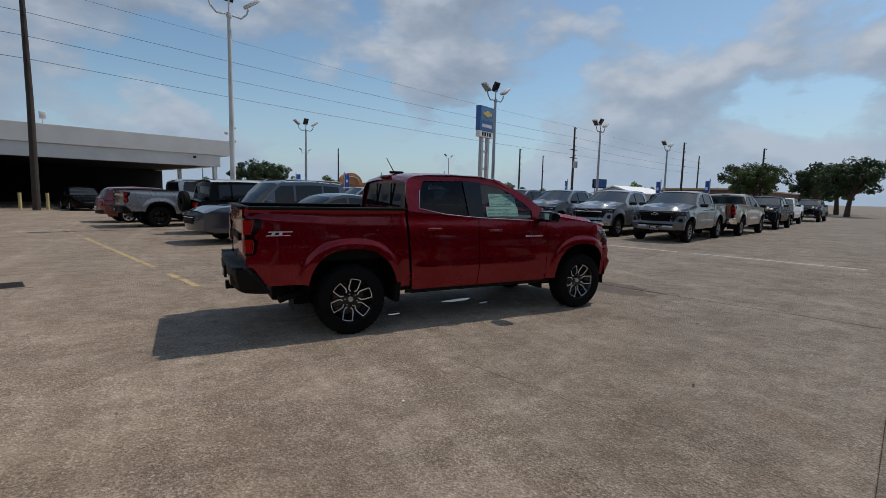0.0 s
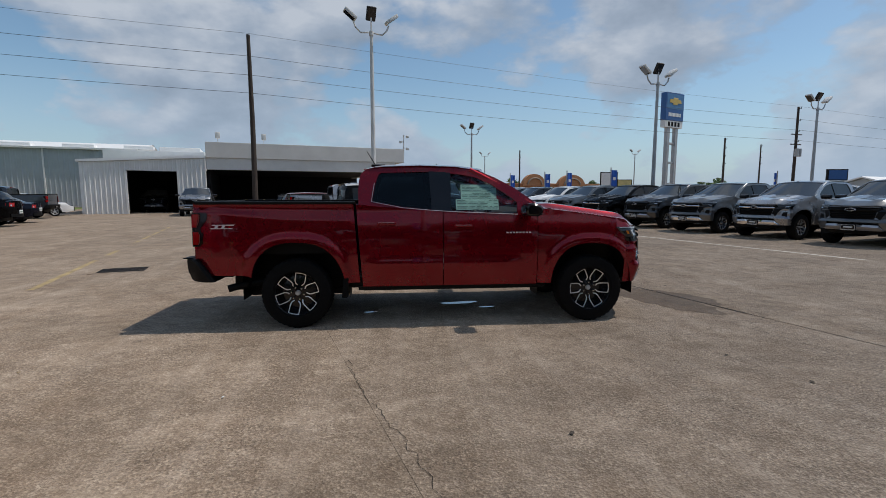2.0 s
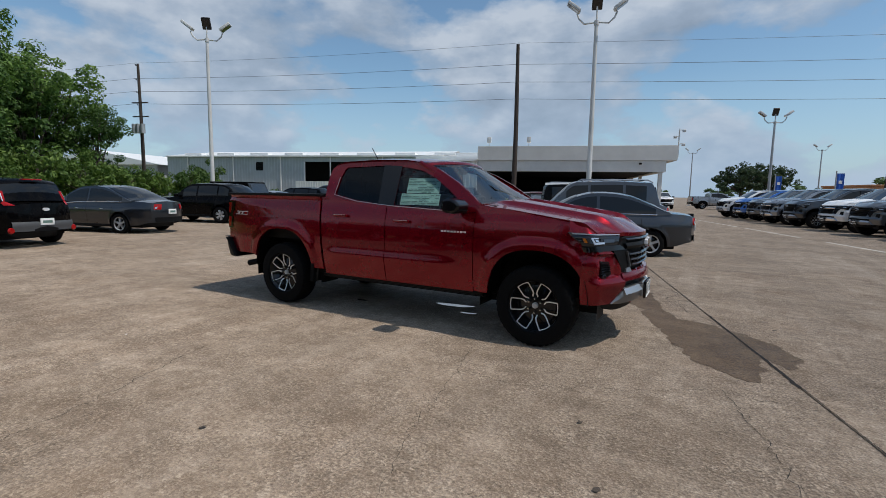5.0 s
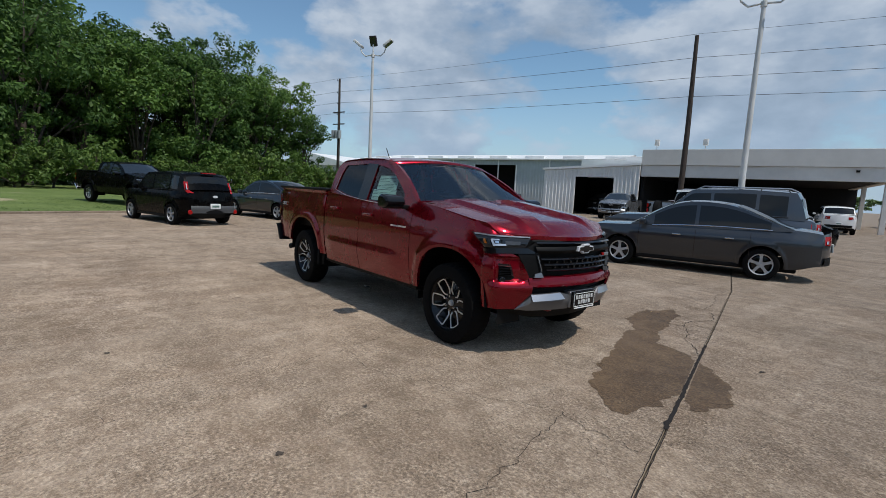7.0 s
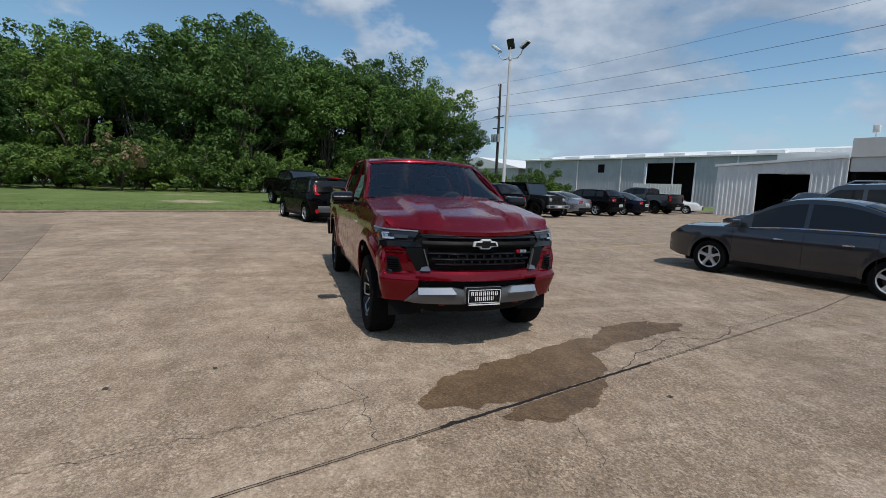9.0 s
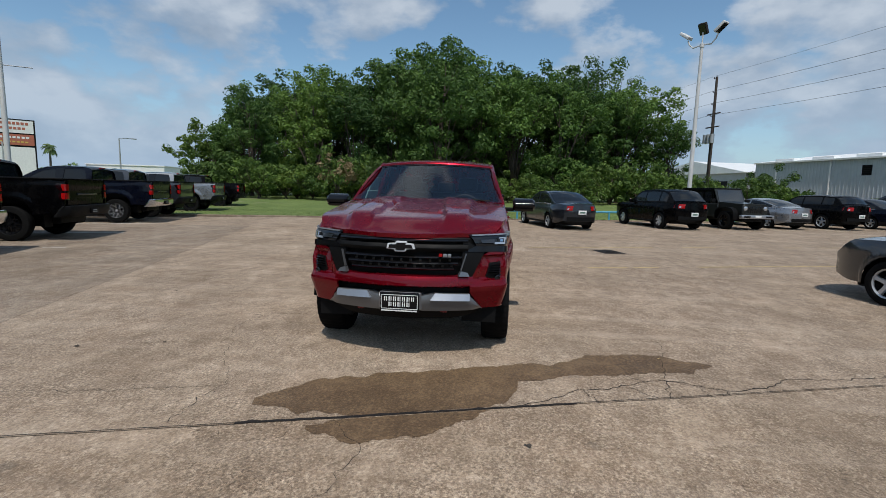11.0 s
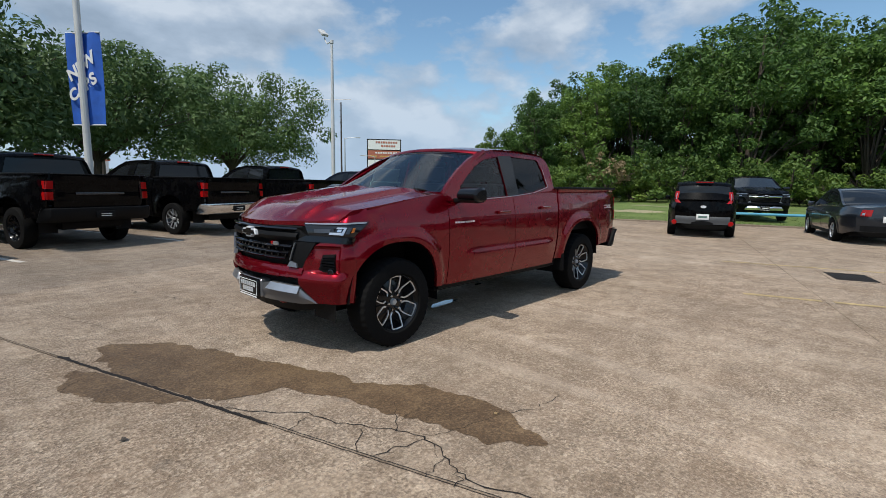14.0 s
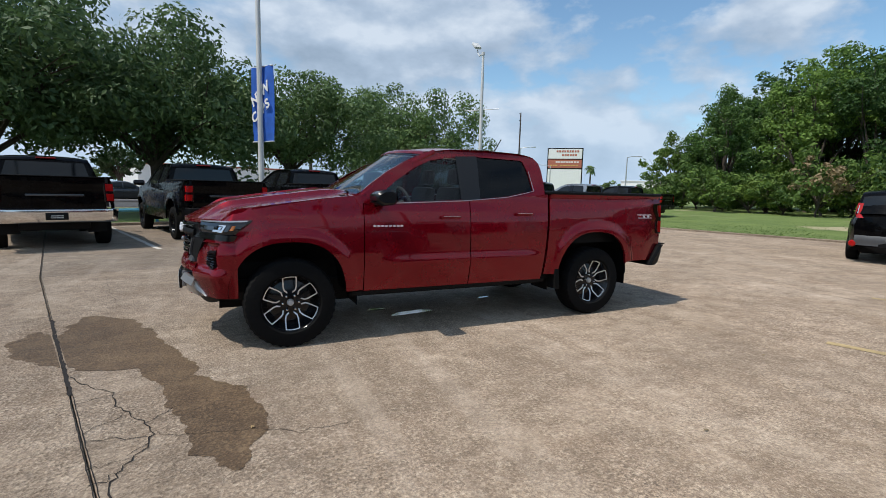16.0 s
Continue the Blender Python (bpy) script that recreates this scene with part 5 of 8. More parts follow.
# ---- saloons, hatchbacks and off-roaders ----
def car(m, name, paint, label, category, group="", L=4.6, W=1.78, H=1.48, base=2.7, r=0.32, sill=0.26, belt=0.92, hood=0.80, nose=0.62, deck=0.98, tail=0.90, cowl=0.75,
        roof_f=0.25, roof_r=-0.75, back=-1.55, pillars=(-0.32,), wheels="car", rails=False, spare=False, wr=0.74, lamps="sedan", plate=True, rack=False):
    """A passenger car built from its side line: cowl, roof_f, roof_r and back are the feet and ends of the roof along x."""
    T = thing(name, m, label, category, group)
    hf, hr = L / 2 * 0.99, -L / 2 * 0.99
    ax = base / 2
    off = (L / 2 - 0.40 * (L - base) - ax) * 0.2
    a_w = r * 1.18
    def top(x):
        if x > cowl:
            k = (x - cowl) / (hf - cowl)
            return belt + (hood - belt) * (k ** 0.8) + (nose - hood) * smoothstep(0.66, 1.04, k)
        if x < back:
            k = (x - back) / (hr - back)
            return deck + (tail - deck) * k ** 2
        k = (x - cowl) / (back - cowl)
        return belt + (deck - belt) * k
    def bottom(x):
        z = sill + 0.06 * smoothstep(hf - 0.35, hf, x) + 0.10 * smoothstep(hr + 0.45, hr, x)
        for xc in (ax, -ax):
            d = abs(x - xc) / a_w
            if d < 1:
                z = max(z, r + a_w * math.sqrt(1 - d * d))
        return z
    def yy(x, z):
        k = (z - sill) / (belt - sill)
        y = W / 2 * interp(k, [(0, 0.93), (0.2, 0.965), (0.5, 0.985), (0.72, 1.0), (0.80, 0.992), (0.9, 0.965), (1.0, 0.925), (1.2, 0.86)])
        e = max(0.0, (abs(x) - L * 0.30) / (L * 0.20))
        y *= 1 - (0.30 if lamps == 'sedan' else 0.20) * e ** 2.6
        for xc in (ax, -ax):
            d = math.hypot(x - xc, max(0, z - r)) / (a_w + 0.07)
            y += 0.018 * (1 - smoothstep(0.93, 1.0, d))
        return y
    xs = {round(v, 4) for v in lin(hr, hf, int(L / 0.09))}
    for xc in (ax, -ax):
        xs |= {round(xc + a_w * math.cos(math.pi * k / 24), 4) for k in range(25)}
        xs |= {round(xc + (a_w + 0.07) * math.cos(math.pi * k / 18), 4) for k in range(19)}
    xs = sorted(xs)
    zmax = max(belt, deck, hood) + 0.02
    lv = lin(sill, zmax, 14)
    bm = bmesh.new()
    for s in (-1, 1):
        rows = []
        for x in xs:
            lo, hi = bottom(x), top(x)
            rows.append([bm.verts.new((x, s * yy(x, max(lo, min(hi, z))), max(lo, min(hi, z)))) for z in lv])
        for a, b in zip(rows, rows[1:]):
            for j in range(14):
                bm.faces.new((a[j], b[j], b[j + 1], a[j + 1]))
    def lid(x, t):
        z = top(x)
        y = yy(x, z) * t
        return (x, y, z + 0.05 * (1 - t * t) * (W / 1.8))
    grid(bm, lid, xs, lin(-1, 1, 10))
    for xe, sg in ((hf, 1), (hr, -1)):
        def end(t, z):
            zz = max(bottom(xe), min(top(xe), z))
            k = (zz - bottom(xe)) / max(0.01, top(xe) - bottom(xe))
            return (xe + sg * (0.16 * (1 - t * t) + 0.03 * math.sin(k * math.pi) * (1 - t ** 4)), yy(xe, zz) * t, zz + 0.05 * (1 - t * t) * max(0, k - 0.8) * 5)
        grid(bm, end, lin(-1, 1, 14), lin(bottom(xe), top(xe), 9))
    bmesh.ops.remove_doubles(bm, verts=bm.verts, dist=0.002)
    bmesh.ops.dissolve_degenerate(bm, edges=bm.edges, dist=0.0006)
    part("body", bm, paint, T)
    # upper cabin: an arched side line, leaning in towards the roof
    yb, yt = W / 2 * 0.925, W / 2 * wr
    line = [(back - 0.02, deck - 0.03), (back + 0.02, deck), (roof_r, H - 0.055), ((roof_f + roof_r) / 2, H), (roof_f, H - 0.045), (cowl - 0.02, belt), (cowl + 0.02, belt - 0.03)]
    soft_l = min(0.24, 0.28 * (cowl - roof_f), 0.45 * (roof_r - back))
    def arch(x):
        return sum(interp(x + soft_l * k / 4, line) for k in range(-4, 5)) / 9
    def foot(x):
        k = (x - cowl) / (back - cowl)
        return belt + (deck - belt) * k - 0.03
    def lean_y(x, z):
        k = max(0.0, min(1.0, (z - belt) / (H - belt)))
        e = max(0.0, (abs(x) - L * 0.30) / (L * 0.20))
        return (yb + (yt - yb) * k ** 1.15) * (1 - 0.14 * e ** 2)
    def sidep(s, u, t):
        x = cowl + (back - cowl) * u
        z = foot(x) + max(0.0, arch(x) - foot(x)) * t
        return Vector((x, s * lean_y(x, z), z))
    def topp(x, w, up=0.0):
        z = arch(x)
        y = lean_y(x, z) * w
        return Vector((x + 0.10 * (1 - w * w) * (1 if x > 0 else -1) * smoothstep(0.1, 0.9, abs(x)), y, z + (0.045 if z > belt + 0.25 else 0.02) * (1 - abs(w) ** 2.5) + up))
    def corner(f, s, t):
        xa = (cowl + (roof_f - cowl) * t) if f == 0 else (back + (roof_r - back) * t)
        return Vector((xa, s * lean_y(xa, arch(xa)), arch(xa)))
    bm = bmesh.new()
    us, ts = lin(0, 1, 28), lin(0, 1, 6)
    for s in (-1, 1):
        grid(bm, lambda u, t: sidep(s, u, t), us, ts)
    grid(bm, lambda u, w: topp(cowl + (back - cowl) * u, w), us, lin(-1, 1, 10))
    bmesh.ops.remove_doubles(bm, verts=bm.verts, dist=0.003)
    part("cabin", bm, paint, T, "", 40)
    for nm, x0, x1 in (("windscreen", cowl - 0.06, roof_f + 0.06), ("rear_window", back + 0.03, roof_r - 0.02)):
        bm = bmesh.new()
        grid(bm, lambda x, w: topp(x, w, 0.006) + Vector((0.004 if x > 0 else -0.004, 0, 0)), lin(x0, x1, 8), lin(-0.93, 0.93, 10))
        part(nm, bm, GLASS_DARK, T)
    cuts = sorted([0.0] + [(cowl - p) / (cowl - back) for p in pillars] + [1.0])
    for s in (-1, 1):
        for a, b in zip(cuts, cuts[1:]):
            bm = bmesh.new()
            l, h = a + (0.16 if a == 0 else 0.012), b - (0.12 if b == 1 else 0.012)
            def win(u, t):
                q = sidep(s, u, t)
                q.y += s * 0.006
                return q
            grid(bm, win, lin(l, h, 10), lin(0.14, 0.86, 4))
            part("side_window", bm, GLASS_DARK, T)
        bm = bmesh.new()
        tube(bm, [sidep(s, u, 0.10) + Vector((0, s * 0.008, 0)) for u in lin(0.15, 0.89, 10)], 0.010, 5)
        part("window_trim", bm, CHROME if lamps == "sedan" else BLACK, T)
        # mirror, handles
        bm = bmesh.new()
        box(bm, cowl - 0.32, cowl - 0.20, s * (W / 2 + 0.07) - 0.09, s * (W / 2 + 0.07) + 0.07, belt + 0.02, belt + 0.15, 0.03)
        part("mirror", bm, paint, T)
        for p in ((cowl + pillars[0]) / 2 - 0.30, pillars[0] - 0.62):
            bm = bmesh.new()
            z = belt - 0.14
            box(bm, p - 0.08, p + 0.08, s * (yy(p, z) + 0.012) - 0.010, s * (yy(p, z) + 0.012) + 0.010, z - 0.012, z + 0.012, 0.006)
            part("door_handle", bm, paint if lamps != "sedan" else CHROME, T)
        for p in (cowl - 0.18, pillars[0], max(back + 0.12, pillars[0] - 0.98)):
            bm = bmesh.new()
            tube(bm, [(p, s * (yy(p, z) + 0.001), z) for z in lin(sill + 0.08, belt - 0.01, 8)], 0.004, 4)
            part("door_gap", bm, CRACK, T)
        bm = bmesh.new()
        box(bm, -ax + a_w, ax - a_w, s * W / 2 * 0.93 - 0.03, s * W / 2 * 0.93 + 0.025, sill - 0.05, sill + 0.03, 0.01)
        part("sill_trim", bm, BLACK, T)
        # lamps
        bm = bmesh.new()
        zf = nose - 0.02
        def hl(u, v):
            t = 0.60 + 0.40 * u
            x = hf + 0.16 * (1 - t * t) - 0.10 * u + 0.012
            return (x - 0.22 * max(0, u - 0.7), s * yy(hf, zf) * min(1.0, t) * (1.0 + 0.05 * u), zf - 0.14 + 0.14 * v)
        grid(bm, hl, lin(0, 1, 6), lin(0, 1, 3))
        part("headlight", bm, LENS, T, "clear headlight")
        bm = bmesh.new()
        if lamps == "tall":
            z0, z1, t0, t1 = deck - 0.05, H - 0.28, 0.84, 1.02
        else:
            z0, z1, t0, t1 = tail - 0.20, tail - 0.03, 0.58, 1.02
        def tl(u, v):
            t = t0 + (t1 - t0) * u
            z = z0 + (z1 - z0) * v
            if lamps == "tall" and z > deck:
                kk = (z - deck) / (H - 0.07 - deck)
                c = corner(1, s, max(0, min(1, kk)))
                return (c.x - 0.03 + 0.10 * max(0, u - 0.5), c.y * (0.88 + 0.14 * u), z)
            return (hr - 0.16 * (1 - min(1, t) ** 2) - 0.03 + 0.24 * max(0.0, u - 0.55), s * (yy(hr, z) * min(t, 1.0) * (1 + 0.09 * max(0, u - 0.5)) + 0.006), z)
        grid(bm, tl, lin(0, 1, 6), lin(0, 1, 4))
        tail_lamp = part("tail_light", bm, LAMPRED, T, "red tail light")
        bm = bmesh.new()
        def clear(u, v):
            p = tl(0.46 + 0.16 * u, (0.30 if lamps == "tall" else 0.15) + (0.55 if lamps == "tall" else 0.35) * v)
            return (p[0] - 0.008, p[1] + s * 0.004, p[2])
        grid(bm, clear, lin(0, 1, 3), lin(0, 1, 4))
        part("reverse_lens", bm, LED, tail_lamp, "pale reversing lens")
        for xc in (ax, -ax):
            wheel(T, xc, s * (W / 2 - 0.115), r, r, wheels, s, 0.215)
            bm = bmesh.new()
            grid(bm, lambda t, y: (xc + a_w * 1.02 * math.cos(t), s * y, r + a_w * 1.02 * math.sin(t)), lin(-0.2, math.pi + 0.2, 14), [W / 2 * 0.95, W * 0.25])
            part("wheel_housing", bm, BLACK, T)
        if rails:
            bm = bmesh.new()
            tube(bm, [(roof_f - 0.1, s * yt * 0.93, H - 0.03), (roof_f - 0.25, s * yt * 0.93, H + 0.045), (roof_r + 0.2, s * yt * 0.93, H + 0.045), (roof_r + 0.05, s * yt * 0.93, H - 0.03)], 0.018, 8)
            part("roof_rail", bm, BLACK if not rack else SATIN, T)
    bm = bmesh.new()
    box(bm, hr + 0.35, hf - 0.35, -W * 0.36, W * 0.36, sill - 0.08, sill + 0.12, 0.03)
    part("floor_pan", bm, BLACK, T)
    bm = bmesh.new()
    t_w = 0.52
    grid(bm, lambda t, z: (hf + 0.16 * (1 - t * t) + 0.042, yy(hf, z) * t, z), lin(-t_w, t_w, 8), lin(nose - 0.30, nose - 0.07, 4))
    gr = part("grille", bm, BLACK, T)
    for k in range(3):
        bm = bmesh.new()
        z = nose - 0.26 + 0.07 * k
        tube(bm, [(hf + 0.16 * (1 - t * t) + 0.046, yy(hf, z) * t, z) for t in lin(-t_w, t_w, 6)], 0.009, 6)
        part("grille_bar", bm, CHROME if k == 2 else BLACK, gr)
    bm = bmesh.new()
    grid(bm, lambda t, z: (hr - 0.16 * (1 - t * t) - 0.036, yy(hr, z) * t, z), lin(-0.9, 0.9, 8), lin(sill + 0.11, sill + 0.26, 3))
    part("rear_bumper", bm, BLACK, T)
    if plate:
        bm = bmesh.new()
        zp = tail - 0.27 if lamps == "sedan" else sill + 0.34
        box(bm, hr - 0.215, hr - 0.19, -0.16, 0.16, zp - 0.08, zp + 0.08, 0.004)
        pl = part("rear_plate", bm, WHITE, T, "white number plate")
        bm = bmesh.new()
        box(bm, hr - 0.218, hr - 0.210, -0.11, 0.11, zp - 0.03, zp + 0.03, 0)
        part("plate_bar", bm, PRINT, pl)
    if rack:
        for k in range(4):
            bm = bmesh.new()
            x = roof_f - 0.3 + (roof_r - roof_f + 0.5) * k / 3
            tube(bm, [(x, -yt * 0.93, H + 0.05), (x, yt * 0.93, H + 0.05)], 0.014, 6)
            part("rack_bar", bm, BLACK, T)
    if spare:
        bm = bmesh.new()
        lathe(bm, [(0.10, -0.10), (r * 0.9, -0.11), (r, -0.06), (r, 0.06), (r * 0.9, 0.11), (0.10, 0.10)], 28)
        bmesh.ops.rotate(bm, cent=(0, 0, 0), matrix=Matrix.Rotation(math.pi / 2, 3, "Z"), verts=bm.verts)
        bmesh.ops.translate(bm, vec=(hr - 0.30, -0.1, belt + 0.02), verts=bm.verts)
        part("spare_wheel", bm, RUBBER, T, "spare tyre on the back door")
    return T


# ---- ground ----
def sheet(name, us, vs, z, mat, label, category="ground", rise=None):
    bm = bmesh.new()
    grid(bm, lambda u, v: (u, v, z + (rise(u, v) if rise else 0)), us, vs)
    ob = part(name, bm, mat)
    ob.matrix_basis = lot(0, 0)
    return tagged(ob, label, category, "", "structure")


V_JOINT, DU, DV = 4.30, 4.95, 8.95
sheet("ground", lin(-900, 900, 12), lin(-900, 900, 12), -0.03, CONCRETE, "worn tan concrete ground reaching the horizon")
LOT_W, LOT_S = -16.6, -14.6
lawn_w = sheet("lawn_west", [-260, -120, -60] + lin(-45, LOT_W, 30), lin(-90, 58, 60), 0.035, LAWN, "mown grass verge with bare patches beside the paving", "lawn",
               lambda u, v: 0.25 * smoothstep(LOT_W - 1, -40, u) + 0.05 * noise.noise((u * 0.3, v * 0.3, 0)))
lawn_s = sheet("lawn_south", lin(LOT_W, 60, 40), lin(-27, LOT_S, 10), 0.035, LAWN, "grass strip under the oaks beside the paving", "lawn",
               lambda u, v: 0.05 * noise.noise((u * 0.3, v * 0.3, 2)))
road = sheet("road", lin(-200, 200, 8), [-44, -29], -0.01, ASPHALT, "dark asphalt street beyond the oaks", "road")
for nm, (u0, u1, v0, v1) in (("kerb_west", (LOT_W - 0.16, LOT_W, LOT_S - 0.16, 58)), ("kerb_south", (LOT_W, 60, LOT_S - 0.16, LOT_S))):
    bm = bmesh.new()
    box(bm, u0, u1, v0, v1, -0.03, 0.06, 0.015)
    ob = part(nm, bm, CONCRETE)
    ob.matrix_basis = lot(0, 0)
    tagged(ob, "low concrete kerb between paving and grass", "kerb", "", "structure")

# ---- pickup trucks ----
hero = pickup(pose(0, 0, 0), RED, "glossy dark red crew-cab pickup truck with black and silver wheels", hero=True, wheels="hero")
BIG = (1.09, 1.09, 1.065)
ROWN = "trucks in the north rows"
rnd = random.Random(11)
proto = pickup(lot(16.1, 2.2, 0, 180), STEELP, "slate grey crew-cab pickup truck parked in a row on concrete", group=ROWN, S=BIG, wheels="hero", front="body")
proto_c = pickup(lot(16.1, 4.95, 0, 180), SILVERP, "silver crew-cab pickup truck with chrome bumper parked in a row", group=ROWN, S=BIG, wheels="hero", front="chrome", bump=CHROME)
proto_b = pickup(lot(-3.7, -10.95, 0, -90), BLACKP, "black crew-cab pickup truck with chrome rear bumper parked in a row", group="trucks in the south row", S=BIG, wheels="hero", front="chrome", bump=CHROME)
proto_k = pickup(lot(-0.41, -10.95, 0, -90), BLACKP, "black crew-cab pickup truck with black bumper and wheels", group="trucks in the south row", S=BIG, wheels="black", front="black")


def put_truck(src, old, paint, u, v, h, label, group=""):
    ob = recolour(copy_thing(src, lot(u, v, 0, h)), old, paint)
    return tagged(ob, label, "pickup truck", group)


NAMES = {STEELP: "slate grey", SILVERP: "silver", BLACKP: "black", WHITEP: "white", GREYP: "dark grey", NAVYP: "dark navy", BLUEP: "bright blue", TANP: "tan"}
for k, (src, col) in enumerate([(1, STEELP), (0, GREYP), (1, BLACKP), (0, STEELP), (1, WHITEP), (0, GREYP), (1, SILVERP), (0, STEELP), (1, BLUEP), (0, WHITEP)]):
    s, o = ((proto, STEELP), (proto_c, SILVERP))[src]
    put_truck(s, o, col, 16.1 + rnd.uniform(-0.25, 0.25), 7.7 + 2.75 * k, 180 + rnd.uniform(-1.2, 1.2), NAMES[col] + " crew-cab pickup truck parked nose-out in a row", ROWN)
for k, col in enumerate([TANP, GREYP, WHITEP, STEELP, BLACKP]):
    put_truck(proto_c, SILVERP, col, 22.6 + rnd.uniform(-0.25, 0.25), 1.9 + 2.85 * k, rnd.uniform(-1.2, 1.2), NAMES[col] + " crew-cab pickup truck parked tail to tail with a row", ROWN)
for k, col in enumerate([BLACKP, GREYP, WHITEP, SILVERP]):
    put_truck(proto, STEELP, col, 30.5, 1.9 + 2.9 * k, 180, NAMES[col] + " crew-cab pickup truck parked in a far row", ROWN)
for k, col in enumerate([WHITEP, STEELP, BLACKP]):
    put_truck(proto, STEELP, col, 39.0, 2.5 + 2.9 * k, 180, NAMES[col] + " crew-cab pickup truck parked in a far row", ROWN)
put_truck(proto, STEELP, BLACKP, 49.0, 2.0, 180, "black crew-cab pickup truck at the end of the lot", ROWN)
ROWS = "trucks in the south row"
for u, src, col, dv in ((2.9, 0, BLACKP, 0.1), (6.2, 0, BLACKP, 0.0), (-7.35, 1, BLACKP, 0.2), (-13.35, 0, NAVYP, -0.2), (-16.2, 1, GREYP, -0.2), (-20.65, 1, SILVERP, 0), (-25.7, 1, BLACKP, 0)):
    put_truck((proto_b, proto_k)[src], BLACKP, col, u, -10.95 + dv, -90 + rnd.uniform(-1, 1), NAMES[col] + " crew-cab pickup truck parked with its tail to the aisle", ROWS)
grass_truck = recolour(copy_thing(proto_c, pose(-22.2, -0.9, 0.09, 0, 0, 23)), SILVERP, BLACKP)
tagged(grass_truck, "black crew-cab pickup truck with chrome grille standing on the grass", "pickup truck")
put_truck(proto, STEELP, SILVERP, -5.3, 32.6, -90, "silver pickup truck facing out beside the garage", "")
put_truck(proto_k, BLACKP, SILVERP, 2.6, 17.6, 0, "silver pickup truck parked with its tail to the aisle", "")
put_truck(proto_k, BLACKP, GREYP, -16.2, 31.0, 180, "dark pickup truck with a white load in its bed", "")
put_truck(proto_k, BLACKP, BLACKP, -9.0, 41.5, -90, "dark pickup truck standing inside the garage", "")
for u, v, col, h in ((14.5, 56, WHITEP, -90), (21, 57, SILVERP, 0), (27, 56, BLACKP, 0)):
    put_truck(proto, STEELP, col, u, v, h, NAMES[col] + " pickup truck far across the lot", "")

# ---- cars ----
SED = dict(L=4.62, W=1.76, H=1.50, base=2.70, r=0.315, sill=0.26, belt=0.92, hood=0.87, nose=0.64, deck=1.02, tail=0.97, cowl=1.15, roof_f=0.28, roof_r=-0.80, back=-1.80, pillars=(-0.15,))
SUV = dict(L=4.75, W=1.88, H=1.70, base=2.78, r=0.36, sill=0.33, belt=1.10, hood=1.03, nose=0.88, deck=1.18, tail=1.12, cowl=0.92, roof_f=0.22, roof_r=-1.85, back=-2.18, pillars=(-0.25, -1.25), lamps="suv")
car(lot(2.45, 7.0, 0, 180), "sedan", GREYP, "dark grey four-door sedan with five-spoke alloy wheels", "car", **SED)
car(lot(2.35, 10.0, 0, 180), "roof_rack_suv", paint_mat("slate_blue_paint", (0.050, 0.060, 0.078), 0.4, 0.3, 0.2), "blue-grey off-road wagon with roof rails", "car", **{**SUV, "L": 4.95, "H": 1.86, "roof_r": -2.1, "back": -2.25, "rails": True, "rack": True, "belt": 1.12, "wr": 0.8})
rover = car(lot(3.2, 13.3, 0, 0), "off_roader", BLACKP, "boxy black off-roader with white roof and spare tyre", "car", **{**SUV, "L": 4.6, "H": 1.85, "roof_f": 0.45, "cowl": 0.75, "roof_r": -1.9, "back": -2.0, "spare": True, "rails": True, "rack": True, "wr": 0.8})
car(lot(1.7, 20.8, 0, 0), "hatchback", paint_mat("maroon_paint", (0.12, 0.012, 0.014)), "dark red hatchback parked near the canopy", "car", **{**SUV, "L": 4.3, "H": 1.55, "belt": 0.98, "hood": 0.92, "nose": 0.78, "deck": 1.02, "tail": 0.98, "sill": 0.28, "r": 0.32, "base": 2.6})
bm = bmesh.new()
grid(bm, lambda x, w: (x, 0.77 * w, 1.880 - 0.035 * ((x + 0.72) / 1.17) ** 2 + 0.045 * (1 - abs(w) ** 2.5) - (0.05 if abs(w) > 0.99 else 0.0)), lin(-1.93, 0.42, 12), [-1, -0.98, -0.7, -0.35, 0, 0.35, 0.7, 0.98, 1])
part("roof_panel", bm, WHITEP, rover, "white painted roof")
car(lot(0.9, 34.6, 0, -88), "saloon_car", BLACKP, "black saloon facing out from under the canopy edge", "car", **SED)
soul = car(lot(-12.5, 3.25, 0, 180), "hatchback", BLACKP, "black boxy hatchback with tall red tail lights", "car",
    **{**SUV, "L": 4.12, "W": 1.80, "H": 1.61, "base": 2.57, "r": 0.325, "sill": 0.27, "belt": 1.02, "hood": 0.98, "nose": 0.86, "deck": 1.05, "tail": 1.0, "cowl": 1.0, "roof_f": 0.40, "roof_r": -1.72, "back": -1.93, "pillars": (-0.15, -1.15), "lamps": "tall", "wr": 0.78})
car(lot(-13.15, 7.5, 0, 180), "sedan", paint_mat("charcoal_paint", (0.014, 0.017, 0.023), 0.4, 0.3, 0.2), "charcoal four-door sedan with red tail lights", "car", **{**SED, "L": 4.8, "W": 1.82, "base": 2.78})
car(lot(-13.55, 12.78, 0, 180), "sport_utility", BLACKP, "black mid-size sport utility with tinted windows", "car", **{**SUV, "L": 4.55, "H": 1.68, "belt": 1.08, "deck": 1.16, "roof_r": -1.62, "back": -2.12, "wheels": "spoke"})
OLIVE = paint_mat("olive_paint", (0.020, 0.022, 0.020), 0.3, 0.3, 0.15, 0.6)


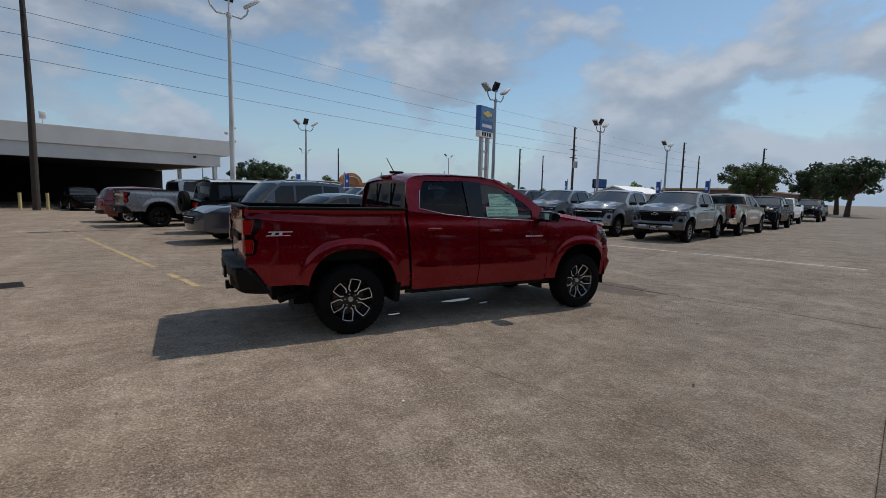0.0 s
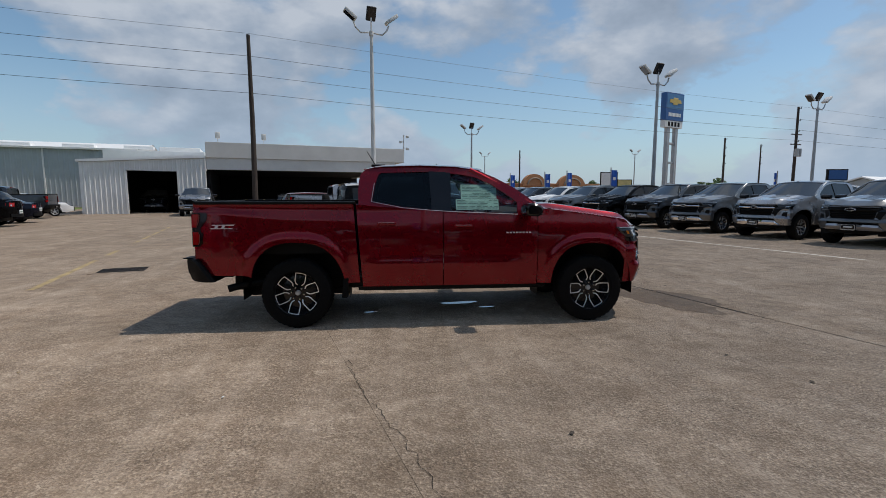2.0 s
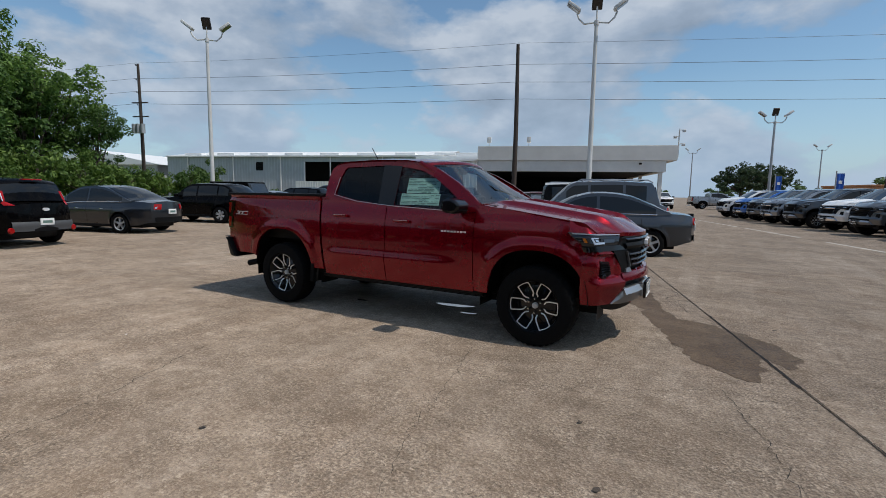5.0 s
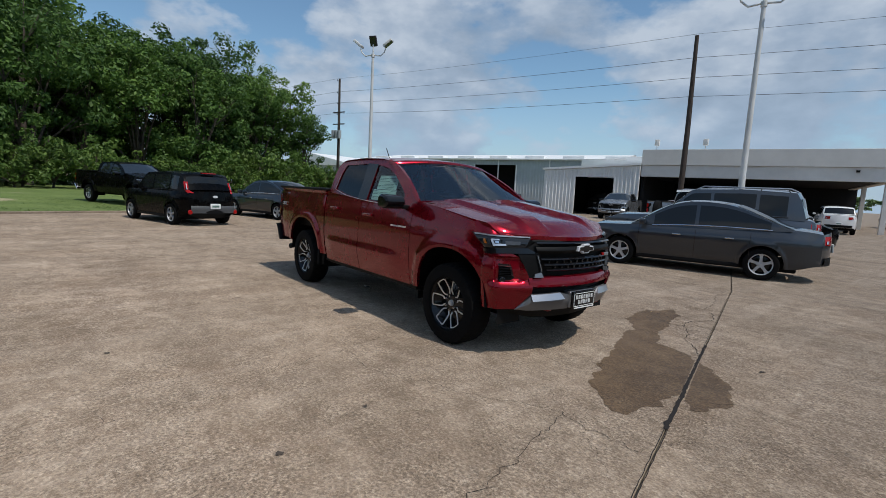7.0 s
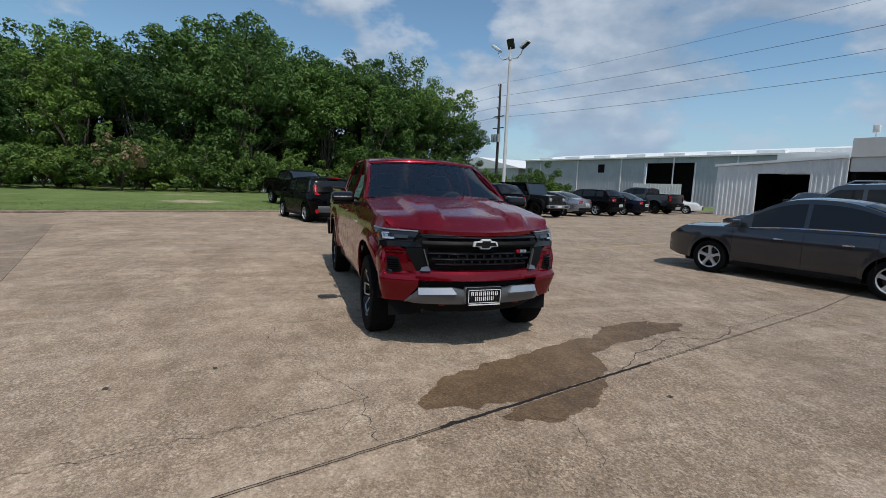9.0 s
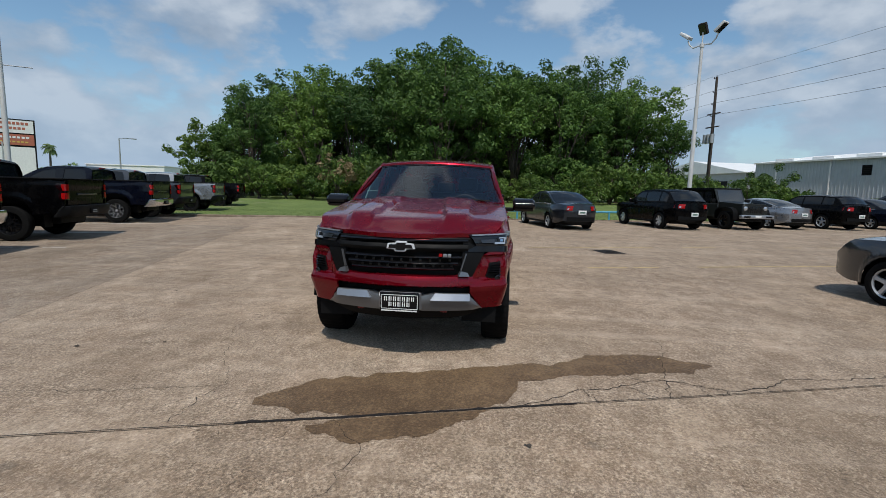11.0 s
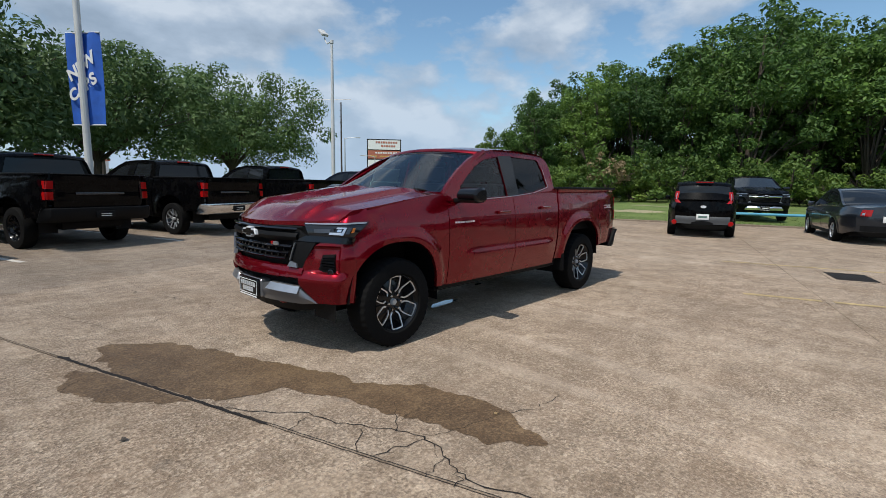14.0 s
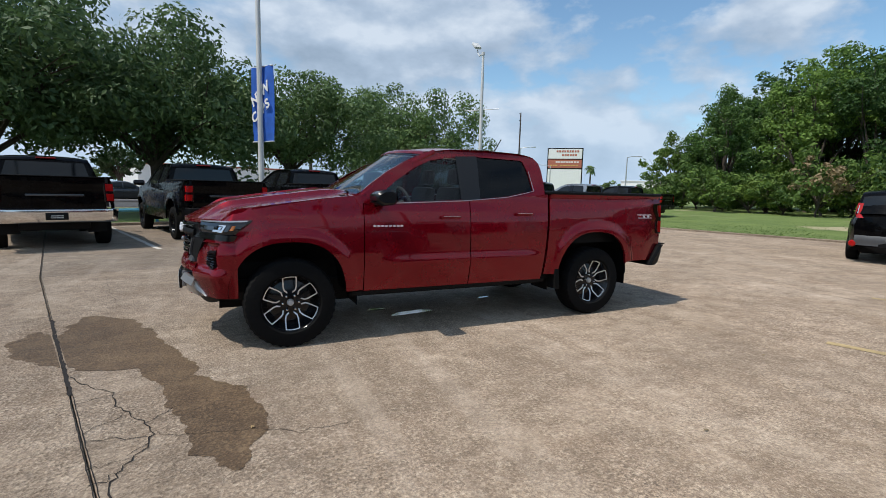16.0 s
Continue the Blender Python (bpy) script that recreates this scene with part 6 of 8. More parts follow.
def jeep(m, paint, label):
    """An upright off-roader: flat hood, slotted grille, separate fenders and a square hardtop."""
    T = thing("jeep", m, label, "car")
    bm = bmesh.new()
    prism(bm, [(-1.95, 0.52), (0.62, 0.52), (0.62, 1.12), (-1.95, 1.14)], "y", -0.76, 0.76, 0.02)
    part("tub", bm, paint, T)
    bm = bmesh.new()
    grid(bm, lambda x, y: (x, y * (0.70 - 0.09 * smoothstep(0.6, 1.9, x)), 1.20 - 0.05 * smoothstep(0.6, 1.9, x) + 0.04 * (1 - (y / 1.0) ** 2) - (0.55 if abs(y) > 0.999 else 0.0)), lin(0.60, 1.88, 8), [-1, -0.99, -0.6, -0.3, 0, 0.3, 0.6, 0.99, 1])
    part("hood", bm, paint, T)
    bm = bmesh.new()
    prism(bm, [(-0.63, 0.66), (-0.63, 1.06), (-0.52, 1.16), (0.52, 1.16), (0.63, 1.06), (0.63, 0.66)], "x", 1.86, 1.94, 0.01)
    gr = part("grille", bm, paint, T)
    for k in range(7):
        bm = bmesh.new()
        y = (k - 3) * 0.105
        box(bm, 1.935, 1.946, y - 0.033, y + 0.033, 0.76, 1.08, 0.004)
        part("grille_slot", bm, GLOSSB, gr)
    for s in (-1, 1):
        bm = bmesh.new()
        lathe(bm, [(0.0, 0.03), (0.06, 0.025), (0.092, 0.012), (0.098, -0.02)], 18)
        bmesh.ops.rotate(bm, cent=(0, 0, 0), matrix=Matrix.Rotation(-math.pi / 2, 3, "Z"), verts=bm.verts)
        bmesh.ops.translate(bm, vec=(1.95, s * 0.50, 0.96), verts=bm.verts)
        part("headlight", bm, LED, T, "round clear headlight")
        for xc in (1.22, -1.24):
            bm = bmesh.new()
            grid(bm, lambda t, y: (xc + 0.56 * math.copysign(abs(math.cos(t)) ** 0.6, math.cos(t)), s * y, 0.46 + 0.49 * math.sin(t) ** 0.55 if math.sin(t) > 0 else 0.46), lin(0, math.pi, 16), [0.70, 0.93, 0.935])
            r = bmesh.ops.extrude_face_region(bm, geom=list(bm.faces))
            bmesh.ops.translate(bm, vec=(0, 0, 0.045), verts=[g for g in r["geom"] if isinstance(g, bmesh.types.BMVert)])
            part("fender", bm, BLACK, T, "black plastic fender flare")
            wheel(T, xc, s * 0.80, 0.40, 0.40, "black", s, 0.25)
        bm = bmesh.new()
        prism(bm, [(-1.93, 1.13), (0.40, 1.12), (0.20, 1.76), (-1.86, 1.78)], "y", s * 0.735, s * 0.70, 0.008)
        side = part("hardtop_side", bm, BLACKP, T, "black hardtop side")
        for x0, x1 in ((-1.78, -1.02), (-0.92, -0.36), (-0.28, 0.24)):
            bm = bmesh.new()
            vs = [(x0, 1.20), (x1, 1.20), (x1 - (0.10 if x1 > 0 else 0), 1.66), (x0, 1.66)]
            bm.faces.new([bm.verts.new((x, s * 0.742, z)) for x, z in vs])
            part("side_window", bm, GLASS_DARK, side)
        bm = bmesh.new()
        box(bm, 0.42, 0.54, s * 0.90 - 0.10, s * 0.90 + 0.10, 1.16, 1.34, 0.03)
        part("mirror", bm, BLACK, T)
        bm = bmesh.new()
        box(bm, -1.99, -1.94, s * 0.66 - 0.07, s * 0.66 + 0.07, 0.86, 1.06, 0.01)
        part("tail_light", bm, LAMPRED, T)
    bm = bmesh.new()
    prism(bm, [(0.62, 1.14), (0.56, 1.14), (0.24, 1.80), (0.30, 1.80)], "y", -0.73, 0.73, 0.01)
    fr = part("windscreen_frame", bm, paint, T)
    bm = bmesh.new()
    bm.faces.new([bm.verts.new(q) for q in ((0.606, -0.66, 1.20), (0.606, 0.66, 1.20), (0.334, 0.62, 1.745), (0.334, -0.62, 1.745))])
    part("windscreen", bm, GLASS_RAKED, fr)
    bm = bmesh.new()
    box(bm, -1.90, 0.32, -0.72, 0.72, 1.77, 1.84, 0.03)
    part("roof", bm, BLACKP, T, "black hardtop roof")
    bm = bmesh.new()
    box(bm, -1.96, -1.90, -0.72, 0.72, 0.60, 1.78, 0.02)
    part("tail_door", bm, paint, T)
    for x, nm in ((2.05, "front_bumper"), (-2.03, "rear_bumper")):
        bm = bmesh.new()
        box(bm, x - 0.09, x + 0.09, -0.82, 0.82, 0.52, 0.68, 0.03)
        bp = part(nm, bm, SATIN if x > 0 else BLACK, T)
        if x > 0:
            for y in (-0.55, 0.55):
                bm = bmesh.new()
                box(bm, x + 0.06, x + 0.10, y - 0.16, y + 0.16, 0.565, 0.64, 0.01)
                part("fog_pocket", bm, BLACK, bp)
    bm = bmesh.new()
    box(bm, 2.14, 2.155, -0.15, 0.15, 0.56, 0.66, 0.003)
    part("plate", bm, WHITE, T)
    bm = bmesh.new()
    box(bm, -1.8, 1.8, -0.5, 0.5, 0.38, 0.55, 0.03)
    part("chassis", bm, BLACK, T)
    return T


jeep(lot(-13.5, 16.1, 0, 0), OLIVE, "dark olive upright off-roader with black hardtop facing the aisle")
# grey bumper, round reflectors, maker's oval and high brake light of the boxy hatchback
bm = bmesh.new()
grid(bm, lambda y, z: (-2.235 + 0.10 * (abs(y) / 0.72) ** 3 + (0.02 if z < 0.45 or z > 0.60 else 0.0), y, z), lin(-0.70, 0.70, 14), [0.40, 0.44, 0.50, 0.58, 0.62])
part("bumper_insert", bm, plain("grey_plastic", (0.075, 0.078, 0.082), 0.6), soul, "grey plastic bumper insert")
for y in (-0.72, 0.72):
    bm = bmesh.new()
    lathe(bm, [(0.0, 0.012), (0.055, 0.010), (0.075, -0.02)], 14)
    bmesh.ops.rotate(bm, cent=(0, 0, 0), matrix=Matrix.Rotation(math.pi / 2, 3, "Z"), verts=bm.verts)
    bmesh.ops.translate(bm, vec=(-2.14, y, 0.43), verts=bm.verts)
    part("reflector", bm, LAMPRED, soul)
bm = bmesh.new()
prism(bm, [(0.075 * math.cos(t), 0.90 + 0.038 * math.sin(t)) for t in lin(0, 5.95, 17)], "x", -2.245, -2.20)
part("badge", bm, BADGE, soul)
bm = bmesh.new()
box(bm, -1.90, -1.80, -0.22, 0.22, 1.585, 1.615, 0.008)
part("brake_light", bm, LAMPRED, soul)
car(lot(-14.4, 19.1, 0, 180), "coupe", SILVERP, "silver coupe with red tail lights", "car", **{**SED, "H": 1.39, "roof_r": -0.7, "belt": 0.88})
car(lot(-14.4, 22.2, 0, 180), "crossover", BLACKP, "black crossover parked in a row", "car", **{**SUV, "H": 1.62})
car(lot(-14.6, 25.4, 0, 180), "sedan", NAVYP, "dark blue sedan parked in a row", "car", **SED)
car(lot(-15.6, 34.3, 0, 20), "sedan", WHITEP, "white sedan parked beside the garage wall", "car", **SED)
car(lot(7.6, 34.5, 0, 90), "crossover", WHITEP, "white crossover standing before the canopy", "car", **SUV)
for k, (u, v, h) in enumerate(((-14, -36, 0), (-24, -38, 180), (-3, -39, 180), (8, -36, 0), (-40, -36, 0))):
    car(lot(u, v, -0.01, h), "crossover", (SILVERP, WHITEP, GREYP, BLUEP, BLACKP)[k], "passing-lane car far off on the street", "car", **(SUV if k % 2 else SED))


# ---- buildings ----
def ribbed(bm, u0, u1, v, z0, z1, step=0.3, depth=0.035, face=-1):
    n = int((u1 - u0) / step)
    prof = []
    for k in range(n):
        x = u0 + (u1 - u0) * k / n
        w = (u1 - u0) / n
        prof += [(x, 0), (x + w * 0.62, 0), (x + w * 0.70, depth), (x + w * 0.92, depth)]
    prof.append((u1, 0))
    zt = z1 if callable(z1) else (lambda x: z1)
    lo = [bm.verts.new((x, v + face * d, z0)) for x, d in prof]
    hi = [bm.verts.new((x, v + face * d, zt(x))) for x, d in prof]
    for i in range(len(prof) - 1):
        bm.faces.new((lo[i], lo[i + 1], hi[i + 1], hi[i]))


def show_room():
    B = thing("canopy_building", lot(0, 0), "flat-roofed white dealership building with a deep dark canopy", "building", "", "structure")
    u0, u1, v0, v1 = -4.9, 11.2, 36.65, 62.0
    bm = bmesh.new()
    box(bm, u0, u1 + 0.3, v0, v0 + 0.5, 4.35, 5.58, 0.02)
    box(bm, u1 - 0.2, u1 + 0.3, v0 + 0.5, v1, 4.35, 5.58, 0.02)
    part("fascia", bm, STUCCO, B, "pale stucco fascia")
    bm = bmesh.new()
    box(bm, u0, u1 - 0.5, v0 + 0.12, v0 + 0.55, 3.42, 4.345, 0.02)
    box(bm, u1 - 1.0, u1 - 0.5, v0 + 0.55, v1, 3.42, 4.345, 0.02)
    part("beam", bm, STUCCO2, B)
    # soffit and back walls painted near-black in place of canopy shade
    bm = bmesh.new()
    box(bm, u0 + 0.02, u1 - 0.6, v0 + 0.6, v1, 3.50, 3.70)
    part("soffit", bm, SHADE_AND_RIM, B)
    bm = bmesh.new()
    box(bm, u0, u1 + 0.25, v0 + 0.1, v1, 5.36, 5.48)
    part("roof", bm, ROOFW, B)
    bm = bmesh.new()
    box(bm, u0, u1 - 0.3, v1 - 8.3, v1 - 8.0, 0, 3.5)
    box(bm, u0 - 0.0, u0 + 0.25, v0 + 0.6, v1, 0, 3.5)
    part("back_wall", bm, SHADE_AND_RIM, B)
    for k in range(2):
        bm = bmesh.new()
        box(bm, u1 - 1.0, u1 - 0.7, v0 + 0.3 + 9 * k, v0 + 0.6 + 9 * k, -0.03, 3.42, 0.02)
        part("column", bm, STUCCO2, B)
    bm = bmesh.new()
    box(bm, 8.6, 8.8, v0 - 0.02, v0 + 0.13, 4.02, 4.16, 0.01)
    part("wall_lamp", bm, BLACK, B)
    # camera mast at the corner
    bm = bmesh.new()
    tube(bm, [(u1 + 0.35, v0 + 0.2, 4.6), (u1 + 0.35, v0 + 0.2, 6.9)], 0.05, 8)
    for z, d in ((6.8, 0.3), (6.3, -0.35), (5.7, 0.3)):
        tube(bm, [(u1 + 0.35, v0 + 0.2, z), (u1 + 0.35 + d, v0 + 0.1, z)], 0.03, 6)
        box(bm, u1 + 0.25 + d, u1 + 0.5 + d, v0 - 0.05, v0 + 0.2, z - 0.18, z + 0.02, 0.03)
    part("camera_mast", bm, WHITEPOLE, B)
    for u in (-4.0, -0.5):
        bm = bmesh.new()
        box(bm, u - 0.18, u + 0.18, v0 + 0.7, v0 + 1.0, 5.95, 6.45, 0.04, None)
        tube(bm, [(u, v0 + 0.85, 5.6), (u, v0 + 0.85, 6.0)], 0.03, 6)
        part("roof_flood_lamp", bm, WHITEPOLE, B)
    # garage wing
    G = thing("garage_wing", lot(0, 0), "white ribbed metal garage with an open dark doorway", "building", "", "structure")
    w0, w1, d0, d1 = -13.2, -4.92, -10.35, -6.9
    zt = lambda u: 3.80 + 0.50 * (u - w0) / (w1 - w0)
    bm = bmesh.new()
    ribbed(bm, w0, d0, v0, -0.03, zt, 0.30)
    ribbed(bm, d1, w1, v0, -0.03, zt, 0.30)
    ribbed(bm, d0, d1, v0, 3.27, zt, 0.30)
    part("front_wall", bm, METALW, G)
    bm = bmesh.new()
    vs = [(w0, v0), (w0, v0 + 14)]
    grid(bm, lambda v, z: (w0, v, z), lin(v0, v0 + 16, 4), [-0.03, 3.8])
    part("side_wall", bm, METALW, G)
    bm = bmesh.new()
    grid(bm, lambda u, v: (u, v, zt(u) + 0.02), [w0 - 0.15, w1], [v0 - 0.15, v0 + 16])
    r = bmesh.ops.extrude_face_region(bm, geom=list(bm.faces))
    bmesh.ops.translate(bm, vec=(0, 0, 0.18), verts=[g for g in r["geom"] if isinstance(g, bmesh.types.BMVert)])
    part("roof", bm, ROOFW, G)
    # the garage's inner shade is put into the colour of these walls
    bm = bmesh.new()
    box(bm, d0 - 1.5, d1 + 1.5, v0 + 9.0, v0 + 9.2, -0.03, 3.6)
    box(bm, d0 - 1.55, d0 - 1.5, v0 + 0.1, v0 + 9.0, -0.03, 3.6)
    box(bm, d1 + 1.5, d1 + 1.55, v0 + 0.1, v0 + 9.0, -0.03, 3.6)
    part("inner_wall", bm, SHADE_AND_RIM, G)
    for u in (d0, d1):
        bm = bmesh.new()
        box(bm, u - 0.07, u + 0.07, v0 - 0.05, v0 + 0.12, -0.03, 3.27, 0.01)
        part("door_post", bm, METALW, G)
    # long shed
    H = thing("long_shed", lot(0, 0), "long grey metal workshop shed with roof vents and an open bay", "building", "", "structure")
    s0, s1, sv = -62.0, -14.0, 64.0
    bm = bmesh.new()
    for a, b, z0, z1 in ((s0, -45.2, 0, 6.9), (-43.9, -36.6, 0, 6.9), (-36.6, -29.0, 6.0, 6.9), (-29.0, s1, 0, 6.9), (-45.2, -43.9, 0, 4.6), (-45.2, -43.9, 5.95, 6.9)):
        ribbed(bm, a, b, sv, z0 - 0.03 if z0 == 0 else z0, z1, 0.5, 0.03)
    part("front_wall", bm, METALG, H)
    bm = bmesh.new()
    grid(bm, lambda u, t: (u, sv - 0.3 + 24 * t, 6.95 + 1.6 * (1 - abs(2 * t - 1))), [s0 - 0.3, s1], [0, 0.5, 1.0])
    part("roof", bm, ROOFW, H)
    for k in range(8):
        bm = bmesh.new()
        u = s0 + 3 + 6.2 * k
        box(bm, u, u + 3.2, sv + 0.6, sv + 2.0, 7.0, 7.45, 0.05)
        part("roof_vent", bm, ROOFW, H)
    bm = bmesh.new()
    box(bm, s0, s1, sv - 0.38, sv - 0.26, 6.75, 6.98, 0.01)
    part("gutter", bm, METALW, H)
    for k in range(6):
        bm = bmesh.new()
        u = s0 + 4 + 8.6 * k
        box(bm, u, u + 0.14, sv - 0.16, sv - 0.02, 0, 6.8, 0.01)
        part("downpipe", bm, METALW, H)
    bm = bmesh.new()
    ribbed(bm, -36.5, -29.1, sv - 3.0, -0.03, 2.9, 0.4, 0.03)
    part("low_fence", bm, METALW, H, "white metal fence before the open bay")
    # near-black sheets carry the shade behind the open bay and the louvre
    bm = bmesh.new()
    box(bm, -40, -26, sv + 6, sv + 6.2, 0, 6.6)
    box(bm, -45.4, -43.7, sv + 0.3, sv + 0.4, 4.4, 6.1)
    part("inner_wall", bm, SHADE_AND_RIM, H)
    for u in (-36.6, -29.0):
        bm = bmesh.new()
        box(bm, u - 0.1, u + 0.1, sv - 0.08, sv + 0.1, 0, 6.0, 0.01)
        part("bay_post", bm, METALW, H)
    bm = bmesh.new()
    for k in range(5):
        z = 4.72 + 0.26 * k
        box(bm, -45.15, -43.95, sv - 0.05, sv + 0.03, z, z + 0.14, 0)
    part("louvre", bm, BLACK, H)
    # end shed further west
    W = thing("far_shed", lot(0, 0), "far grey metal shed with a white roof", "building", "", "structure")
    bm = bmesh.new()
    box(bm, -92, -66, 66, 84, -0.03, 5.6)
    part("walls", bm, METALG, W)
    bm = bmesh.new()
    prism(bm, [(-93, 5.6), (-65, 5.6), (-79, 8.2)], "y", 65.5, 84.5)
    part("roof", bm, ROOFW, W)
    # near-black block on the solid wall stands in for a shaded opening
    bm = bmesh.new()
    box(bm, -78, -70, 65.9, 66.2, 0, 4.2)
    part("bay", bm, SHADE_AND_RIM, W)
    bm = bmesh.new()
    box(bm, -88.5, -85.5, 65.9, 66.05, 2.0, 4.2)
    part("door", bm, WHITE, W)
    # roof box behind the wing
    R = thing("roof_unit", lot(0, 0), "white flat-roofed block behind the garage", "building", "", "structure")
    bm = bmesh.new()
    box(bm, -15.5, -6.0, 54, 66, -0.03, 6.1, 0.02)
    part("walls", bm, ROOFW, R)
    bm = bmesh.new()
    box(bm, -10.5, -6.5, 55, 60, 6.1, 6.6, 0.05)
    part("plant_box", bm, ROOFW, R)


show_room()
for u in (-2.1, -0.75):
    bm = bmesh.new()
    tube(bm, [(0, 0, -0.03), (0, 0, 1.05)], 0.09, 14)
    lathe_top = bm
    ob = part("bollard", bm, BOLL)
    ob.matrix_basis = lot(u, 35.3)
    tagged(ob, "pale yellow steel bollard before the canopy", "bollard", "bollards")


# ---- poles, lamps, wires ----
def lamp_post(u, v, h, turn=0.0, mat=WHITEPOLE, heads=3, label="tall white steel lamp post with three flood heads"):
    T = thing("lamp_post", lot(u, v, 0, turn), label, "lamp post", "lamp posts")
    bm = bmesh.new()
    tube(bm, [(0, 0, -0.03), (0, 0, h * 0.5), (0, 0, h - 0.6)], [0.115, 0.095, 0.07], 12)
    part("pole", bm, mat, T)
    bm = bmesh.new()
    box(bm, -0.28, 0.28, -0.28, 0.28, -0.03, 0.05, 0.02)
    part("base_plate", bm, mat, T)
    bm = bmesh.new()
    tube(bm, [(0, 0, h - 0.62), (0, 0, h - 0.45)], 0.10, 12)
    part("collar", bm, mat, T)
    arms = ((-0.85, 0.35), (0.85, 0.35), (0.0, 0.75))[:heads]
    for k, (dx, dz) in enumerate(arms):
        bm = bmesh.new()
        tube(bm, [(0, 0, h - 0.5), (dx * 0.55, 0, h - 0.55), (dx * 0.8, 0, h - 0.35), (dx * 0.9, 0, h - 0.2 + dz * 0.2)] if dx else [(0, 0, h - 0.5), (0, 0, h + 0.1)], 0.035, 8)
        arm = part("arm", bm, mat, T)
        bm = bmesh.new()
        m = Matrix.Translation((dx * 1.05, 0, h + dz * 0.35)) @ Matrix.Rotation(-0.65 * (1 if dx > 0 else -1 if dx < 0 else 0), 4, "Y") @ Matrix.Rotation(0.5 if dx == 0 else 0.0, 4, "X")
        box(bm, -0.30, 0.30, -0.20, 0.20, -0.07, 0.07, 0.03, m) if dx else box(bm, -0.20, 0.20, -0.09, 0.09, -0.28, 0.28, 0.03, m)
        part("flood_head", bm, WHITEPOLE if dx else GRATE, arm)
        bm = bmesh.new()
        box(bm, -0.25, 0.25, -0.16, 0.16, -0.078, -0.068, 0, m) if dx else box(bm, -0.16, 0.16, -0.10, -0.088, -0.23, 0.23, 0, m)
        part("lamp_glass", bm, LENS, arm)
    return T


lamp_post(3.0, 14.95, 8.8, 0)
lamp_post(17.9, 13.6, 7.7, 0, STEELPOLE)
lamp_post(17.8, 35.4, 7.6, 0, STEELPOLE)
lamp_post(-15.65, 15.95, 9.4, 20)
lamp_post(33.0, 14.5, 7.6, 0, STEELPOLE)
lamp_post(44.0, 13.0, 6.9, 0, STEELPOLE, 2, "grey steel lamp post with two flood heads")
thin_lamp = lamp_post(-17.0, -15.3, 9.7, 70, WHITEPOLE, 1, "tall thin lamp post with one flood head")
bm = bmesh.new()
tube(bm, [(-1.03 * math.cos(0.94), -1.03 * math.sin(0.94), 6.0), (1.03 * math.cos(0.94), 1.03 * math.sin(0.94), 6.1)], 0.022, 6)
part("cross_bar", bm, STEELPOLE, thin_lamp)


def street_lamp(u, v, h, turn):
    T = thing("street_lamp", lot(u, v, 0, turn), "slim grey street lamp with one arm", "street lamp", "street lamps")
    bm = bmesh.new()
    tube(bm, [(0, 0, -0.03), (0, 0, h * 0.6), (0, 0, h)], [0.14, 0.11, 0.08], 8)
    part("pole", bm, STEELPOLE, T)
    bm = bmesh.new()
    tube(bm, [(0, 0, h - 0.1), (0.9, 0, h + 0.1), (2.2, 0, h + 0.15)], 0.06, 6)
    arm = part("arm", bm, STEELPOLE, T)
    bm = bmesh.new()
    box(bm, 2.0, 2.8, -0.16, 0.16, h + 0.06, h + 0.22, 0.04)
    part("lamp_head", bm, STEELPOLE, arm)


for u, v, h, turn in ((-66.9, -52.3, 9.5, 120), (-76.1, -36.2, 7.9, 150), (-74.0, -50.5, 6.6, 300)):
    street_lamp(u, v, h, turn)
lamp_post(62, 60, 9, 0, STEELPOLE, 2, "grey steel lamp post far off")
lamp_post(40, 75, 9, 0, STEELPOLE, 2, "grey steel lamp post far off")
lamp_post(24, 80, 9, 0, STEELPOLE, 2, "grey steel lamp post far off")


def flag_pole():
    T = thing("banner_pole", lot(-4.05, -15.1, 0, -72), "white lamp pole carrying a blue cloth banner", "banner pole")
    bm = bmesh.new()
    tube(bm, [(0, 0, -0.03), (0, 0, 6), (0, 0, 12)], [0.12, 0.10, 0.08], 12)
    part("pole", bm, WHITEPOLE, T)
    bm = bmesh.new()
    def cloth(a, z):
        return (-0.62 + 1.20 * a, -0.14 + 0.05 * math.sin(a * 9 + z), z)
    grid(bm, cloth, lin(0, 1, 14), lin(3.15, 6.05, 14))
    r = bmesh.ops.extrude_face_region(bm, geom=list(bm.faces))
    bmesh.ops.translate(bm, vec=(0, 0.012, 0), verts=[g for g in r["geom"] if isinstance(g, bmesh.types.BMVert)])
    fl = part("banner", bm, FLAGBLUE, T, "bright blue cloth banner")
    for k, (txt, zz) in enumerate((("NEW", 4.85), ("CARS", 4.20))):
        cu = bpy.data.curves.new("lettering", "FONT")
        cu.body, cu.size, cu.align_x, cu.extrude, cu.shear = txt, 0.50 if k == 0 else 0.48, "CENTER", 0.006, 0.2
        cu.offset = 0.018
        cu.materials.append(WHITE)
        for sgn in (-1, 1):
            tx = new("lettering", cu)
            tx.parent = fl
            tx.matrix_basis = pose(0, -0.14 + (0.075 if sgn > 0 else -0.065), zz, 90, -34, 0 if sgn < 0 else 180)
            tx["label"] = "white printed words"
    for z in (3.15, 6.05):
        bm = bmesh.new()
        tube(bm, [(-0.64, -0.12, z), (0.60, -0.12, z)], 0.025, 8)
        part("banner_rod", bm, WHITEPOLE, T)
    return T


banner = flag_pole()


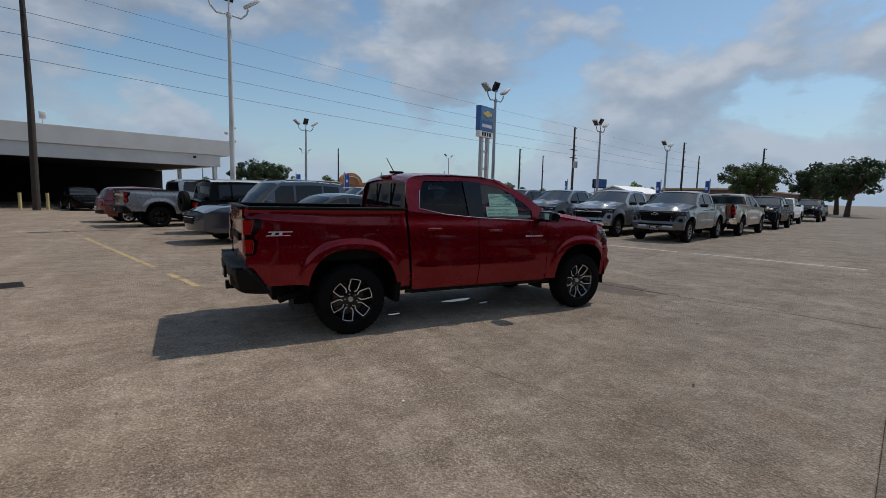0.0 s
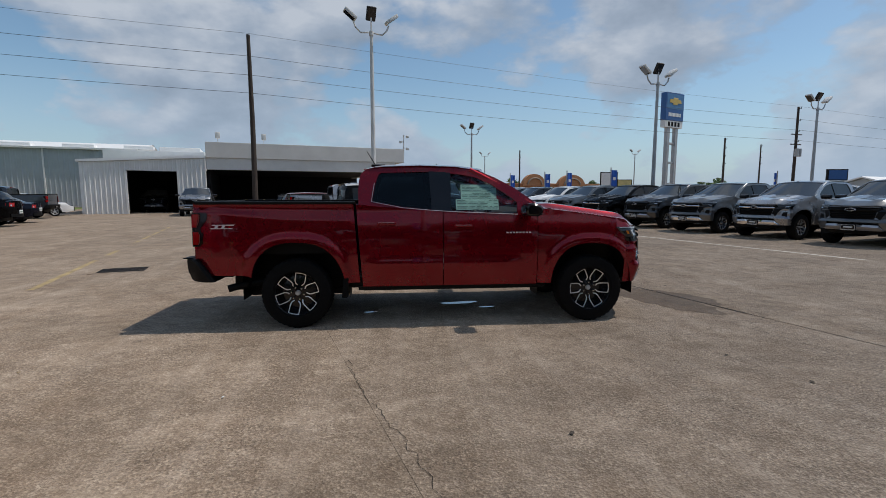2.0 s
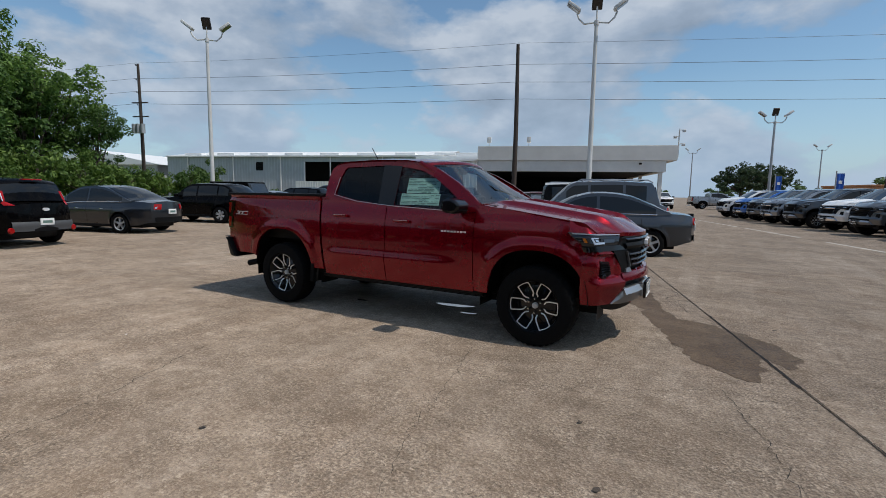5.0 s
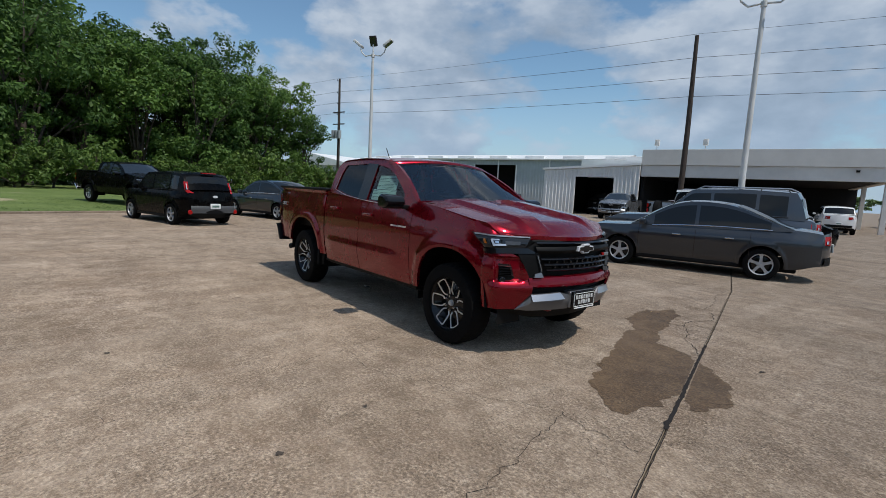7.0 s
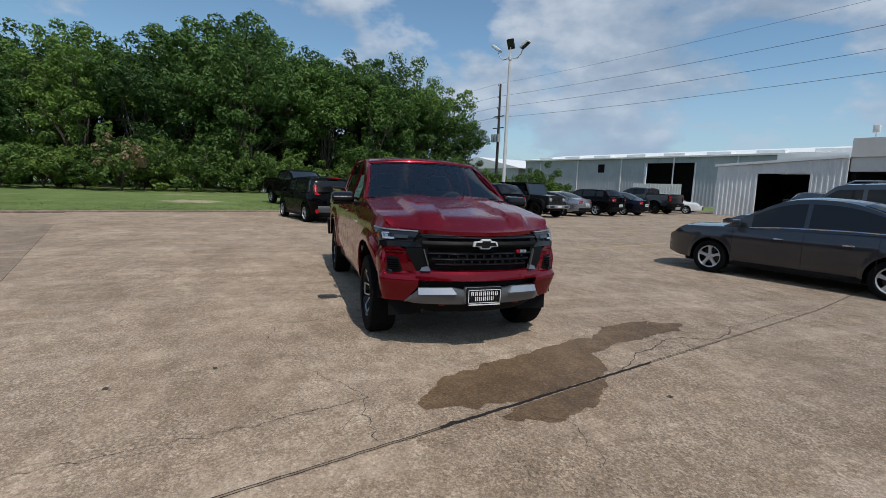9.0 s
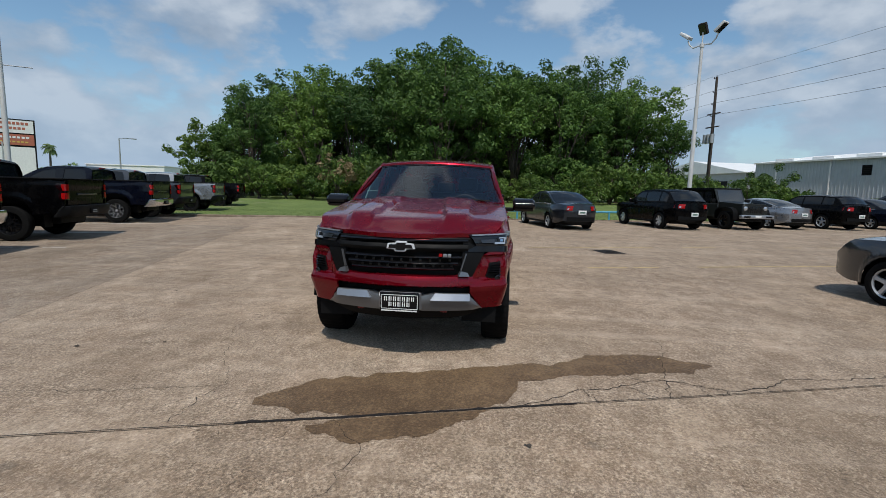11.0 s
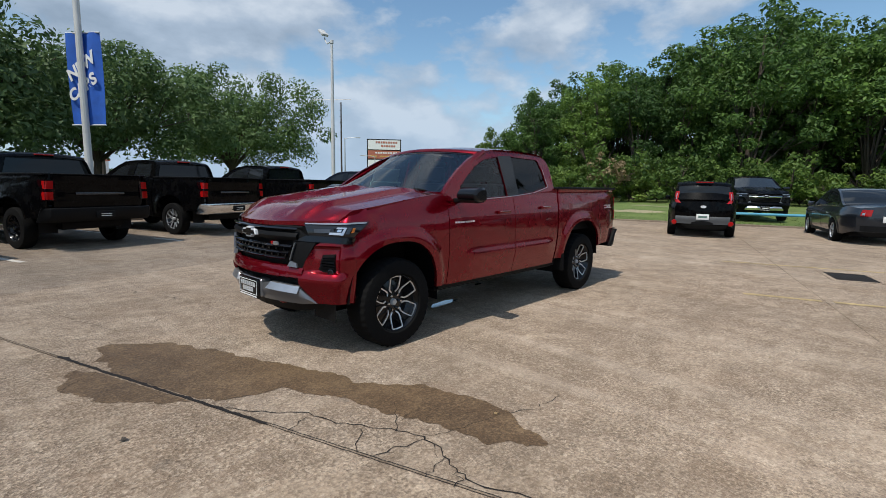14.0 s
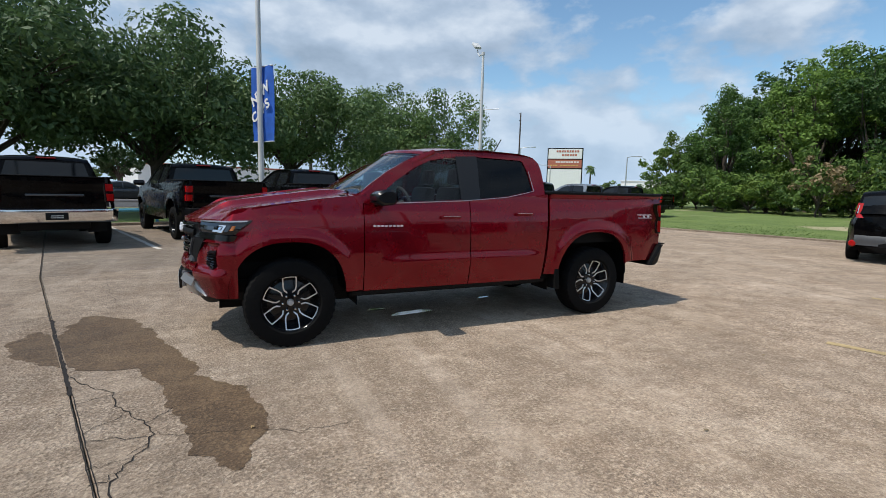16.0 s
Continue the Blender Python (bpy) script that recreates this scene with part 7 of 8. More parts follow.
def utility_pole(u, v, h, arms=True, cans=0, mat=WOODPOLE):
    T = thing("utility_pole", lot(u, v), "dark weathered wooden utility pole", "utility pole", "utility poles")
    bm = bmesh.new()
    tube(bm, [(0, 0, -0.05), (0.05, 0, h * 0.5), (0, 0, h)], [0.21, 0.18, 0.13], 12)
    part("pole", bm, mat, T)
    for z in (h - 0.25, h - 1.75, h - 3.1, h - 4.4)[: 4 if arms else 0]:
        bm = bmesh.new()
        tube(bm, [(0, 0, z), (0, -0.35, z + 0.02)], 0.035, 6)
        tube(bm, [(0, -0.33, z - 0.02), (0, -0.33, z + 0.16)], 0.05, 8)
        part("insulator", bm, GRATE, T)
    for k in range(cans):
        bm = bmesh.new()
        tube(bm, [(0.55 * (k - (cans - 1) / 2), -0.38, h * 0.50), (0.55 * (k - (cans - 1) / 2), -0.38, h * 0.50 + 1.0)], 0.24, 14)
        part("transformer", bm, STEELPOLE, T)
    if cans:
        for z in (h * 0.62, h * 0.72):
            bm = bmesh.new()
            box(bm, -1.0, 1.0, -0.08, 0.06, z, z + 0.12, 0.01)
            part("cross_arm", bm, WOODPOLE, T)
    return T


POLES = [(-94.0, 38.0, 13.5), (-42.6, 39.2, 14.8), (-1.45, 33.8, 13.2), (64.0, 34.5, 12.6), (125.0, 34.5, 12.6)]
for k, (u, v, h) in enumerate(POLES):
    utility_pole(u, v, h, True, 3 if k == 1 else 2 if k == 3 else 0)
for u, v, h in ((88, 26, 12), (-81.9, -64.6, 18.9), (110, 70, 13), (74, 52, 11), (60, 95, 12), (95, 15, 11), (-24, -50, 12.5)):
    utility_pole(u, v, h, True)
for (a, b) in zip(POLES, POLES[1:]):
    for dz in (0.0, -1.6, -2.95, -4.25):
        bm = bmesh.new()
        pts = []
        for t in lin(0, 1, 14):
            sag = -0.35 * 4 * t * (1 - t) * (abs(b[0] - a[0]) / 60)
            pts.append((a[0] + (b[0] - a[0]) * t, a[1] + (b[1] - a[1]) * t - 0.33, a[2] + (b[2] - a[2]) * t + dz + sag))
        tube(bm, pts, 0.014 if dz else 0.010, 5)
        ob = part("power_line", bm, WIRE)
        ob.matrix_basis = lot(0, 0)
        tagged(ob, "thin dark overhead power line between poles", "power line", "power lines", "structure")


def pylon_sign():
    T = thing("dealer_sign", lot(44.0, 36.2, 0, 8), "tall blue dealer sign box on two grey columns", "sign")
    for x in (-0.75, 0.75):
        bm = bmesh.new()
        box(bm, x - 0.22, x + 0.22, -0.22, 0.22, -0.03, 9.1, 0.02)
        part("column", bm, STEELPOLE, T)
    for z in (2.5, 5.0, 7.2):
        bm = bmesh.new()
        box(bm, -0.55, 0.55, -0.12, 0.12, z, z + 0.25, 0.01)
        part("cross_bar", bm, STEELPOLE, T)
    bm = bmesh.new()
    box(bm, -1.65, 1.65, -0.35, 0.35, 9.9, 13.0, 0.03)
    part("sign_box", bm, SIGNBLUE, T, "blue sign box with pale upper half")
    bm = bmesh.new()
    box(bm, -1.5, 1.5, -0.37, -0.34, 11.2, 12.85, 0.01)
    part("sign_panel", bm, plain("panel_sky", (0.06, 0.19, 0.38), 0.4), T)
    bm = bmesh.new()
    bow = [(-1.0, -0.19), (-0.38, -0.19), (-0.42, -0.38), (0.32, -0.38), (0.38, -0.17), (1.0, -0.17), (0.88, 0.2), (0.38, 0.2), (0.42, 0.38), (-0.32, 0.38), (-0.38, 0.2), (-0.9, 0.2)]
    prism(bm, [(x * 1.1, 12.05 + z) for x, z in bow], "y", -0.42, -0.36, 0.02)
    part("sign_emblem", bm, GOLD, T, "gold cross-shaped emblem")
    for k in range(9):
        bm = bmesh.new()
        x = -1.15 + 0.257 * k
        box(bm, x, x + 0.2, -0.375, -0.34, 10.35, 10.75, 0)
        part("letter_bar", bm, WHITE, T)
    bm = bmesh.new()
    box(bm, -1.65, 1.65, -0.30, 0.30, 9.12, 9.88, 0.02)
    part("lower_panel", bm, WHITE, T)
    for k in range(4):
        bm = bmesh.new()
        x = -1.1 + 0.6 * k
        box(bm, x, x + 0.38, -0.315, -0.29, 9.25, 9.75, 0)
        part("lower_bar", bm, BLACK, T)


pylon_sign()


def billboard():
    T = thing("street_sign", pose(-93, -111.5, 0, 0, 0, -42), "tall shop sign with white and red panels", "sign")
    bm = bmesh.new()
    box(bm, -5.2, 5.2, -0.8, 0.8, 0, 14.9, 0.05)
    part("frame", bm, BLACK, T)
    for z0, z1, mm in ((11.75, 14.6, WHITE), (9.0, 11.45, SIGNRED), (1.0, 8.6, WHITE)):
        bm = bmesh.new()
        box(bm, -4.9, 4.9, 0.78, 0.9, z0, z1, 0.02)
        part("panel", bm, mm, T)
    for z, hh, mm, runs in ((13.9, 0.30, SIGNRED, ((-4.0, 2.2),)), (12.8, 0.28, SIGNRED, ((-3.4, 0.9),)), (10.75, 0.22, WHITE, ((-4.0, -2.9), (-2.4, 2.6))), (9.75, 0.16, GOLD, ((-3.8, 1.4), (2.2, 4.4)))):
        for x0, x1 in runs:
            x = x0
            while x < x1:
                bm = bmesh.new()
                box(bm, x, x + 0.55, 0.88, 0.94, z - hh, z + hh, 0)
                part("letter_bar", bm, mm, T)
                x += 0.75


billboard()


def banner_post(u, v, h, turn):
    T = thing("banner_post", lot(u, v, 0, turn), "slim grey post with a small blue pennant", "banner pole", "pennant posts")
    bm = bmesh.new()
    tube(bm, [(0, 0, -0.03), (0, 0, h)], [0.06, 0.045], 8)
    part("pole", bm, STEELPOLE, T)
    bm = bmesh.new()
    grid(bm, lambda a, z: (0.05 + 0.50 * a, 0.03 * math.sin(a * 8 + z), z), lin(0, 1, 8), lin(h - 1.5, h - 0.2, 6))
    r = bmesh.ops.extrude_face_region(bm, geom=list(bm.faces))
    bmesh.ops.translate(bm, vec=(0, 0.012, 0), verts=[g for g in r["geom"] if isinstance(g, bmesh.types.BMVert)])
    part("pennant", bm, FLAGBLUE, T)
    for sg in (-1, 1):
        bm = bmesh.new()
        box(bm, 0.18, 0.42, sg * 0.045 - 0.004, sg * 0.045 + 0.004, h - 1.0, h - 0.75, 0, None)
        part("pennant_mark", bm, WHITE, T)


for u, v, h, turn in ((25.1, 24.8, 3.6, -10), (23.6, 28.5, 3.5, 5), (23.2, 31.2, 3.5, -5), (23.0, 37.0, 3.6, 0), (42.8, 23.0, 3.6, 60), (42.2, 12.7, 3.5, 70), (43.4, 8.8, 3.6, 60), (22.5, 46.0, 3.7, 0)):
    banner_post(u, v, h, turn)


def board_sign(u, v, z0, z1, w, mat, label):
    T = thing("board_sign", lot(u, v, 0, -25), label, "sign")
    for x in (-w * 0.35, w * 0.35):
        bm = bmesh.new()
        tube(bm, [(x, 0, -0.03), (x, 0, z0 + 0.1)], 0.12, 8)
        part("post", bm, STEELPOLE, T)
    bm = bmesh.new()
    box(bm, -w / 2, w / 2, -0.2, 0.2, z0, z1, 0.03)
    part("board", bm, BLACK, T)
    bm = bmesh.new()
    box(bm, -w / 2 + 0.15, w / 2 - 0.15, -0.225, -0.195, z0 + 0.15, z1 - 0.15, 0.01)
    part("face", bm, mat, T)


board_sign(61.6, 65.9, 3.0, 5.6, 3.2, WHITE, "white street sign board on two posts")
board_sign(63.8, 64.2, 2.6, 4.2, 2.8, BOLL, "pale yellow street sign board on two posts")
board_sign(75.7, 35.7, 3.4, 5.0, 2.8, SIGNBLUE, "blue street sign board on two posts")


# ---- far buildings ----
def plain_block(name, u0, u1, v0, v1, h, mat, label, roof=None, wins=0):
    T = thing(name, lot(0, 0), label, "building", "", "structure")
    bm = bmesh.new()
    box(bm, u0, u1, v0, v1, -0.03, h, 0.03)
    part("walls", bm, mat, T)
    bm = bmesh.new()
    box(bm, u0 - 0.3, u1 + 0.3, v0 - 0.3, v1 + 0.3, h, h + 0.4, 0.05)
    part("parapet", bm, roof or mat, T)
    for k in range(wins):
        bm = bmesh.new()
        u = u0 + (u1 - u0) * (k + 0.3) / wins
        w = (u1 - u0) / wins * 0.5
        box(bm, u, u + w, v0 - 0.05, v0 + 0.05, 0.8, h * 0.7, 0)
        part("window", bm, GLASS_DARK, T)
    return T


mission = plain_block("mission_building", 72, 112, 120, 140, 4.4, BRICKT, "long terracotta building with round arched gables", None, 10)
for u, gr_r in ((80.5, 4.2), (94.5, 5.2)):
    bm = bmesh.new()
    prism(bm, [(u + gr_r * math.cos(t), 4.0 + 3.6 * math.sin(t)) for t in lin(0, math.pi, 18)], "y", 119.2, 120.6, 0.05)
    part("gable", bm, BRICKT, mission)
    bm = bmesh.new()
    tube(bm, [(u + gr_r * 0.6 * math.cos(t), 119.0, 4.4 + 2.0 * math.sin(t)) for t in lin(0, math.pi, 16)], 0.22, 6)
    part("gable_arch", bm, TANP, mission)
brown = plain_block("long_low_building", 118, 210, 22, 40, 4.2, plain("brown_wall", (0.13, 0.08, 0.06), 0.85), "long low brown building behind the rows", plain("tan_roof", (0.42, 0.32, 0.2), 0.8), 12)
E = thing("gabled_shed", lot(0, 0), "white gabled metal shed behind the rows", "building", "", "structure")
bm = bmesh.new()
prism(bm, [(37, 0), (46, 0), (46, 2.7), (41.5, 4.1), (37, 2.7)], "x", 94, 112)
part("walls", bm, METALG, E)
bm = bmesh.new()
prism(bm, [(36.6, 2.7), (41.5, 4.2), (46.4, 2.7), (46.4, 2.9), (41.5, 4.45), (36.6, 2.9)], "x", 93.5, 112.5)
part("roof", bm, ROOFW, E)
plain_block("white_store", -70, -20, -150, -130, 6.0, WHITE, "white low store beyond the street", SIGNRED, 7)
plain_block("beige_store", 0, 60, -160, -140, 6.0, STUCCO, "beige low store beyond the street", None, 7)
plain_block("white_warehouse", -260, -190, -96, -70, 7.0, WHITE, "far white warehouse row", None, 8)

# ---- drain, painted lines, rails ----
D = thing("storm_drain", lot(-4.58, 5.18, 0.0) @ Matrix.Diagonal((1.0, 0.72, 1, 1)), "rusty iron storm drain grate in a concrete collar", "drain")
bm = bmesh.new()
for x0, x1, y0, y1 in ((-0.50, 0.50, -0.50, -0.40), (-0.50, 0.50, 0.40, 0.50), (-0.50, -0.40, -0.40, 0.40), (0.40, 0.50, -0.40, 0.40)):
    box(bm, x0, x1, y0, y1, -0.02, 0.006, 0)
part("collar", bm, CONCRETE, D)
bm = bmesh.new()
box(bm, -0.40, 0.40, -0.40, 0.40, -0.028, 0.002, 0)
part("pit", bm, CRACK, D)
for k in range(11):
    bm = bmesh.new()
    y = -0.37 + 0.072 * k
    box(bm, -0.39, 0.39, y, y + 0.035, -0.015, 0.007, 0.003)
    part("grate_bar", bm, GRATE, D)


def paint_line(name, u0, v0, u1, v1, w, mat, label, wear=0.25):
    rr = random.Random(int(u0 * 7 + v0 * 3))
    d = Vector((u1 - u0, v1 - v0, 0))
    L = d.length
    d.normalize()
    nn = Vector((-d.y, d.x, 0))
    bm = bmesh.new()
    s = 0.0
    while s < L:
        ln = rr.uniform(0.3, 1.2)
        if rr.random() > wear:
            e = min(L, s + ln)
            a, b = Vector((u0, v0, 0.004)) + d * s, Vector((u0, v0, 0.004)) + d * e
            q = []
            for t in lin(0, 1, 6):
                q.append(a.lerp(b, t) + nn * (w / 2 + rr.uniform(-0.015, 0.01)))
            for t in lin(1, 0, 6):
                q.append(a.lerp(b, t) - nn * (w / 2 + rr.uniform(-0.015, 0.01)))
            bm.faces.new([bm.verts.new(p) for p in q])
        s += ln + (rr.uniform(0.05, 0.4) if rr.random() < wear else 0)
    ob = part(name, bm, mat)
    ob.matrix_basis = lot(0, 0)
    return tagged(ob, label, "painted line", "", "structure")


for u in (-2.2, -5.45):
    paint_line("painted_line", u, 3.4, u, 19.0, 0.11, YLINE, "worn yellow parking line on the concrete", 0.3)
for v0, v1 in ((-4.0, 30.0),):
    paint_line("painted_line", 10.5, v0, 10.5, v1, 0.14, WLINE, "worn white aisle line on the concrete", 0.08)
for k in range(9):
    paint_line("painted_line", 4.55 - 3.27 * k, -14.3, 4.55 - 3.27 * k, -7.2, 0.11, WLINE, "worn white parking line on the concrete", 0.2)
for u0, v0, u1, v1 in ((-16.95, 4.6, -16.95, 20.0), (-15.0, -15.0, 12.0, -15.0)):
    n = int(math.hypot(u1 - u0, v1 - v0) / 2.4)
    R = thing("pipe_rail", lot(0, 0), "low light blue pipe rail at the edge of the paving", "rail")
    bm = bmesh.new()
    tube(bm, [(u0, v0, 0.46), (u1, v1, 0.46)], 0.055, 10)
    part("rail", bm, RAILBLUE, R)
    for k in range(n + 1):
        bm = bmesh.new()
        a, b = u0 + (u1 - u0) * k / n, v0 + (v1 - v0) * k / n
        tube(bm, [(a, b, -0.03), (a, b, 0.46)], 0.05, 8)
        part("post", bm, RAILBLUE, R)


# ---- trees ----
def leaf_cloud(name, clumps, per, size, seed, mat, parent=None, label=""):
    """Many small leaf blades round the clump centres (x, y, z, radius), in one mesh."""
    rs = np.random.RandomState(seed)
    cl = np.array(clumps)
    n = len(cl) * per
    idx = np.repeat(np.arange(len(cl)), per)
    d = rs.normal(size=(n, 3))
    d /= np.linalg.norm(d, axis=1)[:, None]
    rad = cl[idx, 3] * (0.55 + 0.5 * rs.rand(n) ** 0.6)
    c = cl[idx, :3] + d * rad[:, None] * np.array([1, 1, 0.8])
    nrm = d + rs.normal(scale=0.42, size=(n, 3)) + np.array([0, 0, 0.30])
    nrm /= np.linalg.norm(nrm, axis=1)[:, None]
    a = np.cross(nrm, rs.normal(size=(n, 3)))
    a /= np.linalg.norm(a, axis=1)[:, None]
    b = np.cross(nrm, a)
    s = size * (0.6 + 0.8 * rs.rand(n))[:, None]
    v = np.empty((n, 4, 3))
    v[:, 0] = c - a * s
    v[:, 1] = c - b * s * 0.45
    v[:, 2] = c + a * s
    v[:, 3] = c + b * s * 0.45 + nrm * s * 0.15
    me = bpy.data.meshes.new(name)
    me.from_pydata(v.reshape(-1, 3).tolist(), [], np.arange(n * 4).reshape(n, 4).tolist())
    me.materials.append(mat)
    ob = new(name, me)
    if parent is not None:
        ob.parent = parent
    if label:
        ob["label"] = label
    return ob


def tree(name, m, label, h, spread, trunk_h, trunk_r, seed, mat, clumps=60, per=70, leaf=0.22, low=0.25, group="", flat=1.0, lobes=7, zlo=0.35, zhi=0.72):
    T = thing(name, m, label, "tree", group)
    rs = random.Random(seed)
    heads = []
    for k in range(lobes):
        t = 2 * math.pi * (k + rs.uniform(-0.3, 0.3)) / lobes
        q = rs.uniform(0.35, 0.75)
        heads.append((math.cos(t) * spread * q, math.sin(t) * spread * q, trunk_h + (h - trunk_h) * rs.uniform(zlo, zhi) * flat, spread * rs.uniform(0.34, 0.5)))
    heads.append((rs.uniform(-0.1, 0.1) * spread, rs.uniform(-0.1, 0.1) * spread, h - spread * 0.42, spread * 0.48))
    cl = []
    for k in range(clumps):
        hx, hy, hz, hr = heads[k % len(heads)]
        d = Vector((rs.gauss(0, 1), rs.gauss(0, 1), rs.gauss(0, 0.9))).normalized()
        f = rs.uniform(0.55, 1.0)
        z = hz + d.z * hr * f
        z = max(trunk_h * low + 0.3, min(h, z))
        cl.append((hx + d.x * hr * f, hy + d.y * hr * f, z, hr * rs.uniform(0.26, 0.42)))
    bm = bmesh.new()
    lean = rs.uniform(-0.3, 0.3)
    tube(bm, [(0, 0, -0.08), (lean * 0.3, 0, trunk_h * 0.5), (lean, 0.1, trunk_h), (lean * 1.2, 0.1, h * 0.6)], [trunk_r * 1.25, trunk_r, trunk_r * 0.85, trunk_r * 0.3], 9)
    for hx, hy, hz, hr in heads:
        tube(bm, [(lean, 0.1, trunk_h * 0.95), (lean + hx * 0.4, hy * 0.4, trunk_h + (hz - trunk_h) * 0.55), (hx * 0.9, hy * 0.9, hz)], [trunk_r * 0.6, trunk_r * 0.38, trunk_r * 0.12], 5)
        for k in range(3):
            tube(bm, [(hx * 0.7, hy * 0.7, trunk_h + (hz - trunk_h) * 0.75), (hx + rs.uniform(-0.6, 0.6) * hr, hy + rs.uniform(-0.6, 0.6) * hr, hz + rs.uniform(-0.1, 0.6) * hr)], [trunk_r * 0.22, trunk_r * 0.06], 3)
    part("trunk", bm, BARK, T)
    leaf_cloud("crown", cl, per, leaf, seed, mat, T)
    return T


WOODS = "trees of the wood"
rs = random.Random(3)
wood = [tree("wood_tree", lot(-50 - 2 * k, -13 + 9 * k), "leafy deciduous tree in a dense green wood", 12.0 + 0.7 * k, 4.6, 0.9, 0.20, 20 + k, LEAFW, 150, 88, 0.16, 0.2, WOODS, 1.0, 12, 0.08, 0.78) for k in range(4)]
spots = []
SKYLINE = [(-17, 7.5), (-14, 10.0), (-11, 12.0), (-7, 13.5), (-3.6, 14), (3.3, 15.8), (9.2, 17.6), (14, 16.6), (20, 16.3), (35, 16.3), (38, 11.5), (42, 7)]
for k in range(35):
    v = -14.5 + 50.5 * k / 34 + rs.uniform(-1.0, 1.0)
    u = -46 - 12 * (k % 3) / 2 + rs.uniform(-2, 2)
    spots.append((u, v))
for k, (u, v) in enumerate(spots):
    s = interp(v * (50 / -u) ** 0.5, SKYLINE) * (-u / 50) / 13.2 * rs.uniform(0.86, 1.06)
    src = wood[k % 4]
    src.scale = (1, 1, 1)
    ob = copy_thing(src, lot(u, v, 0.2, rs.uniform(0, 360)) @ Matrix.Diagonal((s * 1.05, s * 1.05, s, 1)))
bush = [tree("bush", lot(-38, -6 + 6 * k), "low bright green bush at the edge of the wood", 3.4, 2.6, 0.4, 0.08, 50 + k, LEAFB, 40, 52, 0.142, 0.05, "bushes along the wood", 0.8) for k in range(3)]
for k in range(44):
    v = -15.5 + 59.5 * k / 43 + rs.uniform(-0.8, 0.8)
    s = rs.uniform(0.6, 1.25)
    copy_thing(bush[k % 3], lot(-39 + rs.uniform(-2.0, 2.5), v, 0.15, rs.uniform(0, 360)) @ Matrix.Diagonal((s, s, s * rs.uniform(0.8, 1.25), 1)))
tree("dry_bush", lot(-35.2, -2.4, 0.2), "half-dry tan bush before the wood", 4.2, 1.9, 0.8, 0.06, 77, LEAFD, 36, 30, 0.13, 0.2, "", 1.0)
tree("willow_tree", lot(-47, -16.5, 0.2), "feathery light green tree at the end of the wood", 7.6, 2.8, 1.6, 0.12, 81, LEAFB, 60, 60, 0.15, 0.4, "", 1.0)


def palm(m, h, seed):
    T = thing("palm_tree", m, "palm tree with a ragged grey-green crown", "tree")
    rr = random.Random(seed)
    bm = bmesh.new()
    tube(bm, [(0, 0, -0.1), (0.1, 0, h * 0.5), (0, 0, h)], [0.32, 0.24, 0.20], 10)
    part("trunk", bm, BARK, T)
    for k in range(26):
        bm = bmesh.new()
        a, up = rr.uniform(0, 6.283), rr.uniform(-0.7, 1.1)
        L = rr.uniform(1.7, 2.4)
        pts = []
        for t in lin(0, 1, 7):
            r_ = L * t * math.cos(up) * (1 - 0.15 * t)
            pts.append(Vector((math.cos(a) * r_, math.sin(a) * r_, h + L * t * math.sin(up) - 1.3 * t * t)))
        side = Vector((-math.sin(a), math.cos(a), 0))
        for i in range(1, 7):
            for sg in (-1, 1):
                w = 0.62 * math.sin(math.pi * (0.15 + 0.8 * i / 7))
                d = (pts[i] - pts[i - 1])
                q = [pts[i - 1], pts[i], pts[i] + side * sg * w + d * 0.8 + Vector((0, 0, -0.25)), pts[i - 1] + side * sg * w * 0.9 + d * 0.5 + Vector((0, 0, -0.22))]
                bm.faces.new([bm.verts.new(p) for p in q])
        part("frond", bm, LEAFO, T)
    return T


palm(pose(-98.3, -106, 0), 9.2, 4)
OAKS = "spreading oaks"
oak = [tree("oak_tree", lot(-10.2, -26.0), "spreading live oak with dark green crown", 8.6, 6.0, 2.4, 0.22, 91, LEAFO, 180, 185, 0.128, 0.75, OAKS, 0.85, 9),
       tree("oak_tree", lot(-2.0, -23.0), "spreading live oak with dark green crown", 9.3, 6.3, 2.3, 0.24, 92, LEAFO, 180, 185, 0.128, 0.75, OAKS, 0.85, 9)]
for u, v, s in ((4.2, -21.0, 0.98), (-21.5, -29.0, 1.05), (14, -22, 1.0), (24, -22, 1.0)):
    copy_thing(oak[int(abs(u)) % 2], lot(u, v, 0, rs.uniform(0, 360)) @ Matrix.Diagonal((s, s, s, 1)))
oak_far = tree("oak_tree", lot(101, 18.5), "spreading live oak far across the lot", 8.9, 5.0, 2.9, 0.34, 93, LEAF_BACKLIT, 100, 60, 0.24, 0.75, OAKS, 0.85, 9)
for u, v, s in ((95, 16, 0.95), (84, 6, 0.85), (92, 4, 0.9), (70, -9, 0.9), (76, 1.5, 0.85), (28, 70, 0.72), (33, 74, 0.7), (-8, -75, 0.7), (60, -30, 1.0), (48, -24, 1.0), (40, -22, 1.0)):
    copy_thing(oak_far, lot(u, v, 0, rs.uniform(0, 360)) @ Matrix.Diagonal((s, s, s, 1)))
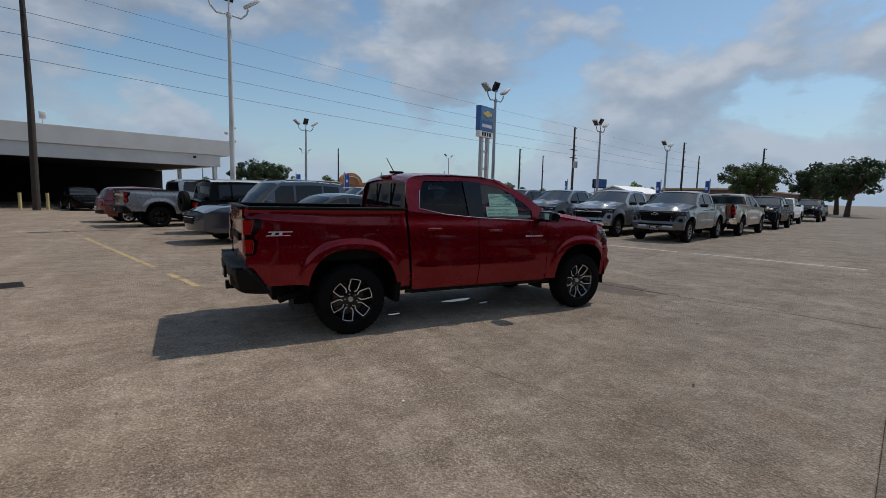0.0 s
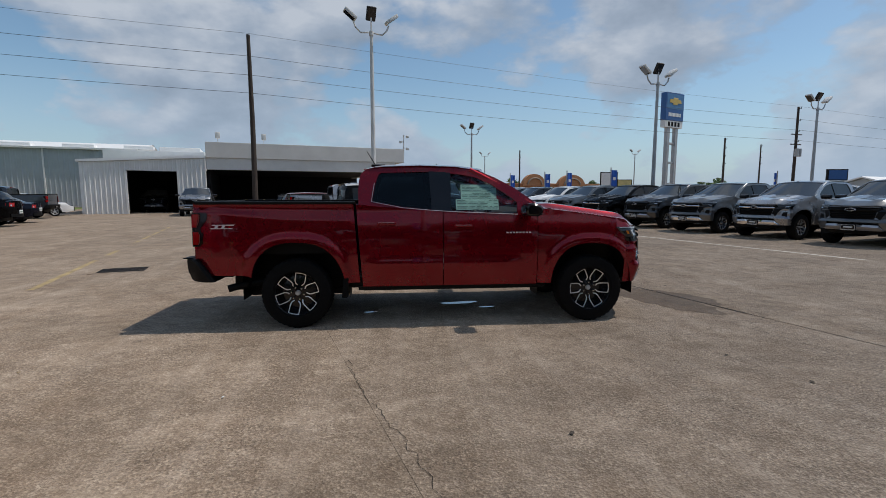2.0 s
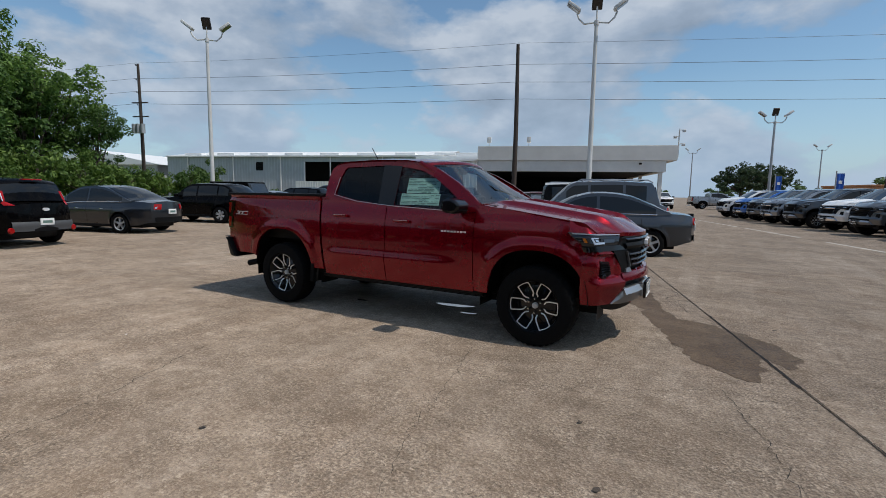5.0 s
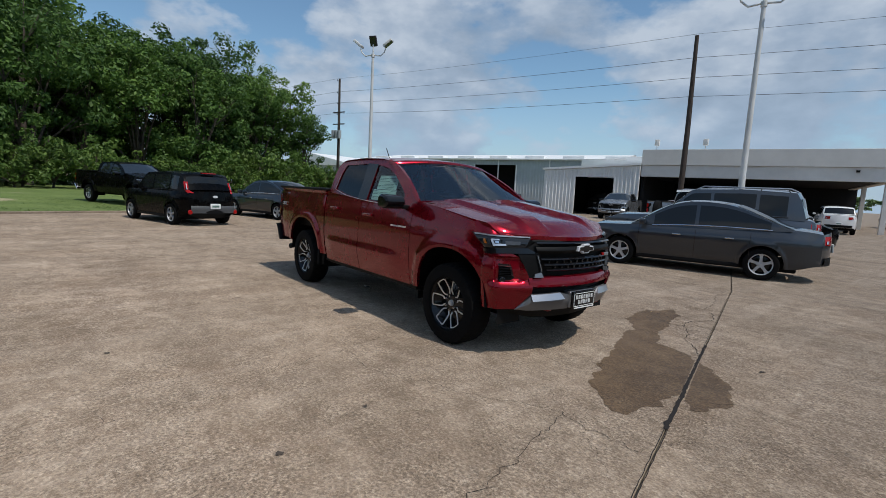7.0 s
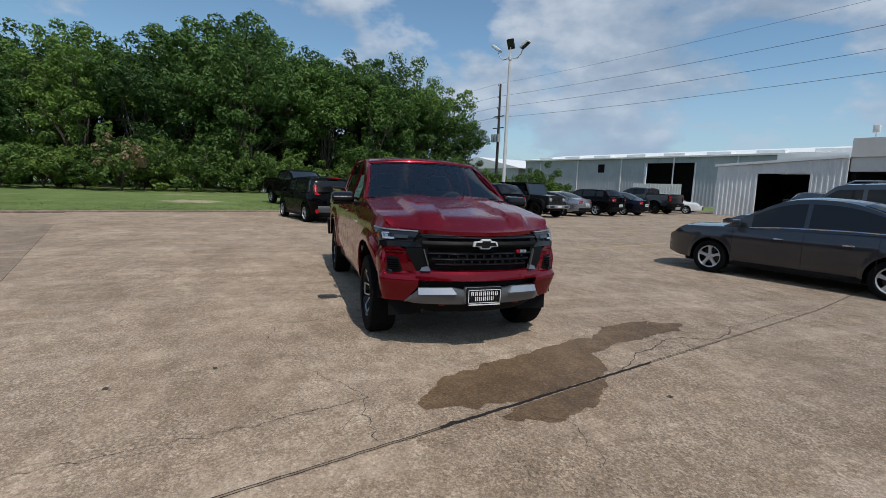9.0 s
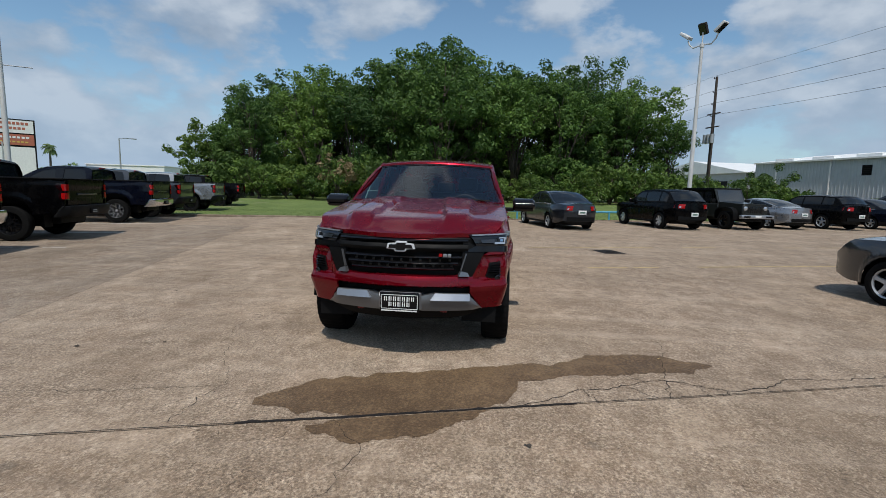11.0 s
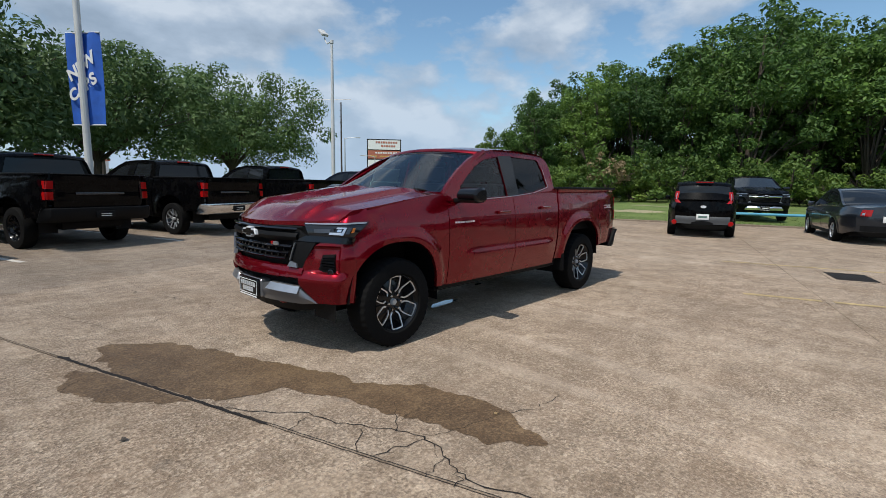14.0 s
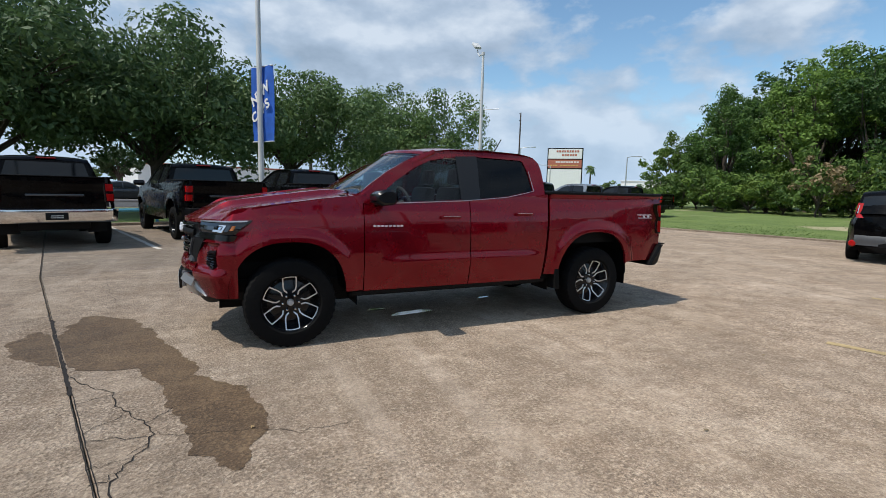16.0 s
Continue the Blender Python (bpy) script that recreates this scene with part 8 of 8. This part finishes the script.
# far belt of trees all round
far = [tree("far_tree", lot(150, 60), "distant dark green tree on the horizon", 7.5, 5.5, 1.5, 0.2, 130, LEAFO, 30, 40, 0.5, 0.2, "far trees", 0.8)]
for k in range(60):
    t = 2 * math.pi * k / 60 + rs.uniform(-0.04, 0.04)
    d = rs.uniform(170, 240)
    s = rs.uniform(0.6, 1.1)
    copy_thing(far[0], lot(d * math.cos(t), d * math.sin(t), 0, rs.uniform(0, 360)) @ Matrix.Diagonal((s * 1.6, s * 1.6, s, 1)))
# shrubs and fence in front of the shed
for k in range(10):
    copy_thing(bush[k % 3], lot(-52 + 1.8 * k, 55 + rs.uniform(-0.5, 0.5), 0, rs.uniform(0, 360)) @ Matrix.Diagonal((0.7, 0.7, 0.5, 1)))
# grass blades along the verge
gr = np.random.RandomState(9)
n = 26000
gu = LOT_W - 0.2 - gr.rand(n) ** 1.6 * 20
gv = -24 + gr.rand(n) * 66
gz = 0.03 + 0.25 * np.clip((LOT_W - 1 - gu) / (40 + LOT_W - 1), 0, 1) ** 1.6
hh = 0.02 + 0.035 * gr.rand(n) + 0.05 * (gr.rand(n) > 0.985)
ang = gr.rand(n) * 6.283
vv = np.empty((n, 3, 3))
vv[:, 0] = np.stack([gu - 0.02 * np.cos(ang), gv - 0.02 * np.sin(ang), gz], 1)
vv[:, 1] = np.stack([gu + 0.02 * np.cos(ang), gv + 0.02 * np.sin(ang), gz], 1)
vv[:, 2] = np.stack([gu + 0.05 * np.sin(ang), gv + 0.05 * np.cos(ang), gz + hh], 1)
me = bpy.data.meshes.new("grass")
me.from_pydata(vv.reshape(-1, 3).tolist(), [], np.arange(n * 3).reshape(n, 3).tolist())
me.materials.append(BLADE)
ob = new("grass", me)
ob.matrix_basis = lot(0, 0)
tagged(ob, "short green grass blades on the verge", "grass", "", "stuff")

# ---- cracks, wet patch, slabs ----
def ribbon(name, pts, w, z, mat, label, category, seed, jit=0.03, branch=0, even=0.5):
    """A wandering crack along a few turning points."""
    rr = random.Random(seed)
    bm = bmesh.new()
    def run(ps, w0, w1):
        path = []
        for a, b in zip(ps, ps[1:]):
            a, b = Vector((*a, z)), Vector((*b, z))
            n = max(3, int((b - a).length / 0.05))
            side = Vector((-(b - a).y, (b - a).x, 0)).normalized()
            for k in range(n):
                path.append(a.lerp(b, k / n) + side * rr.gauss(0, jit))
        path.append(Vector((*ps[-1], z)))
        last = None
        for i, p in enumerate(path):
            d = (path[min(i + 1, len(path) - 1)] - path[max(i - 1, 0)]).normalized()
            s = Vector((-d.y, d.x, 0)) * (w0 + (w1 - w0) * i / len(path)) * rr.uniform(even, 1.3 if even < 0.7 else 1.1) / 2
            cur = (bm.verts.new(p - s), bm.verts.new(p + s))
            if last:
                bm.faces.new((last[0], cur[0], cur[1], last[1]))
            last = cur
        return path
    main = run(pts, w, w * 0.6)
    for k in range(branch):
        a = rr.choice(main)
        b = a + Vector((rr.uniform(-0.5, 0.5), rr.uniform(-0.5, 0.5), 0))
        run([a.xy, b.xy], w * 0.6, w * 0.2)
    ob = part(name, bm, mat)
    ob.matrix_basis = lot(0, 0)
    return tagged(ob, label, category, "", "structure")


ribbon("crack", [(3.37, 0.03), (3.26, 0.31), (3.17, 0.52), (3.18, 0.70), (3.165, 0.90), (3.11, 1.07), (3.085, 1.28)], 0.0085, 0.004, CRACK, "dark wandering crack in the concrete", "crack", 1, 0.012, 1)
ribbon("crack", [(3.085, 1.28), (3.13, 1.37), (3.20, 1.47), (3.29, 1.56), (3.335, 1.64), (3.345, 1.80), (3.33, 2.0), (3.20, 2.35), (3.28, 2.80), (3.24, 3.5), (3.36, 4.2)], 0.0078, 0.004, CRACK, "dark crack wandering beside the slab joint", "crack", 6, 0.010, 1)
for k, pts in enumerate(([(3.383, 0.57), (3.28, 0.555), (3.175, 0.555)], [(3.40, 1.13), (3.265, 1.20), (3.10, 1.30)], [(3.39, 1.03), (3.29, 0.97), (3.18, 0.92)], [(3.41, 1.45), (3.36, 1.46), (3.20, 1.47)], [(3.41, 1.60), (3.36, 1.62), (3.30, 1.58)])):
    ribbon("crack", pts, 0.0055, 0.004, CRACK, "short crack running into the slab joint", "crack", 31 + k, 0.010, 0)
ribbon("crack", [(3.085, 1.28), (2.99, 1.38), (2.84, 1.45), (2.65, 1.56), (2.45, 1.75), (2.2, 1.85)], 0.0045, 0.004, CRACK, "thin crack branching off in the concrete", "crack", 2, 0.012, 0)
ribbon("crack", [(3.28, -2.25), (2.85, -2.12), (2.74, -2.04), (2.2, -2.2), (1.2, -2.33), (0.79, -2.13)], 0.0036, 0.004, CRACK, "thin crack across the concrete slab", "crack", 3, 0.02, 4)
ribbon("crack", [(2.75, -2.04), (2.73, -3.0), (2.6, -4.3)], 0.0042, 0.004, CRACK, "thin crack along the concrete slab", "crack", 4, 0.015, 3)
ribbon("crack", [(0.79, -1.2), (0.76, -2.13), (0.67, -3.1), (0.70, -4.35)], 0.0032, 0.004, CRACK, "thin crack along the concrete slab", "crack", 5, 0.012, 2)
ribbon("crack", [(3.4, -1.25), (3.75, -1.1), (4.4, -1.4), (5.2, -1.3)], 0.0032, 0.004, CRACK, "thin crack along the concrete slab", "crack", 7, 0.02, 3)
ribbon("crack", [(5.3, 2.2), (5.0, 0.5), (5.4, -1.2), (5.1, -4.3)], 0.0032, 0.004, CRACK, "thin crack along the concrete slab", "crack", 8, 0.02, 3)
ribbon("crack", [(-2.1, 4.3), (-1.2, 5.6), (-0.8, 7.5)], 0.0036, 0.004, CRACK, "thin crack along the concrete slab", "crack", 9, 0.02, 2)


JOINT = [(2.830, -13.6), (3.322, -4.65), (3.364, -1.15), (3.379, 0.05), (3.397, 1.6), (3.430, 4.3), (3.265, 7.6)]
for du in (-0.0095, 0.0095):
    ribbon("joint_crack", [(u + du, v) for u, v in JOINT], 0.0065, 0.0035, CRACK, "dark edge line of the filled joint between slabs", "joint", 21, 0.0016, 0, 0.8)
ribbon("joint_crack", [(3.355, -1.85), (3.364, -1.15), (3.372, -0.45), (3.379, 0.05), (3.384, 0.40)], 0.030, 0.0048, CRACK, "broken wet edge of the slab joint", "joint", 22, 0.004, 0, 0.6)


def wet_patch(name, spine, seed, label, least=-99.0, most=99.0):
    """A spill along a line of (u, v, reach to one side, reach to the other)."""
    rr = random.Random(seed)
    bm = bmesh.new()
    rows = []
    n = 220
    for i in range(n + 1):
        t = i / n * (len(spine) - 1)
        k = min(int(t), len(spine) - 2)
        f = t - k
        f = f * f * (3 - 2 * f)
        u, v, a, b = (p + (q - p) * f for p, q in zip(spine[k], spine[k + 1]))
        e = min(1.0, 5.0 * i / n, 5.0 * (n - i) / n) ** 0.5
        wob = lambda c: 0.11 * noise.noise((v * 2.6 + c, seed, 0)) + 0.05 * noise.noise((v * 9 + c, seed, 3)) + 0.02 * noise.noise((v * 31 + c, seed, 5))
        lo, hi = u - max(0.004, a * e + wob(0)), u + max(0.004, b * e + wob(40))
        lo, hi = max(lo, least), min(hi, most)
        hi = max(hi, lo + 0.004)
        rows.append([bm.verts.new((lo + (hi - lo) * s, v, 0.003)) for s in lin(0, 1, 4)])
    for a, b in zip(rows, rows[1:]):
        for j in range(4):
            bm.faces.new((a[j], b[j], b[j + 1], a[j + 1]))
    ob = part(name, bm, WETCON)
    ob.matrix_basis = lot(0, 0)
    return tagged(ob, label, "wet patch", "", "structure")


wet_patch("wet_patch", [(3.05, -1.80, 0.05, 0.05), (2.98, -1.5, 0.28, 0.40), (2.95, -0.9, 0.29, 0.50), (2.97, -0.35, 0.31, 0.50), (2.88, -0.06, 0.24, 0.40), (2.84, 0.12, 0.22, 0.14), (2.80, 0.5, 0.18, 0.14), (2.70, 1.0, 0.20, 0.21), (2.75, 1.4, 0.24, 0.24), (2.79, 1.7, 0.25, 0.20), (2.84, 1.92, 0.10, 0.12)], 4, "dark wet spill on the concrete in front of the red pickup", -99.0, 3.350)
wet_patch("wet_patch", [(3.45, -1.42, 0.03, 0.03), (3.42, -1.1, 0.16, 0.30), (3.42, -0.7, 0.16, 0.24), (3.40, -0.25, 0.05, 0.04)], 8, "small dark wet spill beyond the slab joint", 3.392)


ribbon("crack", [(-1.56, -1.6), (-1.60, -2.4), (-1.52, -3.3), (-1.60, -4.6), (-1.50, -6.0)], 0.004, 0.004, CRACK, "faint crack along the slab joint", "crack", 41, 0.012, 2)


def leaf_litter(x, y, turn, size, mat):
    bm = bmesh.new()
    rr = random.Random(int(x * 100))
    pts = [(math.cos(t) * size * rr.uniform(0.35, 1.0), math.sin(t) * size * rr.uniform(0.3, 0.8), 0.004 + 0.010 * rr.random()) for t in lin(0, 5.7, 10)]
    mid = bm.verts.new((0, 0, 0.012))
    vs = [bm.verts.new(p) for p in pts]
    for i in range(len(vs)):
        bm.faces.new((mid, vs[i], vs[(i + 1) % len(vs)]))
    ob = part("dry_leaf", bm, mat)
    ob.matrix_basis = pose(x, y, 0, 0, 0, turn)
    return tagged(ob, "small curled dry leaf lying on the concrete", "leaf", "leaves on the paving")


for x, y, size, mm in ((3.74, 1.01, 0.035, BARK), (2.44, -2.21, 0.025, BARK), (0.50, -3.47, 0.03, BARK), (2.68, -2.87, 0.03, BARK), (-1.84, -2.72, 0.02, WHITE)):
    leaf_litter(x, y, 40, size, mm)
for x, y, a, b in ((0.27, 0.15, 0.24, 0.08), (0.60, -0.12, 0.10, 0.035), (-0.90, -0.26, 0.08, 0.035)):
    bm = bmesh.new()
    bm.faces.new([bm.verts.new((a * math.cos(t) * (1 + 0.2 * math.sin(3 * t)), b * math.sin(t) * (1 + 0.25 * math.cos(2 * t)), 0.004)) for t in lin(0, 6.1, 30)])
    ob = part("puddle", bm, WATER)
    ob.matrix_basis = pose(x, y, 0, 0, 0, 8)
    tagged(ob, "small glossy puddle under the red pickup", "puddle", "", "structure")
for k in range(8):
    leaf_litter(rs.uniform(-4, 6), rs.choice((-1, 1)) * rs.uniform(2.0, 5.0), rs.uniform(0, 360), rs.uniform(0.012, 0.025), LEAFD)
# paving slabs, laid with open joints
pave = thing("pavement", lot(0, 0), "worn tan concrete slabs with open joints", "paving", "", "structure")


ROWS_OF_SLABS = {-2: (2.830, 0.055), -1: (3.322, 0.012), 0: (3.430, -0.05), 1: (2.98, 0.0), 2: (2.98, 0.0), 3: (2.98, 0.0), 4: (2.98, 0.0)}


def slab_mesh(a, b, k, gl=0.0006, gr=0.0006):
    bm = bmesh.new()
    g, h = 0.0025, 0.0025
    outer = [(gl + k * g, g), (a - gr + k * g, g), (a - gr + k * b, b - g), (gl + k * b, b - g)]
    lo = [bm.verts.new((x, y, -0.035)) for x, y in outer]
    md = [bm.verts.new((x, y, -h)) for x, y in outer]
    hi = [bm.verts.new((x + (h if q in (0, 3) else -h), y + (h if q < 2 else -h), 0.0)) for q, (x, y) in enumerate(outer)]
    for p, q in ((lo, md), (md, hi)):
        for i in range(4):
            bm.faces.new((p[i], p[(i + 1) % 4], q[(i + 1) % 4], q[i]))
    bm.faces.new(hi)
    return mesh_of("slab", bm, CONCRETE, 20)


for j, (u0, slant) in ROWS_OF_SLABS.items():
    kinds = {-1: slab_mesh(DU, DV, slant, 0.0006, 0.004), 0: slab_mesh(DU, DV, slant, 0.004, 0.0006), 9: slab_mesh(DU, DV, slant)}
    if j == -2:
        kinds[9].materials[0] = kinds[-1].materials[0] = CONGREY
    v = V_JOINT + DV * j
    for i in range(-4, 11):
        u = u0 + DU * i
        if u < LOT_W - 0.3 or v + DV < LOT_S:
            continue
        ob = new("slab", kinds.get(i, kinds[9]))
        ob.parent = pave
        ob.location = (u, v, 0)
